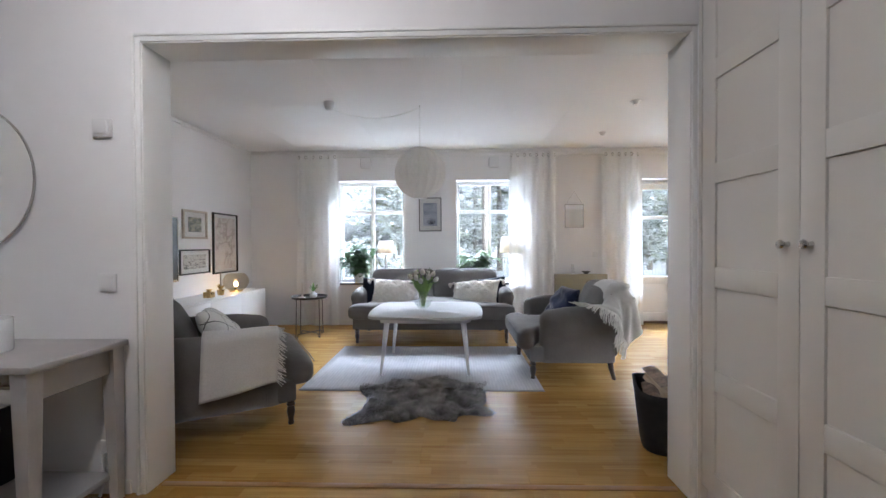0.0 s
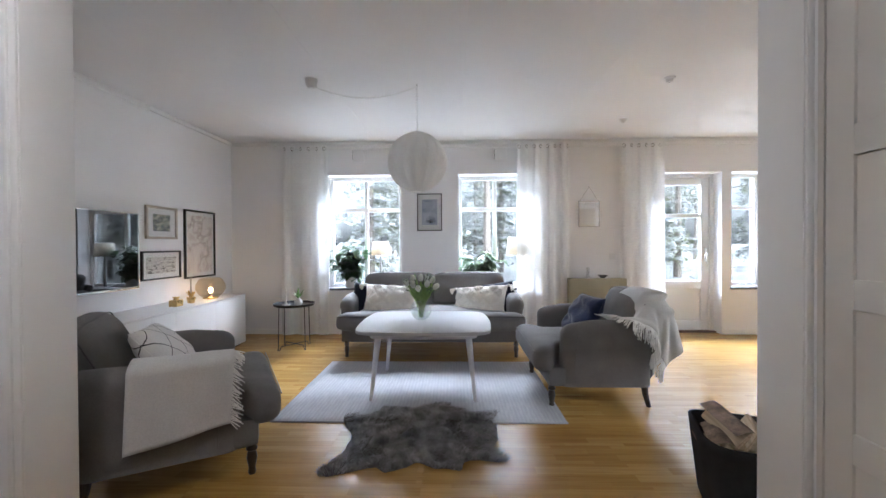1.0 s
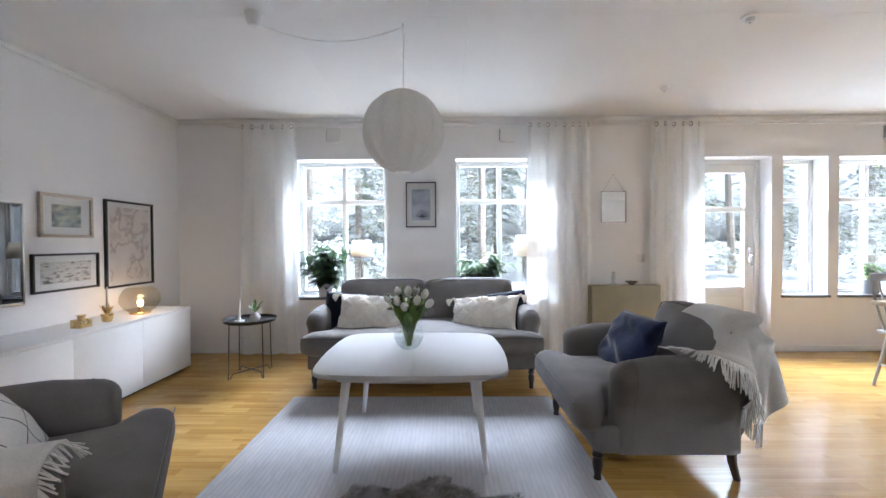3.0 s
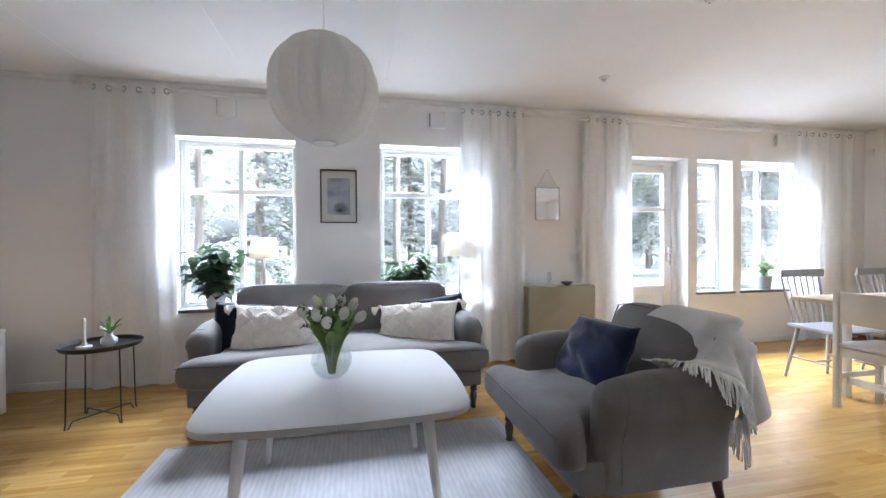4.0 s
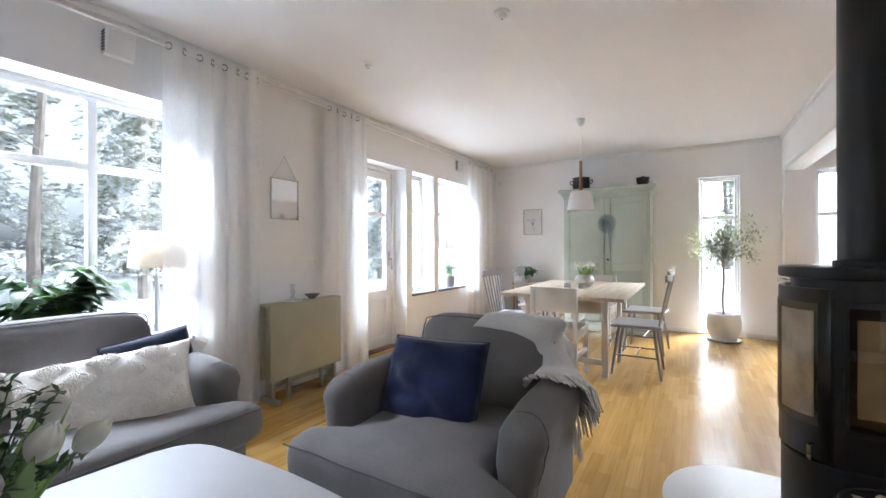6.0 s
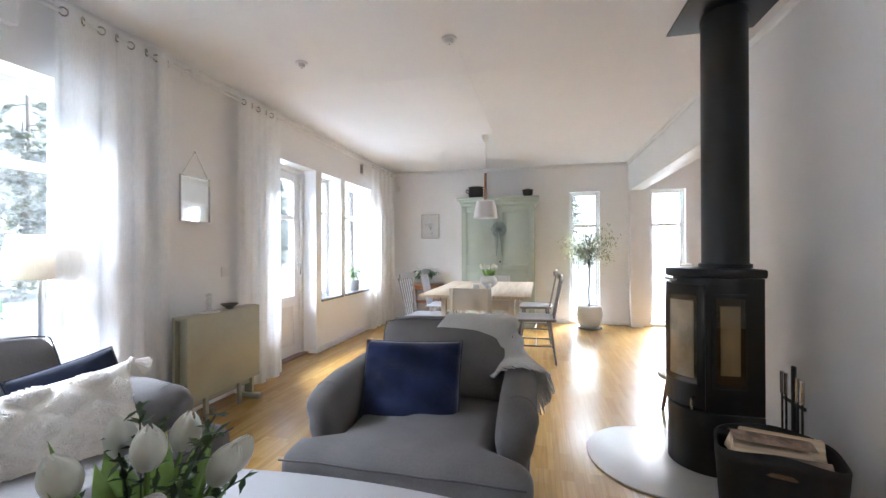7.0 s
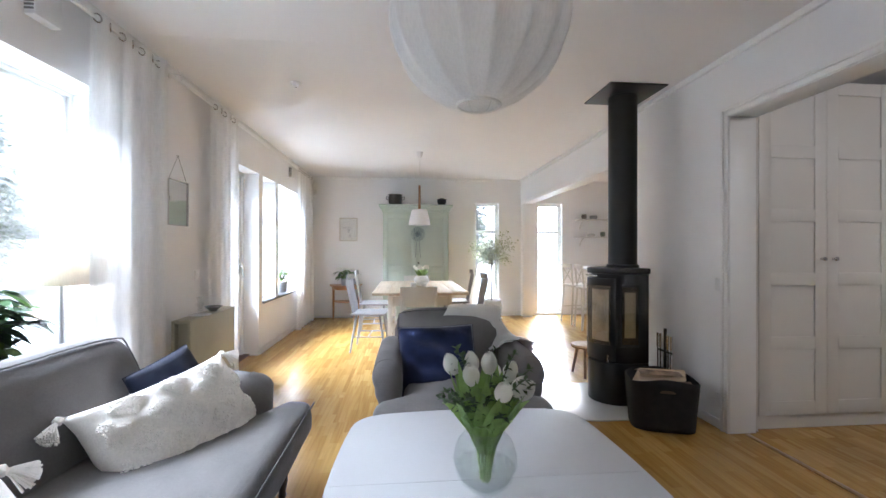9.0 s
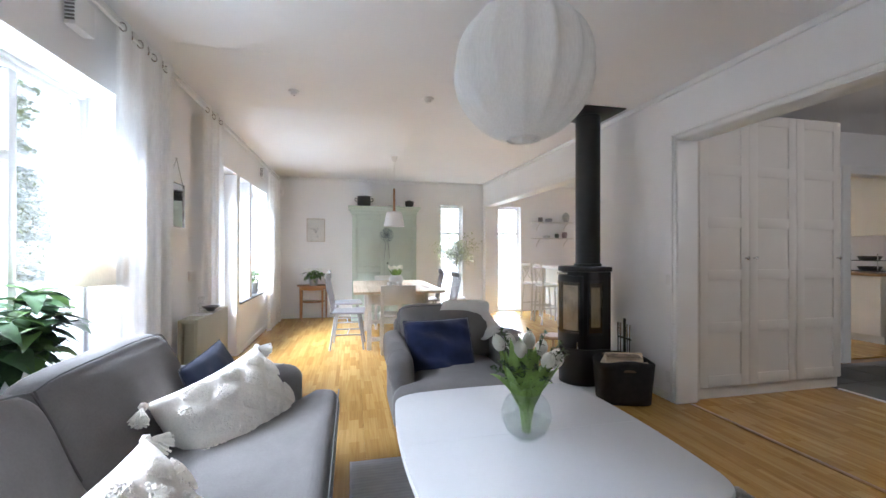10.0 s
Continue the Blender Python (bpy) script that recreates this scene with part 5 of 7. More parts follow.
def sill_lamp(x, y, z, k, label, ks=1.0, power=1.0):
    t = thing("table_lamp", pose(x, y, z), label, "table lamp", "lamps on the sills")
    part("base", lathe([(0, 0), (0.06 * k, 0), (0.062 * k, 0.008), (0.03 * k, 0.014), (0, 0.014)], 24), GREYMETAL, t)
    part("stem", lathe([(0.021 * k, 0.012), (0.017 * k, 0.18 * k), (0.009 * k, 0.44 * k), (0.0, 0.45 * k)], 16), GREYMETAL, t)
    s = part("shade", lathe([(0.124 * k * ks, 0.425 * k), (0.099 * k * ks, 0.425 * k + 0.18 * k * ks)], 36), SHADE, t, smooth="all")
    solid(s, 0.0015)
    part("bulb", lathe([(0, 0.45 * k), (0.02 * k, 0.46 * k), (0.026 * k, 0.50 * k), (0, 0.53 * k)], 14), glow("warm_lamp_bulb", (1.0, 0.72, 0.42), 1.2), t)
    d = bpy.data.lights.new("lamp_light", "POINT")
    d.energy, d.color, d.shadow_soft_size = power * k, (1.0, 0.78, 0.55), 0.03
    o = new("lamp_light", d)
    o.location = (x, y, z + 0.50 * k)
    return t


SILL = 0.603
sill_lamp(-0.845, 6.03, SILL, 1.0, "lit table lamp with a cream tapered shade on the sill")
sill_lamp(0.96, 6.02, SILL, 1.0, "lit table lamp with a cream tapered shade on the sill", 1.25, 0.3)
sill_lamp(5.02, 6.04, SILL, 0.66, "small lit lamp with a pale shade on the sill")


def leafy(name, m, pot_r, pot_h, pot_mat, crown_r, crown_h, leaves, ll, lw, leaf_mats, label, seed, stems=9, flat=1.0, squash_y=1.0):
    """A bushy pot plant: arching stems with single leaves on them."""
    t = thing(name, m, label, "plant")
    part("pot", lathe([(0, 0), (pot_r * 0.78, 0), (pot_r * 0.86, pot_h * 0.1), (pot_r, pot_h * 0.95), (pot_r, pot_h), (pot_r * 0.92, pot_h), (pot_r * 0.9, pot_h * 0.85), (0, pot_h * 0.85)], 28), pot_mat, t)
    part("soil", lathe([(0, pot_h * 0.87), (pot_r * 0.9, pot_h * 0.86)], 20), M("soil_" + str(seed), (0.03, 0.022, 0.016), 0.95), t)
    rnd = random.Random(seed)
    tips = []
    for k in range(stems):
        a, e = rnd.uniform(0, 2 * math.pi), rnd.uniform(0.2, 1.0) ** 0.6
        p0 = Vector((0, 0, pot_h * 0.85))
        up = rnd.uniform(-0.08, 1.0)
        e *= math.sqrt(max(0.15, 1 - (1.9 * (up - 0.5)) ** 2))
        p2 = Vector((math.cos(a) * crown_r * e, math.sin(a) * crown_r * e * squash_y, pot_h + crown_h * up))
        p1 = (p0 + p2) / 2 + Vector((0, 0, crown_h * 0.2))
        pts = [p0 * (1 - u) ** 2 + p1 * 2 * u * (1 - u) + p2 * u * u for u in [i / 6 for i in range(7)]]
        part("stem", tube(pts, 0.004, 5, r1=0.002), STEM, t)
        tips.append(pts)
    for k in range(leaves):
        pts = tips[k % stems]
        p = pts[rnd.randint(2, 6)]
        a = rnd.uniform(0, 2 * math.pi)
        d = Vector((math.cos(a) + p.x / crown_r, (math.sin(a) + p.y / crown_r) * squash_y, rnd.uniform(-0.2, 0.7) * flat))
        bm = leaf_mesh(bmesh.new(), p, d, ll * rnd.uniform(0.7, 1.15), lw * rnd.uniform(0.8, 1.1), droop=rnd.uniform(0.2, 0.7))
        part("leaf", bm, rnd.choice(leaf_mats), t, smooth="all")
    return t


WHITEPOT = M("white_glazed_pot", (0.74, 0.74, 0.72), 0.3, var=0.04)
GREYPOT = M("grey_clay_pot", (0.36, 0.38, 0.39), 0.6, var=0.1)
DARKLEAF = leaf_mat("dark_glossy_leaf", (0.065, 0.12, 0.052), 0.32, 0.4, 0.2)
leafy("potted_plant", pose(-1.24, 6.02, SILL), 0.085, 0.14, WHITEPOT, 0.25, 0.41, 460, 0.125, 0.085, [DARKLEAF], "bushy dark green pot plant on the sill", 31, 34, 0.8, 0.6)
leafy("potted_plant", pose(0.47, 6.02, SILL), 0.085, 0.13, WHITEPOT, 0.27, 0.31, 260, 0.165, 0.075, [DARKLEAF, DARKLEAF, LEAF], "broad-leaved green pot plant on the sill", 32, 24, 0.6, 0.65)
leafy("potted_plant", pose(4.66, 6.03, SILL), 0.085, 0.15, GREYPOT, 0.12, 0.19, 70, 0.07, 0.04, [LEAF2, LEAF], "small bright green plant in a grey clay pot on the sill", 33, 9)

# wire ring ornament in the window
ring = thing("window_ornament", pose(4.83, 6.02, 1.80), "thin wire ring ornament with a candle hanging in the window", "ornament")
part("ring", tube([(0.27 * math.cos(2 * math.pi * k / 48), 0, 0.27 * math.sin(2 * math.pi * k / 48)) for k in range(48)], 0.0035, 6, True), GREYMETAL, ring)
part("cord", tube([(0, 0, 0.27), (0, 0, 0.275)], 0.002, 5), GREYMETAL, ring)
part("candle_cup", lathe([(0, -0.262), (0.02, -0.262), (0.02, -0.22), (0, -0.22)], 14), GREYMETAL, ring)
for x in (3.84, 3.93):
    b = thing("glass_candle_bowl", pose(x, 6.03, SILL), "little clear glass bowl on the narrow sill", "glass bowl", "glass bowls")
    part("bowl", lathe([(0, 0), (0.022, 0), (0.038, 0.018), (0.036, 0.036), (0.033, 0.036), (0.034, 0.018), (0, 0.004)], 18), CLEAR, b, smooth="all")
# ---- tulips in a cut-glass vase ----
tu = thing("tulip_vase", pose(-0.155, 4.045, 0.537), "round cut-glass vase of white tulips on the coffee table", "vase of flowers")
prof = [(0.0, 0.0), (0.045, 0.0), (0.075, 0.025), (0.093, 0.065), (0.095, 0.09), (0.082, 0.13), (0.058, 0.156), (0.052, 0.165)]


def cut(u, v, inner):
    i = min(len(prof) - 2, int(v * (len(prof) - 1)))
    f = v * (len(prof) - 1) - i
    r = prof[i][0] + (prof[i + 1][0] - prof[i][0]) * f
    z = prof[i][1] + (prof[i + 1][1] - prof[i][1]) * f
    a = 2 * math.pi * u
    k = 1.0 - (0.05 * (abs(math.sin(5 * a + 14 * v)) + abs(math.sin(5 * a - 14 * v))) * math.sin(math.pi * v) if not inner else 0.0)
    if inner:
        r, z = max(0.0, r - 0.006), z + 0.006 * (1 - v)
    return Vector((r * k * math.cos(a), r * k * math.sin(a), z))


bm = sheet(lambda u, v: cut(u, v, False), 60, 28, wrap=True)
sheet(lambda u, v: cut(u, v, True), 60, 28, bm, wrap=True)
bmesh.ops.remove_doubles(bm, verts=bm.verts, dist=0.0002)
CRYSTAL = thin_glass("cut_crystal_wall", (0.96, 0.97, 0.97), 0.09)
g = part("vase", bm, CRYSTAL, tu, "faceted cut-glass globe", smooth=False)
g.visible_shadow = False
WATER = thin_glass("water", (0.93, 0.96, 0.93), 0.05)
w_ = part("water", lathe([(0, 0.008), (0.04, 0.008), (0.068, 0.03), (0.082, 0.065), (0, 0.066)], 28), WATER, tu)
w_.visible_shadow = False
PETAL = leaf_mat("white_tulip_petal", (0.90, 0.90, 0.83), 0.5, 0.04, 0.35)
TLEAF = leaf_mat("tulip_leaf", (0.27, 0.41, 0.11), 0.42, 0.25)
rnd = random.Random(9)
heads = [(-0.105, -0.02, 0.285), (-0.05, -0.07, 0.275), (-0.06, 0.045, 0.31), (0.0, -0.01, 0.32), (0.05, -0.075, 0.28), (0.085, 0.02, 0.30), (0.035, 0.08, 0.31), (0.11, -0.045, 0.26), (-0.01, -0.095, 0.25)]
for hx_, hy_, hz_ in heads:
    p0, p2 = Vector((hx_ * 0.12, hy_ * 0.12, 0.02)), Vector((hx_, hy_, hz_))
    p1 = Vector((hx_ * 0.30, hy_ * 0.30, 0.18))
    pts = [p0 * (1 - u) ** 2 + p1 * 2 * u * (1 - u) + p2 * u * u for u in [i / 8 for i in range(9)]]
    part("stem", tube(pts, 0.0038, 6), TLEAF, tu)
    up = (pts[-1] - pts[-2]).normalized()
    rot = up.to_track_quat("Z", "Y").to_matrix().to_4x4()
    fl = part("flower", lathe([(0, 0), (0.010, 0.003), (0.0185, 0.016), (0.020, 0.030), (0.015, 0.046), (0.0, 0.056)], 14, at=Matrix.Translation(p2) @ rot), PETAL, tu, smooth="all")
    for k in range(6):
        a = 2 * math.pi * k / 6 + rnd.uniform(-0.15, 0.15)
        rr = 1.0 if k % 2 else 0.93

        def petal(u, v, a=a, rr=rr, mm=Matrix.Translation(p2) @ rot):
            w = (v - 0.5) * 1.55 * math.sin(math.pi * (0.16 + 0.80 * u)) ** 0.8
            r = rr * 0.0245 * math.sin(math.pi * (0.12 + 0.84 * u)) ** 0.7 * (1 - 0.18 * abs(v - 0.5))
            return mm @ Vector((r * math.cos(a + w), r * math.sin(a + w), 0.001 + 0.063 * u))
        part("petal", sheet(petal, 7, 4), PETAL, fl, smooth="all")
for k in range(30):
    a = 2 * math.pi * k / 30 + rnd.uniform(-0.2, 0.2)
    d = Vector((math.cos(a) * 0.55, math.sin(a) * 0.55, rnd.uniform(0.8, 1.8)))
    bm = leaf_mesh(bmesh.new(), (math.cos(a) * 0.018, math.sin(a) * 0.018, 0.13), d, rnd.uniform(0.15, 0.26), 0.052, up=Vector((math.cos(a), math.sin(a), 0.3)), droop=rnd.uniform(0.05, 0.5), nu=8)
    part("leaf", bm, TLEAF, tu, smooth="all")
for k in range(12):
    a = 2 * math.pi * k / 12 + rnd.uniform(-0.2, 0.2)
    d = Vector((math.cos(a) * 0.4, math.sin(a) * 0.4, rnd.uniform(0.9, 1.5)))
    bm = leaf_mesh(bmesh.new(), (math.cos(a) * 0.012, math.sin(a) * 0.012, 0.10), d, rnd.uniform(0.25, 0.32), 0.06, up=Vector((math.cos(a), math.sin(a), 0.3)), droop=rnd.uniform(0.05, 0.3), nu=8)
    part("leaf", bm, TLEAF, tu, smooth="all")
SPRIG = leaf_mat("boxwood_leaf", (0.075, 0.12, 0.05), 0.45)
for k in range(18):
    a, e = 2 * math.pi * k / 18 + 0.2, rnd.uniform(0.09, 0.15)
    p0, p2 = Vector((0, 0, 0.12)), Vector((math.cos(a) * e, math.sin(a) * e, rnd.uniform(0.24, 0.38)))
    p1 = p2 * 0.5 + Vector((0, 0, 0.12))
    pts = [p0 * (1 - u) ** 2 + p1 * 2 * u * (1 - u) + p2 * u * u for u in [i / 8 for i in range(9)]]
    bm = tube(pts, 0.0014, 4)
    for q in pts[3:]:
        for s in range(5):
            d = Vector((rnd.gauss(0, 1), rnd.gauss(0, 1), rnd.gauss(0.3, 0.6)))
            leaf_mesh(bm, q, d, rnd.uniform(0.016, 0.026), 0.011, droop=0.1, nu=2)
    part("sprig", bm, SPRIG, tu, "dark green boxwood sprig", smooth="all")

# ---- outdoors: snow, wood edge ----
SNOW = M("snow", (0.66, 0.67, 0.69), 0.7, var=0.03, scale=0.6, fine=12, relief=0.5, dist=0.05)


def ground_f(u, v):
    # denser near the house
    x, y = (2 * u - 1), (2 * v - 1)
    x, y = math.copysign(abs(x) ** 2.5, x) * 900 + 1.5, math.copysign(abs(y) ** 2.5, y) * 900 + 2
    far = max(0.0, max(abs(x - 1.5) - 6, abs(y - 2) - 6))
    return Vector((x, y, -0.32 + min(1.0, far / 8) * (0.25 * noise.noise(Vector((x * 0.12, y * 0.12, 0))) + 0.06 * noise.noise(Vector((x * 0.7, y * 0.7, 2))))))


single("ground", sheet(ground_f, 90, 90), SNOW, "snow-covered garden ground reaching into the wood", "ground", kind="structure", smooth="all")
BARK = M("pine_bark", (0.33, 0.28, 0.245), 0.9, var=0.4, scale=6, fine=40, relief=0.9, dist=0.02, stretch=(1, 1, 0.3))
NEEDLES = M("spruce_needles", (0.24, 0.26, 0.115), 0.8, var=0.35, scale=2, fine=25, relief=0.0)


def spruce(seed, height, spread):
    """A snow-laden spruce: tapered trunk, whorls of drooping boughs, many small sprays."""
    rnd = random.Random(seed)
    t = thing("spruce_tree", pose(0, 0, -50), "snow-laden spruce tree at the edge of the wood", "tree", "spruces")
    part("trunk", tube([(0, 0, -0.6), (0.03, 0.02, height * 0.5), (0, 0, height)], 0.17, 8, r1=0.02), BARK, t)
    nv, nf, sv, sf = [], [], [], []
    z = height * 0.10
    while z < height * 0.98:
        k = 1 - z / height
        reach = spread * k ** 0.75
        for b in range(rnd.randint(5, 7)):
            a = rnd.uniform(0, 2 * math.pi)
            r = reach * rnd.uniform(0.65, 1.1)
            steps = max(3, int(r / 0.16))
            for s in range(1, steps + 1):
                f = s / steps
                p = Vector((math.cos(a) * r * f, math.sin(a) * r * f, z - 0.55 * r * f * f + 0.12 * r * f))
                for q in range(5):
                    w = 0.16 * (1.2 - f) + 0.09
                    o = Vector((rnd.uniform(-w, w), rnd.uniform(-w, w), rnd.uniform(-0.13, 0.03)))
                    d = Vector((math.cos(a) + rnd.uniform(-0.8, 0.8), math.sin(a) + rnd.uniform(-0.8, 0.8), rnd.uniform(-0.6, 0.05))).normalized() * rnd.uniform(0.12, 0.24)
                    sd = Vector((-d.y, d.x, rnd.uniform(-0.05, 0.05))).normalized() * rnd.uniform(0.025, 0.05)
                    i = len(nv)
                    nv += [p + o, p + o + d * 0.6 + sd, p + o + d, p + o + d * 0.6 - sd]
                    nf.append((i, i + 1, i + 2, i + 3))
                for q in range(3):
                    w = 0.05 + 0.10 * rnd.random() ** 2
                    c = p + Vector((rnd.uniform(-0.13, 0.13), rnd.uniform(-0.13, 0.13), 0.03 + rnd.uniform(-0.08, 0.02)))
                    tx, ty = rnd.uniform(-0.5, 0.5), rnd.uniform(-0.5, 0.5)
                    i = len(sv)
                    for g in range(5):
                        o = Vector((math.cos(g * 1.2566) * w * rnd.uniform(0.5, 1.3), math.sin(g * 1.2566) * w * rnd.uniform(0.5, 1.3), -0.03))
                        sv.append(c + o + Vector((0, 0, o.x * tx + o.y * ty)))
                    sv.append(c + Vector((0, 0, 0.025)))
                    sf += [(i + g, i + (g + 1) % 5, i + 5) for g in range(5)]
        z += 0.30 + 0.12 * rnd.random()
    for nm, v, f, mt in (("needles", nv, nf, NEEDLES), ("snow_load", sv, sf, SNOW)):
        me = bpy.data.meshes.new(nm)
        me.from_pydata(v, [], f)
        me.materials.append(mt)
        ob = tagged(new(nm, me), kind="stuff")
        ob.parent = t
    return t


def pine(seed, height):
    """A tall pine: long bare stem and a loose crown high up."""
    rnd = random.Random(seed)
    t = thing("pine_tree", pose(0, 0, -50), "tall pine with a bare stem and snow on its boughs", "tree", "pines")
    pts = [(0.12 * math.sin(k * 0.9 + seed), 0.1 * math.cos(k * 1.1 + seed), -0.6 + (height + 0.6) * k / 6) for k in range(7)]
    part("trunk", tube(pts, 0.17, 8, r1=0.04), BARK, t)
    bm = bmesh.new()
    nv, nf, sv, sf = [], [], [], []
    for b in range(26):
        z = height * rnd.uniform(0.22, 1.0)
        a = rnd.uniform(0, 2 * math.pi)
        r = rnd.uniform(0.6, 1.9)
        end = Vector((math.cos(a) * r, math.sin(a) * r, z + rnd.uniform(-0.5, 0.3)))
        tube([(0, 0, z), Vector((0, 0, z)) * 0.5 + end * 0.5 + Vector((0, 0, 0.12)), end], 0.035, 5, bm=bm, r1=0.01)
        for c in range(9):
            f = rnd.uniform(0.4, 1.05)
            p = Vector((0, 0, z)) * (1 - f) + end * f + Vector((rnd.uniform(-0.3, 0.3), rnd.uniform(-0.3, 0.3), rnd.uniform(-0.15, 0.2)))
            for q in range(12):
                d = Vector((rnd.gauss(0, 1), rnd.gauss(0, 1), rnd.gauss(0.1, 0.7))).normalized() * rnd.uniform(0.12, 0.24)
                sd = d.orthogonal().normalized() * 0.022
                i = len(nv)
                nv += [p, p + d * 0.6 + sd, p + d, p + d * 0.6 - sd]
                nf.append((i, i + 1, i + 2, i + 3))
            if rnd.random() < 0.8:
                i = len(sv)
                w = rnd.uniform(0.10, 0.2)
                sv += [p + Vector((math.cos(g * 1.2566) * w, math.sin(g * 1.2566) * w, 0.03 + rnd.uniform(-0.03, 0.03))) for g in range(5)] + [p + Vector((0, 0, 0.1))]
                sf += [(i + g, i + (g + 1) % 5, i + 5) for g in range(5)]
    tagged(part("limbs", bm, BARK, t), kind="stuff")
    for nm, v, f, mt in (("needles", nv, nf, NEEDLES), ("snow_load", sv, sf, SNOW)):
        me = bpy.data.meshes.new(nm)
        me.from_pydata(v, [], f)
        me.materials.append(mt)
        ob = tagged(new(nm, me), kind="stuff")
        ob.parent = t
    return t


spruces = [spruce(1, 9.0, 2.0), spruce(2, 6.5, 1.6), spruce(3, 12.0, 2.3)]
pines = [pine(4, 15.0), pine(5, 13.0)]
rnd = random.Random(21)
first = {}
spots = [(-3.0, 16.0, 0, 0), (-0.6, 15.0, 0, 1), (1.6, 17.5, 1, 0), (3.6, 19.0, 1, 1), (5.4, 17.0, 0, 2), (7.2, 20.5, 1, 0), (9.5, 18.0, 0, 0), (12.5, 19.5, 1, 1), (-5.5, 18.0, 1, 1), (-8.0, 20.0, 0, 2), (2.6, 22.0, 0, 2), (11.0, 23.0, 0, 1), (16.0, 22.0, 0, 0), (15.0, 16.0, 0, 1), (19.0, 19.0, 1, 0), (24.0, 22.0, 0, 2), (21.0, 14.0, 1, 1), (30.0, 26.0, 0, 0), (33.0, 16.0, 0, 2), (26.0, 8.0, 1, 0), (31.0, 5.0, 0, 0), (29.0, -1.0, 0, 2), (34.0, 1.0, 1, 1), (36.0, 9.0, 0, 1)]
for k in range(34):
    spots.append((rnd.uniform(-24, 46), rnd.uniform(25, 44), rnd.choice((0, 0, 1)), rnd.randint(0, 2)))
for k in range(8):
    spots.append((rnd.uniform(38, 52), rnd.uniform(-14, 22), rnd.choice((0, 1)), rnd.randint(0, 2)))
for x, y, kind_, which in spots:
    src = spruces[which % 3] if kind_ == 0 else pines[which % 2]
    m = pose(x, y, -0.3, 0, 0, rnd.uniform(0, 360))
    if src.name in first:
        copy_thing(src, m)
    else:
        first[src.name] = True
        src.matrix_basis = m
for src in spruces + pines:
    if src.name not in first:
        src.matrix_basis = pose(rnd.uniform(-20, 30), 46, -0.3)

# ---- stove corner ----
SX, SY = 1.86, 2.56
STOVE = M("black_stove_steel", (0.010, 0.011, 0.012), 0.42, var=0.25, scale=8, fine=260, relief=0.12, dist=0.0006)


def d_shape(hw, back, front, k=14):
    """A D in plan: straight at the back (-y), round at the front (+y)."""
    pts = [(-hw, -back), (hw, -back)]
    for i in range(k + 1):
        a = math.pi * i / k
        pts.append((hw * math.cos(a), front * math.sin(a)))
    return pts


stove = thing("wood_stove", pose(SX + 0.025, SY + 0.02, 0) @ Matrix.Diagonal((0.84, 0.84, 1, 1)), "tall black steel wood stove with curved glass door and side glass", "wood stove")
part("base", prism(d_shape(0.228, 0.215, 0.238), 0.008, 0.33, bevel=0.004), STOVE, stove)
part("body", prism(d_shape(0.225, 0.215, 0.20), 0.332, 1.02, bevel=0.004), STOVE, stove)
part("top_plate", prism(d_shape(0.238, 0.224, 0.248), 1.022, 1.066, bevel=0.008), STOVE, stove)


def curved(x0, x1, z0, z1, r, th, parent, name, mat, label="", k=12):
    """A piece of the curved front between the angles x0 and x1, in degrees from straight ahead."""
    def f(u, v):
        a = radians(90 + x0 + (x1 - x0) * u)
        return Vector((0.23 * r * math.cos(a), 0.235 * r * math.sin(a), z0 + (z1 - z0) * v))
    ob = part(name, sheet(f, k, 1), mat, parent, label, smooth="all")
    solid(ob, th, 0.0)
    return ob


FIREGLASS = M("sooty_fire_glass", (0.03, 0.027, 0.022), 0.05, var=0.4, scale=6, fine=30, relief=0.0, spec=0.9)
BRICKLIN = M("pale_fire_lining", (0.62, 0.54, 0.41), 0.8, var=0.2, scale=10)
dr = curved(-66, 66, 0.345, 0.985, 1.0, 0.022, stove, "door", STOVE)
for a, b in ((-52, -12), (12, 52)):
    curved(a, b, 0.50, 0.90, 1.05, 0.003, dr, "lining", BRICKLIN, "pale lining seen through the glass")
curved(-56, 56, 0.47, 0.93, 1.062, 0.003, dr, "glass", thin_glass("stove_glass", (0.80, 0.77, 0.7), 0.10), "curved smoky door glass")
part("vent_slot", B(-0.10, 0.10, 0.215, 0.238, 0.995, 1.012, bevel=0.003), CHROME, stove)
part("handle", tube([(-0.195, 0.155, 0.40), (-0.215, 0.175, 0.40), (-0.215, 0.175, 0.345)], 0.008, 8), CHROME, stove, "short steel door handle")
for s in (-1, 1):
    sg = part("side_frame", B(s * 0.226 - 0.004, s * 0.226 + 0.004, -0.125, 0.06, 0.46, 0.94, bevel=0.003), STOVE, stove)
    part("lining", B(s * 0.231 - 0.002, s * 0.231 + 0.002, -0.085, 0.02, 0.53, 0.88), BRICKLIN, sg, smooth=False)
    part("side_glass", B(s * 0.235 - 0.001, s * 0.235 + 0.001, -0.11, 0.045, 0.48, 0.92), thin_glass("stove_side_glass", (0.80, 0.76, 0.68), 0.08), sg, smooth=False)
pipe = thing("stove_pipe", pose(1.925, 2.485, 1.067), "thick black flue pipe rising to a square ceiling plate", "flue pipe")
part("collar", lathe([(0.0, 0), (0.125, 0), (0.125, 0.02), (0.114, 0.024), (0, 0.024)], 36), STOVE, pipe)
part("pipe", lathe([(0.111, 0.01), (0.111, 1.40)], 40), STOVE, pipe, smooth="all")
part("seam", lathe([(0.114, 1.36), (0.114, 1.385)], 36), STOVE, pipe)
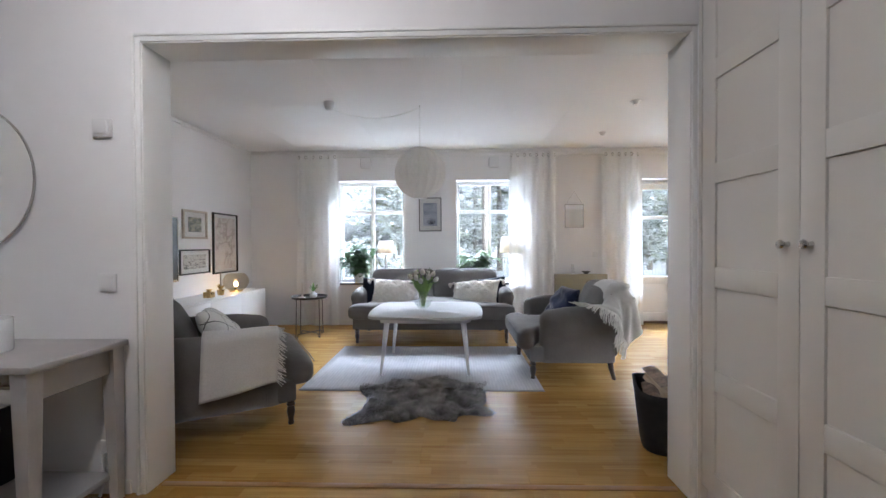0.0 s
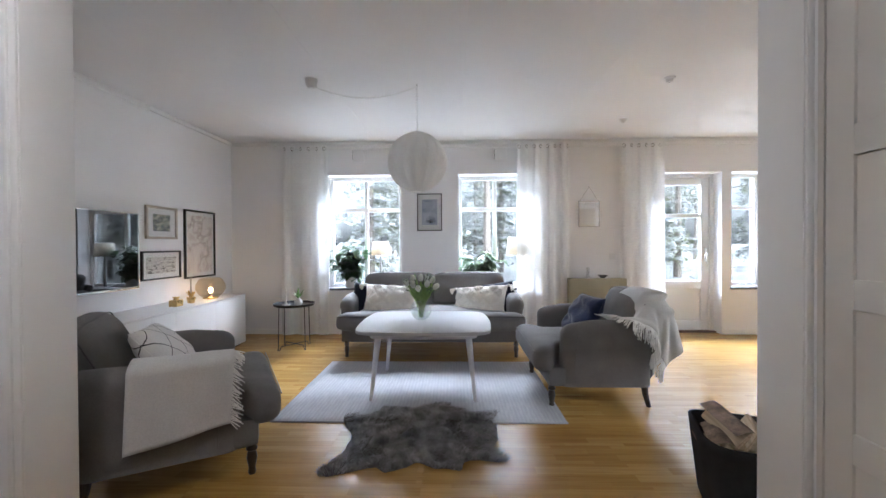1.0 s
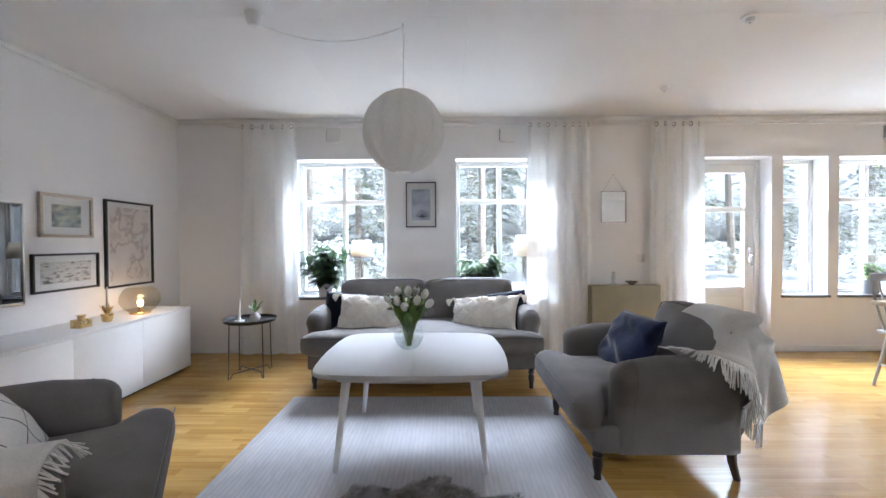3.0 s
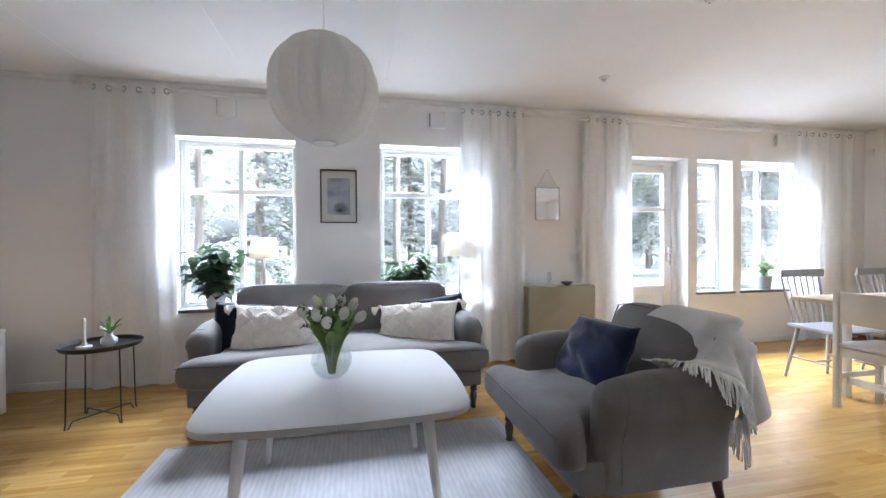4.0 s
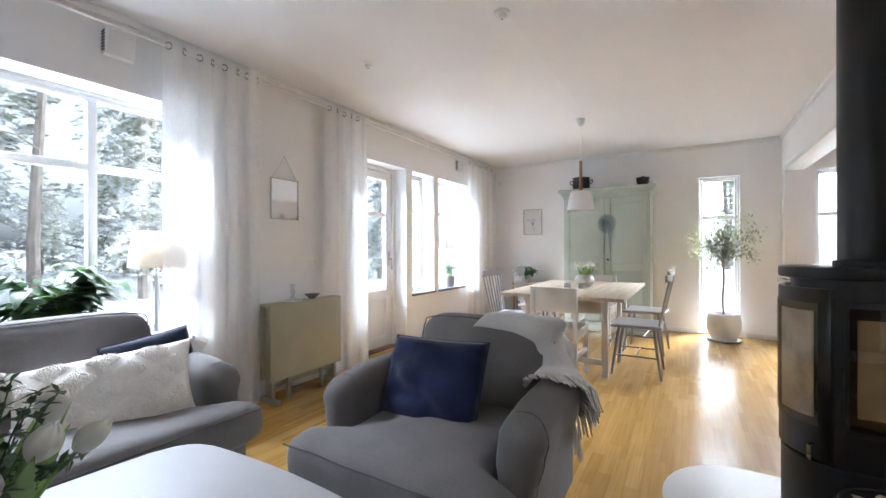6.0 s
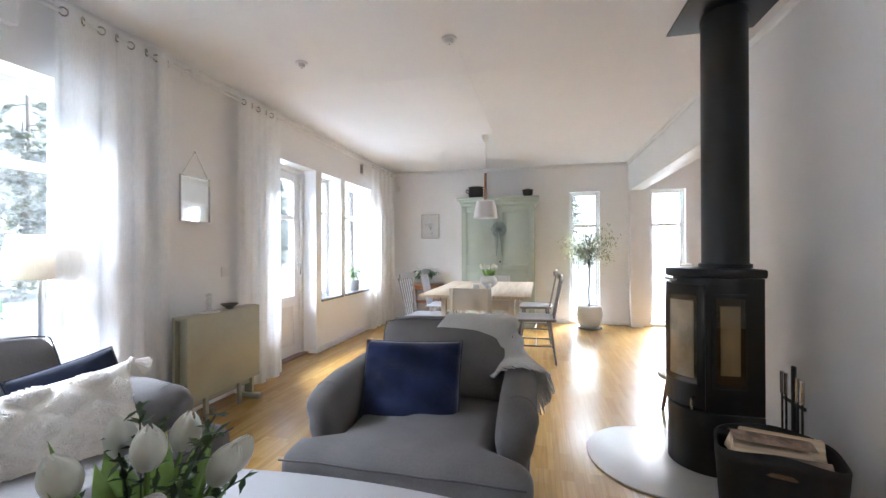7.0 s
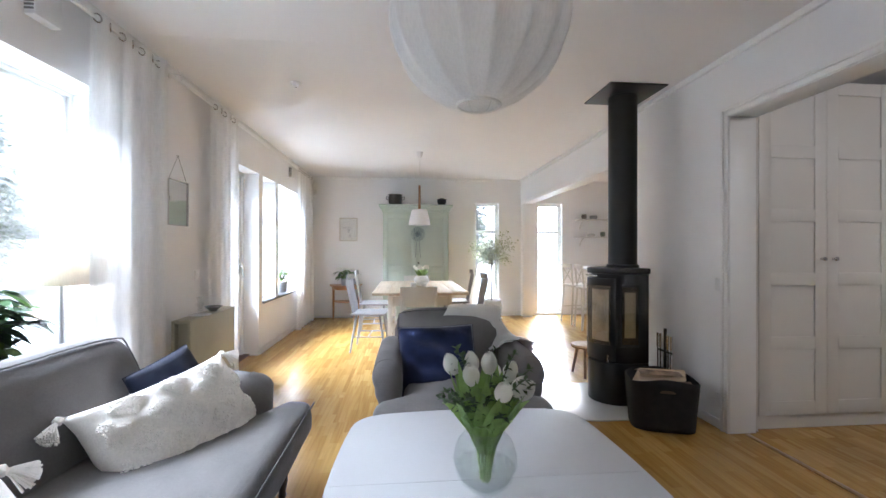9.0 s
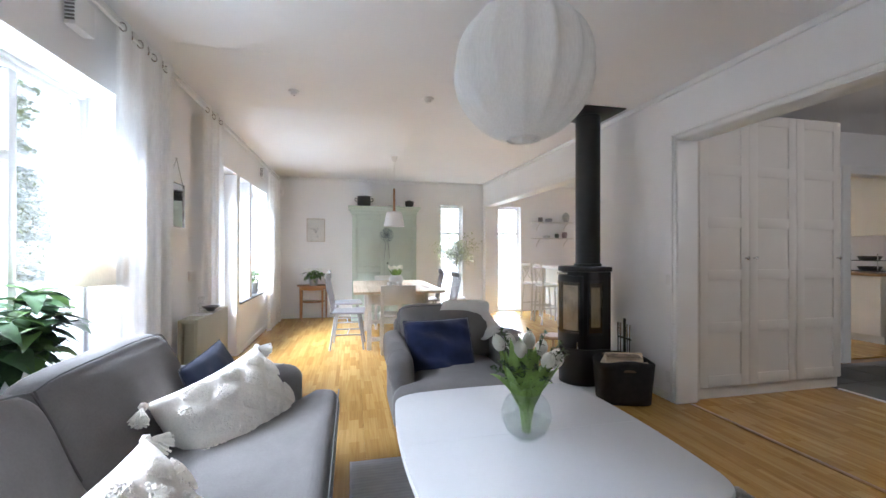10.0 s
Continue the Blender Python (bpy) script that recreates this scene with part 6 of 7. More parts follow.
part("ceiling_plate", B(-0.23, 0.23, -0.245, 0.225, 2.488 - 1.067, 2.499 - 1.067, bevel=0.002), STOVE, pipe)
hearth = []
for i in range(21):
    a = math.pi * i / 20
    hearth.append((0.40 * math.cos(a), 0.30 + 0.36 * math.sin(a)))
single("hearth_plate", prism([(-0.40, -0.33), (0.40, -0.33)] + hearth, 0.0005, 0.009, bevel=0.002), M("pale_steel_hearth", (0.66, 0.65, 0.63), 0.34, 0.15, var=0.05, scale=4, fine=120), "pale steel hearth plate with a round front under the stove", "hearth plate", at=pose(SX, SY, 0))

FELT = M("dark_felt", (0.022, 0.021, 0.020), 0.95, var=0.25, scale=20, fine=260, relief=0.5, dist=0.002)
BASKET = pose(1.378, 2.512, 0, 0, 0, -19)
bk = thing("log_basket", BASKET, "dark felt log basket full of split birch logs", "log basket")


def basket(u, v, inset=0.0):
    a = 2 * math.pi * u
    c, s = math.cos(a), math.sin(a)
    e = 4.0
    n = (abs(c) ** e + abs(s) ** e) ** (-1 / e)
    hx, hy = (0.130 + 0.038 * v - inset), (0.19 + 0.022 * v - inset)
    return Vector((c * n * hx, s * n * hy, 0.004 + v * (0.315 + 0.035 * abs(c) ** 4)))


solid(part("side", sheet(lambda u, v: basket(u, v), 48, 8, wrap=True), FELT, bk, smooth="all"), 0.008, 1.0)
part("bottom", prism([tuple(basket(k / 32, 0.0)[:2]) for k in range(32)], 0.001, 0.008), FELT, bk)
part("rim", tube([basket(k / 48, 1.0) for k in range(48)], 0.006, 6, True), FELT, bk)
for s in (-1, 1):
    # solid brown pad, its colour standing in for the shadowed grip slot
    part("handle_slot", soft(0.006, 0.055, 0.017, 0.006, 4, lambda p, s=s: (p.x + s * 0.163, p.y, p.z + 0.285 - 0.25 * p.y * p.y)), M("slot_shadow_leather", (0.12, 0.075, 0.045), 0.7), bk, "leather-brown pad coloured for the shadow in the grip opening")
LOGWOOD = wood("split_birch", (0.80, 0.68, 0.50), (0.68, 0.53, 0.35), 0.8, axis=0)
BIRCH = M("birch_bark", (0.30, 0.22, 0.16), 0.8, var=0.5, scale=18, fine=90, relief=0.5, dist=0.003)
rnd = random.Random(17)
for k, (x, y, z, a) in enumerate(((-0.02, -0.09, 0.30, 80), (0.02, 0.03, 0.31, 95), (-0.03, 0.12, 0.30, 88), (0.03, -0.02, 0.355, 100), (-0.02, 0.08, 0.36, 76), (0.0, -0.10, 0.24, 90), (0.0, 0.06, 0.24, 90))):
    lg = thing("log", BASKET @ pose(y * 0.72, x, z - 0.022, rnd.uniform(-8, 8), rnd.uniform(-6, 6), a + rnd.uniform(-8, 8)), "split pale birch log in the basket", "log", "birch logs")
    hw, hh, ln = rnd.uniform(0.05, 0.065), rnd.uniform(0.032, 0.045), 0.145
    bm = bmesh.new()
    tri = [(-hw, -hh), (hw, -hh * 0.9), (hw * 0.2, hh)]
    va, vb = [bm.verts.new((-ln, y0 + rnd.uniform(-0.004, 0.004), z0)) for y0, z0 in tri], [bm.verts.new((ln, y0 + rnd.uniform(-0.008, 0.008), z0)) for y0, z0 in tri]
    bm.faces.new(va), bm.faces.new(vb)
    for i in range(3):
        bm.faces.new((va[i], va[(i + 1) % 3], vb[(i + 1) % 3], vb[i]))
    bmesh.ops.bevel(bm, geom=list(bm.edges), offset=0.006, segments=2, affect="EDGES")
    part("heartwood", bm, LOGWOOD, lg)
    if k % 3 == 0:
        part("bark", sheet(lambda u, v: Vector((-ln * 1.01 + 2.02 * ln * u, -hw * 0.2 + hw * 1.5 * (v - 0.1) + 0.004 * noise.noise(Vector((u * 9, v * 4, k))), hh * 1.03 - abs(v - 0.35) * hh * 1.1 + 0.006)), 8, 4), BIRCH, lg, smooth="all")
tl = thing("fire_tools", pose(1.60, 2.33, 0), "black fireside tool stand with steel handles", "fire tools")
part("base", lathe([(0, 0), (0.075, 0), (0.075, 0.012), (0, 0.014)], 24), STOVE, tl)
part("post", B(-0.012, 0.012, -0.006, 0.006, 0.012, 0.62, bevel=0.002), STOVE, tl)
part("crossbar", B(-0.085, 0.085, -0.005, 0.005, 0.44, 0.455, bevel=0.002), STOVE, tl)
for x in (-0.078, -0.045, 0.045, 0.078):
    tool = part("tool_rod", tube([(x, 0.008, 0.06), (x, 0.008, 0.50)], 0.005, 6), STOVE, tl)
    part("handle", tube([(x, 0.008, 0.47), (x, 0.008, 0.575)], 0.009, 8), CHROME, tool)
    part("head", B(x - 0.02, x + 0.02, 0.002, 0.014, 0.04, 0.10, bevel=0.003), STOVE, tool)
for name, z, hgt in (("light_switch", 0.975, 0.042), ("power_outlet", 0.19, 0.045)):
    o = thing(name, pose(1.275, YS, z), "white wall plate beside the opening", "switch", "switches")
    part("plate", B(-0.042, 0.042, 0, 0.011, -hgt, hgt, bevel=0.003), WHITE_LACQ, o)
    part("rocker", B(-0.026, 0.026, 0.010, 0.015, -0.028, 0.028, bevel=0.002), WHITE_LACQ, o)
stl = thing("footstool", pose(2.51, 2.535, 0), "small pale wooden milking stool by the stove", "stool")
part("seat", lathe([(0, 0.27), (0.13, 0.27), (0.14, 0.285), (0.13, 0.30), (0, 0.302)], 28), wood("pale_stool_wood", (0.55, 0.38, 0.22), (0.45, 0.29, 0.15), 0.5), stl)
for k in range(3):
    a = 2 * math.pi * k / 3 + 0.6
    part("leg", tube([(0.14 * math.cos(a), 0.14 * math.sin(a), 0), (0.085 * math.cos(a), 0.085 * math.sin(a), 0.275)], 0.013, 8, r1=0.017), wood("stool_leg_wood", (0.55, 0.38, 0.22), (0.45, 0.29, 0.15), 0.5, axis=2), stl)

# ---- dining corner ----
PINE = wood("pale_pine_top", (0.66, 0.57, 0.44), (0.58, 0.49, 0.36), 0.5, axis=0, random_tint=0.08)
WHITEPAINT = M("white_painted_wood", (0.66, 0.65, 0.62), 0.45, var=0.04, scale=6, fine=120, relief=0.1)
GREYPAINT = M("light_grey_paint", (0.30, 0.30, 0.31), 0.42, var=0.06, scale=6, fine=120, relief=0.1)
dt = thing("dining_table", pose(4.10, 4.10, 0), "large dining table with a pale pine top and white legs", "dining table")
for k in range(6):
    y0 = -0.54 + 0.18 * k
    part("plank", B(-0.87, 0.87, y0 + 0.0008, y0 + 0.1792, 0.70, 0.73, bevel=0.002), PINE, dt)
for sx in (-0.60, 0.60):
    for sy in (-0.35, 0.35):
        part("leg", B(sx - 0.026, sx + 0.026, sy - 0.026, sy + 0.026, 0, 0.699, bevel=0.004), WHITEPAINT, dt)
    part("rail", B(sx - 0.013, sx + 0.013, -0.322, 0.322, 0.55, 0.66, bevel=0.003), WHITEPAINT, dt)
    part("low_rail", B(sx - 0.013, sx + 0.013, -0.322, 0.322, 0.10, 0.15, bevel=0.003), WHITEPAINT, dt)
for sy in (-0.35, 0.35):
    part("apron", B(-0.572, 0.572, sy - 0.012, sy + 0.012, 0.60, 0.699, bevel=0.003), WHITEPAINT, dt)
    part("gate_leg", B(-0.034 + 0.02, 0.034 + 0.02, sy - 0.05, sy - 0.015, 0, 0.60, bevel=0.004), WHITEPAINT, dt)
    part("gate_rail", B(-0.56, 0.56, sy - 0.045, sy - 0.02, 0.30, 0.34, bevel=0.003), WHITEPAINT, dt)


def spindle_chair():
    t = thing("dining_chair", pose(0, 0, 0), "light grey painted spindle-back dining chair", "chair", "grey spindle chairs round the table")
    part("seat", soft(0.215, 0.205, 0.016, 0.012, 10, lambda p: (p.x * (1 - 0.12 * (p.y / 0.205)), p.y, 0.445 + p.z - 0.008 * (1 - (p.x / 0.215) ** 2) * (1 if p.z > 0 else 0))), GREYPAINT, t)
    for sx in (-1, 1):
        for sy in (-1, 1):
            part("leg", tube([(sx * 0.21, sy * 0.20, 0), (sx * 0.15, sy * 0.14, 0.435)], 0.011, 10, r1=0.016), GREYPAINT, t)
        part("stretcher", tube([(sx * 0.185, -0.175, 0.18), (sx * 0.185, 0.175, 0.18)], 0.008, 8), GREYPAINT, t)
    part("stretcher", tube([(-0.185, 0, 0.18), (0.185, 0, 0.18)], 0.008, 8), GREYPAINT, t)
    for k in range(7):
        x = -0.165 + 0.055 * k
        part("spindle", tube([(x * 0.92, 0.18, 0.45), (x * 1.08, 0.225, 0.68), (x * 1.15, 0.262, 0.86)], 0.0085 if k in (0, 6) else 0.0065, 8), GREYPAINT, t)
    part("top_rail", soft(0.215, 0.011, 0.034, 0.010, 8, lambda p: (p.x, p.y + 0.268 + 0.03 * (p.x / 0.215) ** 2 * -1, 0.875 + p.z)), GREYPAINT, t)
    return t


sc = spindle_chair()
sc.matrix_basis = pose(3.83, 3.52, 0, 0, 0, 180)
for x, y, r in ((4.76, 3.53, 176), (3.74, 4.70, -4), (4.62, 4.72, 3)):
    copy_thing(sc, pose(x, y, 0, 0, 0, r))


def plain_chair():
    t = thing("dining_chair", pose(0, 0, 0), "white painted chair with a solid back board", "chair", "white chairs at the table ends")
    part("seat", B(-0.205, 0.205, -0.20, 0.20, 0.425, 0.445, bevel=0.005), WHITEPAINT, t)
    for sx in (-1, 1):
        part("leg", B(sx * 0.185 - 0.018, sx * 0.185 + 0.018, -0.20, -0.164, 0, 0.424, bevel=0.003), WHITEPAINT, t)
        part("back_post", B(sx * 0.187 - 0.018, sx * 0.187 + 0.018, 0.17, 0.206, 0, 0.80, bevel=0.003), WHITEPAINT, t)
        part("side_rail", B(sx * 0.187 - 0.010, sx * 0.187 + 0.010, -0.163, 0.169, 0.36, 0.424, bevel=0.002), WHITEPAINT, t)
        part("side_stretcher", B(sx * 0.187 - 0.010, sx * 0.187 + 0.010, -0.163, 0.169, 0.20, 0.235, bevel=0.002), WHITEPAINT, t)
    part("back_board", B(-0.168, 0.168, 0.178, 0.198, 0.585, 0.80, bevel=0.004), WHITEPAINT, t)
    part("back_rail", B(-0.168, 0.168, 0.180, 0.196, 0.36, 0.42, bevel=0.003), WHITEPAINT, t)
    part("front_rail", B(-0.166, 0.166, -0.195, -0.172, 0.36, 0.424, bevel=0.003), WHITEPAINT, t)
    return t


pc = plain_chair()
pc.matrix_basis = pose(3.40, 4.12, 0, 0, 0, 88)
copy_thing(pc, pose(4.94, 4.10, 0, 0, 0, -92))

va = thing("tulip_vase", pose(4.12, 4.06, 0.731), "round white vase of white tulips on the dining table", "vase of flowers")
part("vase", lathe([(0, 0), (0.055, 0), (0.095, 0.045), (0.10, 0.085), (0.075, 0.125), (0.06, 0.135), (0.055, 0.13), (0, 0.11)], 30), WHITEPOT, va, smooth="all")
rnd = random.Random(41)
for k in range(26):
    a, e = rnd.uniform(0, 2 * math.pi), rnd.uniform(0.2, 1)
    d = Vector((math.cos(a) * e * 0.8, math.sin(a) * e * 0.8, 1.0))
    part("leaf", leaf_mesh(bmesh.new(), (math.cos(a) * 0.03, math.sin(a) * 0.03, 0.11), d, rnd.uniform(0.13, 0.19), 0.034, up=Vector((math.cos(a), math.sin(a), 0.2)), droop=0.25), TLEAF, va, smooth="all")
for k in range(13):
    a, e = 2.4 * k, 0.03 + 0.075 * (k / 13) ** 0.5
    m = pose(math.cos(a) * e, math.sin(a) * e, 0.20 + 0.03 * rnd.random())
    part("flower", lathe([(0, 0), (0.012, 0.006), (0.016, 0.022), (0.011, 0.042), (0, 0.046)], 10, at=m), PETAL, va, smooth="all")
for x, y in ((3.86, 4.17), (3.90, 4.04)):
    c = thing("tealight_holder", pose(x, y, 0.731), "frosted white tealight glass on the dining table", "candle holder", "tealight glasses")
    part("glass", lathe([(0, 0), (0.034, 0), (0.038, 0.06), (0.035, 0.06), (0.031, 0.006), (0, 0.006)], 20), M("frosted_white", (0.72, 0.72, 0.72), 0.3), c, smooth="all")

# pendant over the dining table
pd = thing("pendant_lamp", pose(4.10, 4.09, 0), "white enamel pendant lamp with a wooden stem", "pendant lamp")
part("shade", lathe([(0.142, 1.535), (0.138, 1.57), (0.112, 1.70), (0.10, 1.735), (0.03, 1.745), (0.03, 1.738), (0.096, 1.728), (0.108, 1.698), (0.134, 1.568)], 40), WHITE_LACQ, pd, smooth="all")
part("stem", tube([(0, 0, 1.735), (0, 0, 1.80), (0.0, 0, 2.06)], 0.02, 14, r1=0.014), wood("teak_stem", (0.36, 0.18, 0.08), (0.26, 0.12, 0.05), 0.4, axis=2), pd)
part("bulb", lathe([(0, 1.56), (0.028, 1.585), (0.024, 1.63), (0.013, 1.66), (0, 1.70)], 14), M("opal_glass", (0.8, 0.8, 0.78), 0.3), pd)
part("cable", tube([(0, 0, 2.05), (0.004, 0, 2.25), (0, 0, 2.43)], 0.003, 6), WIRE, pd)
part("ceiling_cup", lathe([(0, 2.42), (0.02, 2.425), (0.035, 2.45), (0.045, 2.499), (0, 2.499)], 22), WHITE_LACQ, pd)
part("ceiling_rail", B(-0.02, 0.16, -0.008, 0.008, 2.487, 2.499, bevel=0.003), WHITE_LACQ, pd)

# green cupboard
MINT = M("pale_green_paint", (0.50, 0.57, 0.50), 0.5, var=0.05, scale=3, fine=110, relief=0.12)
hu = thing("cupboard", pose(5.80, 4.10, 0), "tall pale green painted country cupboard with panelled doors", "cupboard")
part("body", B(-0.235, 0.265, -0.55, 0.55, 0.10, 1.88), MINT, hu, smooth=False)
part("plinth", B(-0.25, 0.265, -0.57, 0.57, 0.0, 0.12, bevel=0.01), MINT, hu)
for k, (o, z0, z1) in enumerate(((0.015, 1.84, 1.89), (0.04, 1.885, 1.93), (0.07, 1.925, 1.965))):
    part("cornice", B(-0.235 - o, 0.265, -0.55 - o, 0.55 + o, z0, z1, bevel=0.012), MINT, hu)
for s in (-1, 1):
    bm = bmesh.new()
    y0, y1 = (0.004, 0.535) if s > 0 else (-0.535, -0.004)
    for a, b, c, d in ((y0, y0 + 0.07, 0.15, 1.82), (y1 - 0.07, y1, 0.15, 1.82), (y0 + 0.07, y1 - 0.07, 0.15, 0.26), (y0 + 0.07, y1 - 0.07, 0.84, 0.93), (y0 + 0.07, y1 - 0.07, 1.74, 1.82)):
        box(bm, -0.262, -0.236, a, b, c, d, 0.004)
    d_ = part("door", bm, MINT, hu)
    for c, d in ((0.255, 0.845), (0.925, 1.745)):
        part("panel", B(-0.248, -0.237, y0 + 0.066, y1 - 0.066, c, d, bevel=0.004), MINT, d_)
part("lock", tube([(-0.262, -0.045, 0.985), (-0.28, -0.045, 0.985)], 0.014, 12), M("old_iron", (0.05, 0.05, 0.05), 0.5, 0.7), hu)
IRON = M("cast_iron", (0.035, 0.035, 0.037), 0.55, var=0.2)
po = thing("cooking_pot", pose(5.74, 4.45, 1.966) @ Matrix.Scale(1.3, 4), "old black cast-iron pot on top of the cupboard", "pot", "old iron pots")
part("pot", lathe([(0, 0), (0.07, 0), (0.088, 0.03), (0.09, 0.10), (0.082, 0.13), (0.095, 0.14), (0.09, 0.142), (0.076, 0.12), (0, 0.03)], 28), IRON, po, smooth="all")
for s in (-1, 1):
    part("handle", tube([(0.0, s * 0.088, 0.11), (0, s * 0.12, 0.115), (0, s * 0.12, 0.085), (0, s * 0.09, 0.07)], 0.006, 6), IRON, po)
p2 = thing("cooking_pot", pose(5.74, 3.65, 1.966) @ Matrix.Scale(1.35, 4), "small dark iron pot on top of the cupboard", "pot", "old iron pots")
part("pot", lathe([(0, 0), (0.04, 0), (0.058, 0.05), (0.055, 0.075), (0.064, 0.085), (0.058, 0.085), (0.05, 0.07), (0, 0.02)], 22), IRON, p2, smooth="all")
part("handle", tube([(0, 0.06, 0.08), (0, 0.0, 0.10), (0, -0.06, 0.08)], 0.004, 6), IRON, p2)
ds = thing("dish", pose(5.74, 3.93, 1.966), "shallow green dish on top of the cupboard", "dish")
part("dish", lathe([(0, 0), (0.06, 0), (0.11, 0.025), (0.108, 0.03), (0.055, 0.008), (0, 0.008)], 28), MINT, ds, smooth="all")
GREYBLUE = M("grey_blue_paper", (0.16, 0.20, 0.22), 0.8, var=0.2)
ro = thing("hanging_rosette", pose(5.528, 4.07, 1.47), "grey-blue paper rosette with tassels hanging on the cupboard", "ornament")
for k in range(40):
    a = 2 * math.pi * k / 40
    part("ray", tube([(0, 0.02 * math.cos(a), 0.02 * math.sin(a)), (-0.01, 0.12 * math.cos(a), 0.12 * math.sin(a))], 0.0022, 4, r1=0.0045), GREYBLUE, ro)
part("hub", lathe([(0, -0.006), (0.025, -0.004), (0.02, 0.012), (0, 0.014)], 16, at=pose(0, 0, 0, 0, -90, 0)), GREYBLUE, ro)
for y in (-0.05, 0.04):
    part("cord", tube([(0, y * 0.4, -0.10), (0, y, -0.40)], 0.003, 5), GREYBLUE, ro)

# side table with white-flowered plant
CHERRY = wood("warm_cherry_wood", (0.40, 0.20, 0.085), (0.30, 0.14, 0.05), 0.38, axis=1)
sd = thing("side_table", pose(5.83, 5.32, 0), "half-round cherry-wood side table against the end wall", "side table")
part("top", prism([(0.24 - 0.42 * math.sin(math.pi * k / 16), 0.28 * math.cos(math.pi * k / 16)) for k in range(17)], 0.575, 0.597, bevel=0.004), CHERRY, sd)
part("apron", prism([(0.235 - 0.36 * math.sin(math.pi * k / 16), 0.245 * math.cos(math.pi * k / 16)) for k in range(17)], 0.52, 0.574), CHERRY, sd)
for x, y in ((0.20, 0.22), (0.20, -0.22), (-0.06, 0.17), (-0.06, -0.17)):
    part("leg", tube([(x - 0.01, y, 0), (x, y, 0.12), (x + 0.012, y, 0.35), (x, y, 0.525)], 0.013, 10, r1=0.02), CHERRY, sd)
part("shelf", prism([(0.20 - 0.27 * math.sin(math.pi * k / 12), 0.20 * math.cos(math.pi * k / 12)) for k in range(13)], 0.30, 0.316, bevel=0.003), CHERRY, sd)
sp = leafy("potted_plant", pose(5.80, 5.30, 0.598), 0.075, 0.12, GREYPOT, 0.19, 0.13, 70, 0.13, 0.07, [DARKLEAF, LEAF], "potted plant with white flowers and dark leaves on the side table", 51, 10, 0.5)
for k in range(16):
    a, e = 2.4 * k, 0.03 + 0.11 * (k / 16) ** 0.5
    bm = leaf_mesh(bmesh.new(), (math.cos(a) * e, math.sin(a) * e, 0.275), (math.cos(a), math.sin(a), 0.3), 0.075, 0.05, droop=0.3)
    part("flower", bm, PETAL, sp, "white flower", smooth="all")

# olive tree
ot = thing("olive_tree", pose(5.78, 2.755, 0), "small olive tree in a round white pot by the tall window", "tree")
part("pot", lathe([(0, 0.02), (0.13, 0.02), (0.172, 0.10), (0.185, 0.20), (0.172, 0.30), (0.155, 0.335), (0.14, 0.335), (0.15, 0.29), (0, 0.28)], 36), WHITEPOT, ot, smooth="all")
part("saucer", lathe([(0, 0), (0.17, 0), (0.18, 0.018), (0.165, 0.02), (0, 0.012)], 30), WHITEPOT, ot)
part("soil", lathe([(0, 0.285), (0.15, 0.283)], 20), M("pot_soil", (0.03, 0.022, 0.016), 0.95), ot)
OBARK = M("olive_bark", (0.16, 0.13, 0.10), 0.85, var=0.3, scale=20, fine=90, relief=0.6)
part("trunk", tube([(0, 0, 0.27), (0.012, 0.01, 0.50), (-0.008, 0.0, 0.72), (0, 0, 0.92), (0.01, -0.01, 1.12)], 0.014, 8, r1=0.006), OBARK, ot)
OLEAF = leaf_mat("olive_leaf", (0.34, 0.37, 0.21), 0.5, 0.3, 0.5)
rnd = random.Random(61)
for k in range(56):
    d = Vector((rnd.gauss(0, 1), rnd.gauss(0, 1), rnd.gauss(0.1, 0.95))).normalized()
    e = rnd.uniform(0.5, 1.0)
    end = Vector((d.x * 0.41 * e, d.y * 0.41 * e, 1.20 + d.z * 0.31 * e))
    p0 = Vector((0, 0, 0.86 + 0.24 * rnd.random()))
    p1 = (p0 + end) / 2 + Vector((0, 0, 0.08))
    pts = [p0 * (1 - u) ** 2 + p1 * 2 * u * (1 - u) + end * u * u for u in [i / 7 for i in range(8)]]
    br = part("branch", tube(pts, 0.0035, 5, r1=0.0015), OBARK, ot)
    bm = bmesh.new()
    for i in range(32):
        q = pts[rnd.randint(3, 7)] + Vector([rnd.gauss(0, 0.06) for _ in range(3)])
        d = Vector((rnd.gauss(0, 1), rnd.gauss(0, 1), rnd.gauss(0.2, 0.8)))
        leaf_mesh(bm, q, d, rnd.uniform(0.04, 0.068), 0.016, droop=0.1, nu=2)
    part("leaves", bm, OLEAF, br, smooth="all")

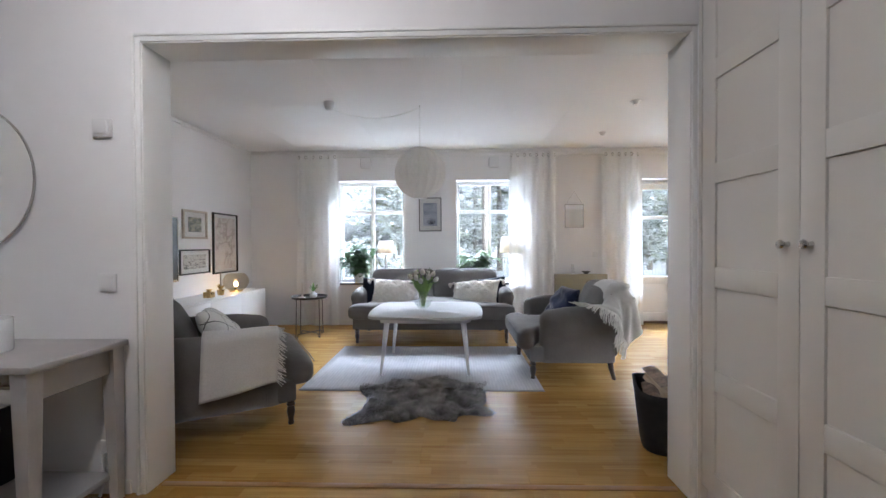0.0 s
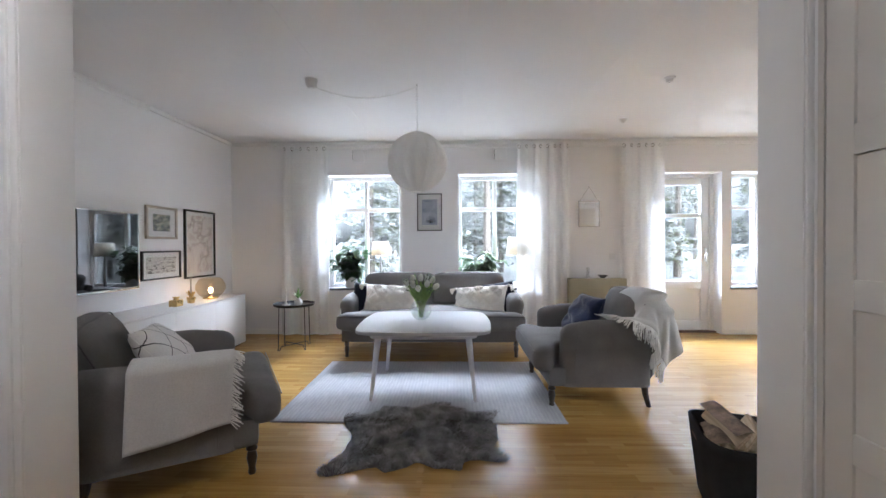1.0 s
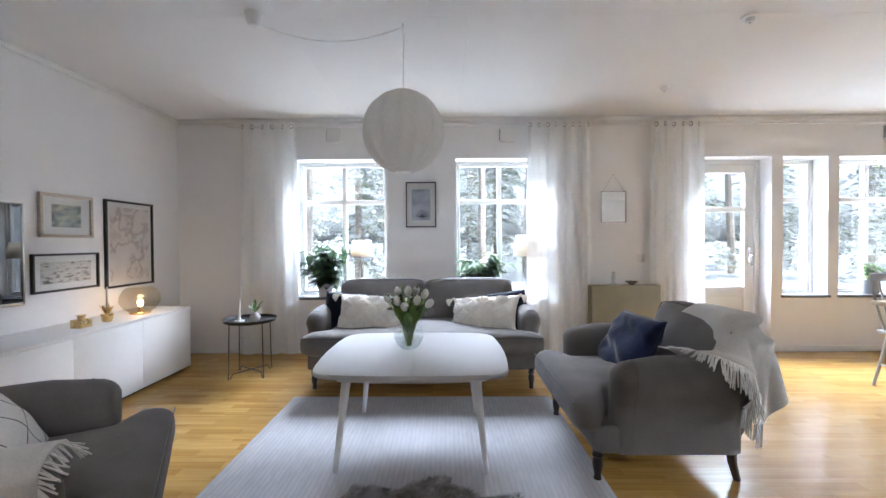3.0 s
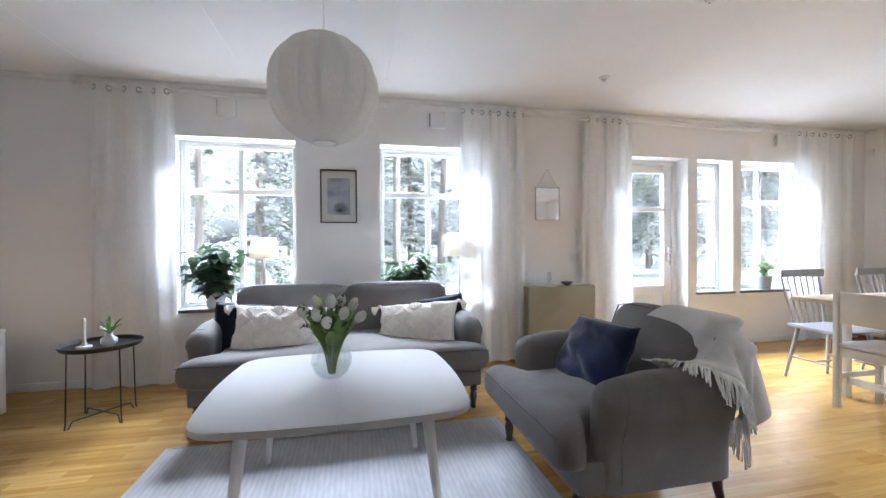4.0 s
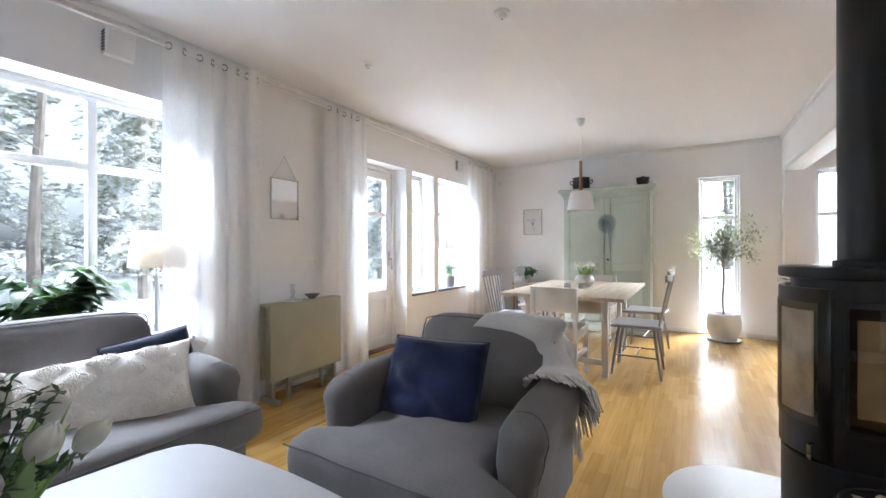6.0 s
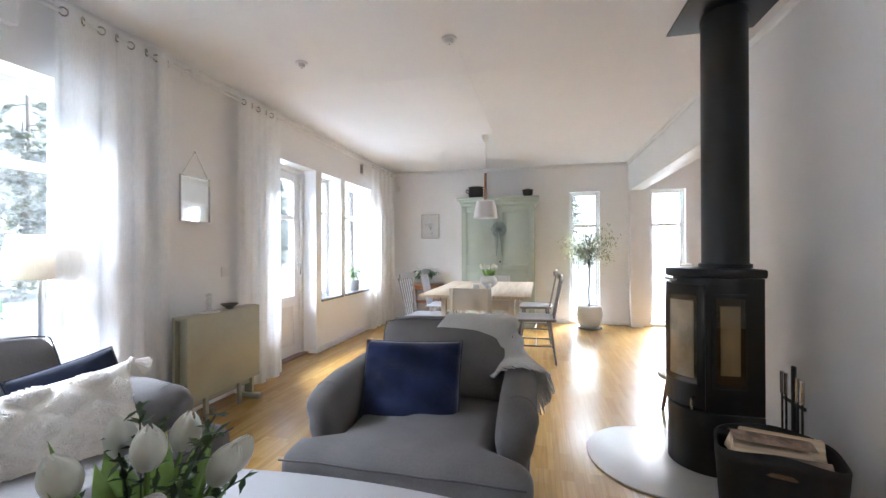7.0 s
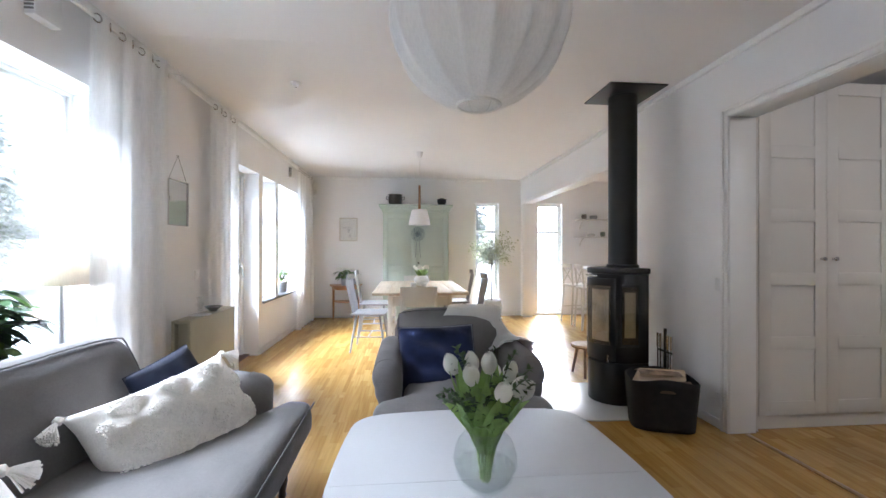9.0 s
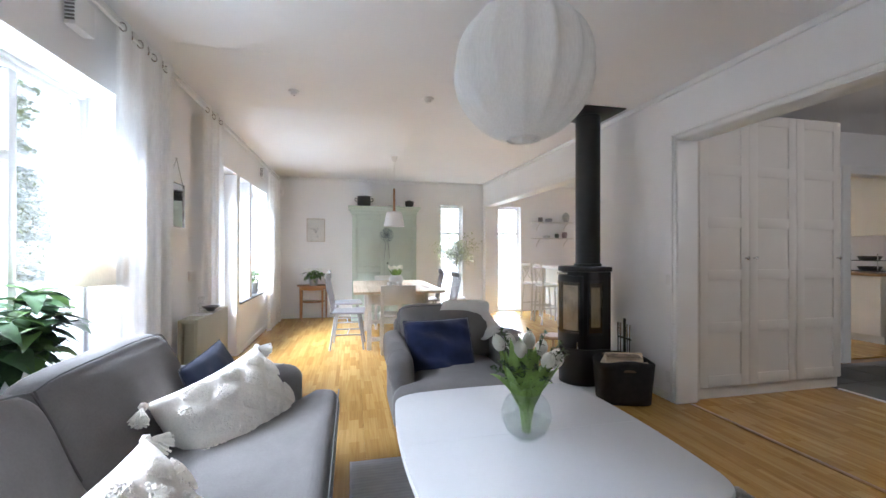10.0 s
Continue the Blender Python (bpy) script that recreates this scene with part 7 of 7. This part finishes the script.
# ---- hall ----
wd = thing("wardrobe", pose(1.225, 0, 0), "tall built-in white wardrobe with three panelled doors", "wardrobe")
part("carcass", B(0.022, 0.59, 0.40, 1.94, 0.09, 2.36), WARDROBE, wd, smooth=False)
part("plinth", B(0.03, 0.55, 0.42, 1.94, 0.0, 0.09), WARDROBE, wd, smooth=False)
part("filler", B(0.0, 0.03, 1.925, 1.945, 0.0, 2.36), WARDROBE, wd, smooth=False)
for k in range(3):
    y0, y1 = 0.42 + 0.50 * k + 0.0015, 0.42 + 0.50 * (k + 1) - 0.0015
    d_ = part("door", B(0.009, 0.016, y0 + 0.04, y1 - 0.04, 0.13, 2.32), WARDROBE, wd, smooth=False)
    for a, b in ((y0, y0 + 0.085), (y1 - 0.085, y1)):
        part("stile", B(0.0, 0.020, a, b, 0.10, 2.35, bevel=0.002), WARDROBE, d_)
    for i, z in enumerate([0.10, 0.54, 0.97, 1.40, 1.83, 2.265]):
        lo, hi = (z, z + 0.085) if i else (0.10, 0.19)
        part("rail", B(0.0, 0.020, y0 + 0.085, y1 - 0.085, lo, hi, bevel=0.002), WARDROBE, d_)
    ky = {2: y0 + 0.042, 1: y1 - 0.042, 0: y0 + 0.042}[k]
    kn = part("knob", lathe([(0, 0.034), (0.011, 0.033), (0.015, 0.026), (0.011, 0.019), (0.006, 0.014), (0.009, 0.0), (0, 0.0)], 18, at=pose(0, ky, 1.15, 0, -90, 0)), CHROME, d_, "round polished steel knob")

CONS = M("taupe_grey_paint", (0.40, 0.385, 0.38), 0.4, var=0.06, scale=6, fine=120, relief=0.08)
co = thing("console_table", pose(-1.910, 1.735, 0), "taupe grey console table with tapered legs and a low shelf", "console table")
part("top", B(-0.56, 0.56, -0.225, 0.215, 0.70, 0.728, bevel=0.006), CONS, co)
for sx in (-1, 1):
    part("end_apron", B(sx * 0.505 - 0.011, sx * 0.505 + 0.011, -0.165, 0.16, 0.585, 0.70, bevel=0.002), CONS, co)
    for sy in (-1, 1):
        bm = bmesh.new()
        a, b = 0.031, 0.019
        top_ = [bm.verts.new((sx * 0.505 + i * a, sy * 0.185 + j * a, 0.70)) for i, j in ((-1, -1), (1, -1), (1, 1), (-1, 1))]
        bot_ = [bm.verts.new((sx * 0.515 + i * b, sy * 0.19 + j * b, 0.0)) for i, j in ((-1, -1), (1, -1), (1, 1), (-1, 1))]
        for i in range(4):
            bm.faces.new((top_[i], top_[(i + 1) % 4], bot_[(i + 1) % 4], bot_[i]))
        bm.faces.new(top_), bm.faces.new(bot_)
        part("leg", bm, CONS, co, smooth=False)
part("back_apron", B(-0.47, 0.47, 0.175, 0.195, 0.585, 0.70), CONS, co, smooth=False)
part("drawer", B(-0.47, 0.47, -0.205, -0.185, 0.59, 0.64, bevel=0.003), CONS, co)
part("shelf", B(-0.50, 0.50, -0.19, 0.19, 0.10, 0.125, bevel=0.003), CONS, co)
ppr = thing("paper_stack", pose(-1.67, 1.60, 0.0), "folded papers in the open compartment of the console", "papers")
part("tray_board", B(-0.20, 0.20, -0.10, 0.10, 0.578, 0.584), CONS, ppr, smooth=False)
part("sheets", B(-0.12, 0.12, -0.085, 0.08, 0.5845, 0.60), PAPER, ppr, smooth=False)
bb = thing("storage_box", pose(-1.97, 1.73, 0.126), "black storage box on the low shelf of the console", "box")
part("box", B(-0.17, 0.17, -0.17, 0.15, 0, 0.40, bevel=0.006), M("black_card", (0.010, 0.010, 0.011), 0.7), bb)
part("lid", B(-0.175, 0.175, -0.175, 0.155, 0.33, 0.41, bevel=0.006), M("black_card_lid", (0.013, 0.013, 0.014), 0.65), bb)
hl = thing("hurricane_glass", pose(-1.75, 1.70, 0.729), "white opal glass candle cylinder on the console", "candle holder")
part("glass", lathe([(0, 0), (0.088, 0), (0.09, 0.006), (0.09, 0.135), (0.086, 0.135), (0.085, 0.01), (0, 0.01)], 36), M("opal_white_glass", (0.66, 0.66, 0.66), 0.12), hl, smooth="all")
rm = thing("round_mirror", pose(-2.14, YH - 0.002, 1.47), "large round wall mirror with a thin pale rim", "mirror")
part("mirror_glass", lathe([(0, -0.004), (0.345, -0.004), (0.345, -0.016), (0.0, -0.016)], 72, at=pose(0, 0, 0, -90, 0, 0)), SILVER, rm, smooth=False)
part("rim", tube([(0.35 * math.cos(2 * math.pi * k / 72), -0.012, 0.35 * math.sin(2 * math.pi * k / 72)) for k in range(72)], 0.0045, 8, True), CHROME, rm)
for name, x, z, hw, hh in (("thermostat", -1.47, 1.70, 0.042, 0.042), ("light_switch", -1.46, 0.985, 0.042, 0.042)):
    o = thing(name, pose(x, YH, z), "white wall unit beside the wide opening", "switch", "switches")
    part("plate", B(-hw, hw, -0.022 if name == "thermostat" else -0.010, 0, -hh, hh, bevel=0.004), WHITE_LACQ, o)
    part("cover", B(-hw * 0.7, hw * 0.7, -0.028 if name == "thermostat" else -0.014, -0.009, -hh * 0.7, hh * 0.7, bevel=0.003), WHITE_LACQ, o)
ou = thing("power_outlet", pose(-1.46, YH, 0.20), "white wall outlet with a plugged cord under the console", "outlet")
part("plate", B(-0.042, 0.042, -0.011, 0, -0.05, 0.05, bevel=0.003), WHITE_LACQ, ou)
part("plug", tube([(0, -0.01, 0.0), (0, -0.045, 0.0), (0.0, -0.05, -0.03), (0.005, -0.045, -0.10), (-0.03, -0.03, -0.198)], 0.007, 8), WHITE_LACQ, ou)
cl = thing("ceiling_spot", pose(-0.72, 0.75, HIGH), "small warm ceiling lamp in the hall", "ceiling lamp")
part("housing", lathe([(0, -0.03), (0.055, -0.03), (0.06, 0.0), (0, 0.0)], 24), WHITE_LACQ, cl)
part("lens", lathe([(0, -0.034), (0.04, -0.034), (0.042, -0.029), (0, -0.029)], 20), glow("warm_lens", (1.0, 0.78, 0.5), 1.5), cl)
d = bpy.data.lights.new("hall_light", "POINT")
d.energy, d.color, d.shadow_soft_size = 1.1, (1.0, 0.89, 0.78), 0.05
o = new("hall_light", d)
o.location = (-0.72, 0.75, HIGH - 0.10)
# hall end: panelled door
hd = thing("door_2", pose(-0.2, -2.598, 0), "white panelled inner door, closed", "door", kind=structure)
part("leaf", B(-0.42, 0.42, 0.0, 0.04, 0.005, 2.04, bevel=0.004), TRIM, hd)
part("door_frame", B(-0.49, -0.425, 0.0, 0.05, 0, 2.10, bevel=0.003), TRIM, hd)
part("door_frame", B(0.425, 0.49, 0.0, 0.05, 0, 2.10, bevel=0.003), TRIM, hd)
part("door_frame", B(-0.425, 0.425, 0.0, 0.05, 2.045, 2.10, bevel=0.003), TRIM, hd)
bm = bmesh.new()
for a, b in ((-1.70, -1.64), (-0.61, -0.55)):
    box(bm, 1.80, 1.96, a - 0.05 * (a < -1), b + 0.05 * (a > -1), 0, 2.14, 0.003)
box(bm, 1.80, 1.96, -1.64, -0.61, 2.05, 2.14, 0.003)
single("trim_kitchen_door", bm, TRIM, "white painted frame of the kitchen doorway", "trim", kind=structure)

# ---- kitchen ----
CAB = M("cream_cabinet_paint", (0.72, 0.70, 0.65), 0.42, var=0.03)
for k in range(4):
    x0 = 2.35 + 0.60 * k
    kc = thing("kitchen_cabinet", pose(x0, -2.25, 0), "cream base cabinet with a framed door", "cabinet", "kitchen base cabinets")
    part("body", B(0.0, 0.596, -0.33, 0.24, 0.10, 0.88), CAB, kc, smooth=False)
    part("kick", B(0.0, 0.596, -0.33, 0.19, 0.0, 0.10), CAB, kc, smooth=False)
    part("door", B(0.003, 0.593, 0.242, 0.262, 0.11, 0.87, bevel=0.003), CAB, kc)
    part("knob", lathe([(0, 0.028), (0.012, 0.026), (0.006, 0.012), (0, 0)], 12, at=pose(0.54, 0.262, 0.80, -90, 0, 0)), CHROME, kc)
    wc = thing("wall_cabinet", pose(x0, -2.43, 1.42), "cream wall cabinet with a framed door", "cabinet", "kitchen wall cabinets")
    part("body", B(0.0, 0.596, -0.165, 0.18, 0.0, 0.90), CAB, wc, smooth=False)
    part("door", B(0.003, 0.593, 0.182, 0.202, 0.005, 0.895, bevel=0.003), CAB, wc)
    part("knob", lathe([(0, 0.028), (0.012, 0.026), (0.006, 0.012), (0, 0)], 12, at=pose(0.54, 0.202, 0.08, -90, 0, 0)), CHROME, wc)
single("worktop", B(2.345, 4.75, -2.598, -1.97, 0.882, 0.915, bevel=0.003), wood("oak_worktop", (0.40, 0.25, 0.12), (0.32, 0.18, 0.08), 0.4), "oak kitchen worktop along the end wall", "worktop")
km = thing("kitchen_rack", pose(2.62, -2.25, 0.916), "black pans on a small steel rack on the worktop", "rack")
for z in (0.02, 0.16):
    part("shelf", B(-0.16, 0.16, -0.12, 0.12, z, z + 0.01), STOVE, km, smooth=False)
    part("pan", lathe([(0, z + 0.011), (0.10, z + 0.011), (0.125, z + 0.065), (0.12, z + 0.065), (0.095, z + 0.018), (0, z + 0.018)], 24), STOVE, km, smooth="all")
for x in (-0.15, 0.15):
    part("post", tube([(x, 0.11, 0), (x, 0.11, 0.26)], 0.006, 6), CHROME, km)
for z in (1.455, 1.775):
    sh = thing("wall_shelf", pose(XE, 0.72, z), "white wall shelf on curly brackets in the kitchen", "shelf", "kitchen wall shelves")
    part("board", B(-0.19, 0, -0.42, 0.42, -0.018, 0.0, bevel=0.003), WHITEPAINT, sh)
    for y in (-0.30, 0.30):
        part("bracket", tube([(-0.005, y, -0.17), (-0.03, y, -0.12), (-0.10, y, -0.06), (-0.17, y, -0.02)], 0.009, 8), WHITEPAINT, sh)
for y, z, r, h_, c, lb in ((0.98, 1.776, 0.05, 0.09, (0.14, 0.13, 0.13), "dark stoneware mug on the kitchen shelf"), (0.80, 1.776, 0.075, 0.07, (0.34, 0.34, 0.36), "patterned grey bowl on the kitchen shelf"), (0.42, 1.776, 0.07, 0.20, (0.40, 0.42, 0.43), "grey glass bottle on the kitchen shelf"), (0.62, 1.456, 0.045, 0.09, (0.12, 0.15, 0.13), "dark green jar on the kitchen shelf"), (0.85, 1.456, 0.08, 0.05, (0.60, 0.60, 0.58), "pale bowl on the kitchen shelf"), (0.45, 1.456, 0.055, 0.12, (0.25, 0.18, 0.20), "small reddish pot plant jar on the kitchen shelf")):
    c_ = thing("crockery", pose(XE - 0.10, y, z), lb, "crockery", "crockery on the shelves")
    part("vessel", lathe([(0, 0), (r * 0.7, 0), (r, h_ * 0.4), (r * 0.95, h_ * 0.75), (r * (0.35 if h_ > 0.15 else 0.9), h_), (r * (0.28 if h_ > 0.15 else 0.8), h_), (r * 0.7, h_ * 0.5), (0, h_ * 0.2)], 22), M("glaze_" + lb.split()[0] + str(int(z * 10)), c, 0.3, var=0.25, scale=20), c_, smooth="all")
isl = thing("kitchen_bar", pose(5.05, 0.72, 0), "white kitchen bar with a pale worktop", "kitchen bar")
part("body", B(-0.75, 0.62, -0.30, 0.30, 0, 0.88), CAB, isl, smooth=False)
part("top", B(-0.80, 0.68, -0.34, 0.55, 0.882, 0.915, bevel=0.004), WHITE_LACQ, isl)


def bar_stool():
    t = thing("bar_stool", pose(0, 0, 0), "white wooden bar stool with a crossed back", "bar stool", "bar stools at the kitchen bar")
    part("seat", B(-0.18, 0.18, -0.18, 0.18, 0.61, 0.64, bevel=0.006), WHITEPAINT, t)
    for sx in (-1, 1):
        part("leg", tube([(sx * 0.19, -0.19, 0), (sx * 0.155, -0.155, 0.61)], 0.016, 8), WHITEPAINT, t)
        part("back_post", tube([(sx * 0.19, 0.20, 0), (sx * 0.16, 0.16, 0.62), (sx * 0.165, 0.20, 0.98)], 0.016, 8), WHITEPAINT, t)
        part("rung", tube([(sx * 0.175, -0.175, 0.26), (sx * 0.178, 0.185, 0.26)], 0.011, 8), WHITEPAINT, t)
        part("cross_bar", tube([(-sx * 0.155, 0.165, 0.68), (sx * 0.158, 0.195, 0.93)], 0.010, 8), WHITEPAINT, t)
    part("front_rung", tube([(-0.178, -0.178, 0.20), (0.178, -0.178, 0.20)], 0.011, 8), WHITEPAINT, t)
    part("top_rail", B(-0.175, 0.175, 0.186, 0.208, 0.92, 0.98, bevel=0.006), WHITEPAINT, t)
    return t


bs = bar_stool()
bs.matrix_basis = pose(5.25, 1.42, 0, 0, 0, 4)
copy_thing(bs, pose(4.75, 1.42, 0, 0, 0, -6))
fb = thing("fruit_bowl", pose(4.45, 0.95, 0.916), "bowl of yellow and red fruit on the kitchen bar", "fruit bowl")
part("bowl", lathe([(0, 0), (0.06, 0), (0.14, 0.05), (0.15, 0.06), (0.145, 0.06), (0.06, 0.012), (0, 0.01)], 28), STOVE, fb, smooth="all")
rnd = random.Random(71)
for k in range(9):
    a = 2.4 * k
    bm = bmesh.new()
    bmesh.ops.create_uvsphere(bm, u_segments=14, v_segments=10, radius=0.036, matrix=pose(math.cos(a) * 0.075 * (k / 9), math.sin(a) * 0.075 * (k / 9) + 0.0, 0.075 + 0.03 * (k < 3)))
    part("fruit", bm, M("fruit_skin_%s" % "abc"[k % 3], ((0.55, 0.34, 0.03), (0.42, 0.08, 0.03), (0.30, 0.36, 0.05))[k % 3], 0.4), fb, smooth="all")

# ---- floors ----
single("floor", B(XW - 0.3, XE + 0.3, -2.9, YO, -0.2, -0.018), M("subfloor", (0.3, 0.2, 0.12), 0.8), "golden oak parquet floor with a lacquer sheen", "floor", kind=structure, smooth=False)
floor = bpy.data.objects["floor"]
boards = {}


def board(x0, x1, y0, y1):
    w, d = round(x1 - x0, 3), round(y1 - y0, 3)
    if (w, d) not in boards:
        bm = B(-w / 2 + 0.0002, w / 2 - 0.0002, -d / 2 + 0.0002, d / 2 - 0.0002, -0.016, 0.0)
        boards[w, d] = finish(bm, "plank", OAK, False)
    ob = new("plank", boards[w, d])
    ob.parent = floor
    ob.location = ((x0 + x1) / 2, (y0 + y1) / 2, 0)


def lay(x0, x1, y0, y1, seed):
    rnd = random.Random(seed)
    rows = max(1, round((y1 - y0) / 0.195))
    d = (y1 - y0) / rows
    for r in range(rows):
        x = x0
        cut = rnd.choice((0.55, 1.1, 1.65, 2.2))
        while x < x1 - 0.01:
            nx = min(x1, x + cut)
            if x1 - nx < 0.25:
                nx = x1
            board(x, nx, y0 + r * d, y0 + (r + 1) * d)
            x, cut = nx, 2.2


lay(XW, XE, YS - 0.1, YN, 1)
lay(DOOR_N[0], DOOR_N[1], YN, YG - 0.02, 4)
lay(-2.75, 1.82, 0.5, YS - 0.1, 2)
lay(1.94, XE, -2.6, YS - 0.1, 3)
single("threshold", B(OPN[0] + 0.02, OPN[1] - 0.02, YS - 0.125, YS - 0.09, 0.0, 0.006, bevel=0.003), wood("threshold_oak", (0.40, 0.23, 0.09), (0.32, 0.17, 0.06), 0.35), "low oak threshold strip", "threshold", kind=structure)
hall_floor = single("floor_hall", B(-2.75, 1.82, -2.6, 0.47, -0.017, -0.012), M("grout", (0.2, 0.2, 0.2), 0.8), "dark slate tiled hall floor", "floor", kind=structure, smooth=False)
tile = finish(B(-0.197, 0.197, -0.197, 0.197, -0.012, 0.0, bevel=0.002, seg=1), "tile", SLATE, False)
for i in range(11):
    for j in range(7):
        ob = new("tile", tile)
        ob.parent = hall_floor
        ob.location = (-2.5 + i * 0.4, 0.26 - j * 0.4, 0)
single("threshold_hall", B(OPN[0], 1.2, 0.47, 0.5, 0.0, 0.008, bevel=0.003), TRIM, "pale threshold strip", "threshold", kind=structure)
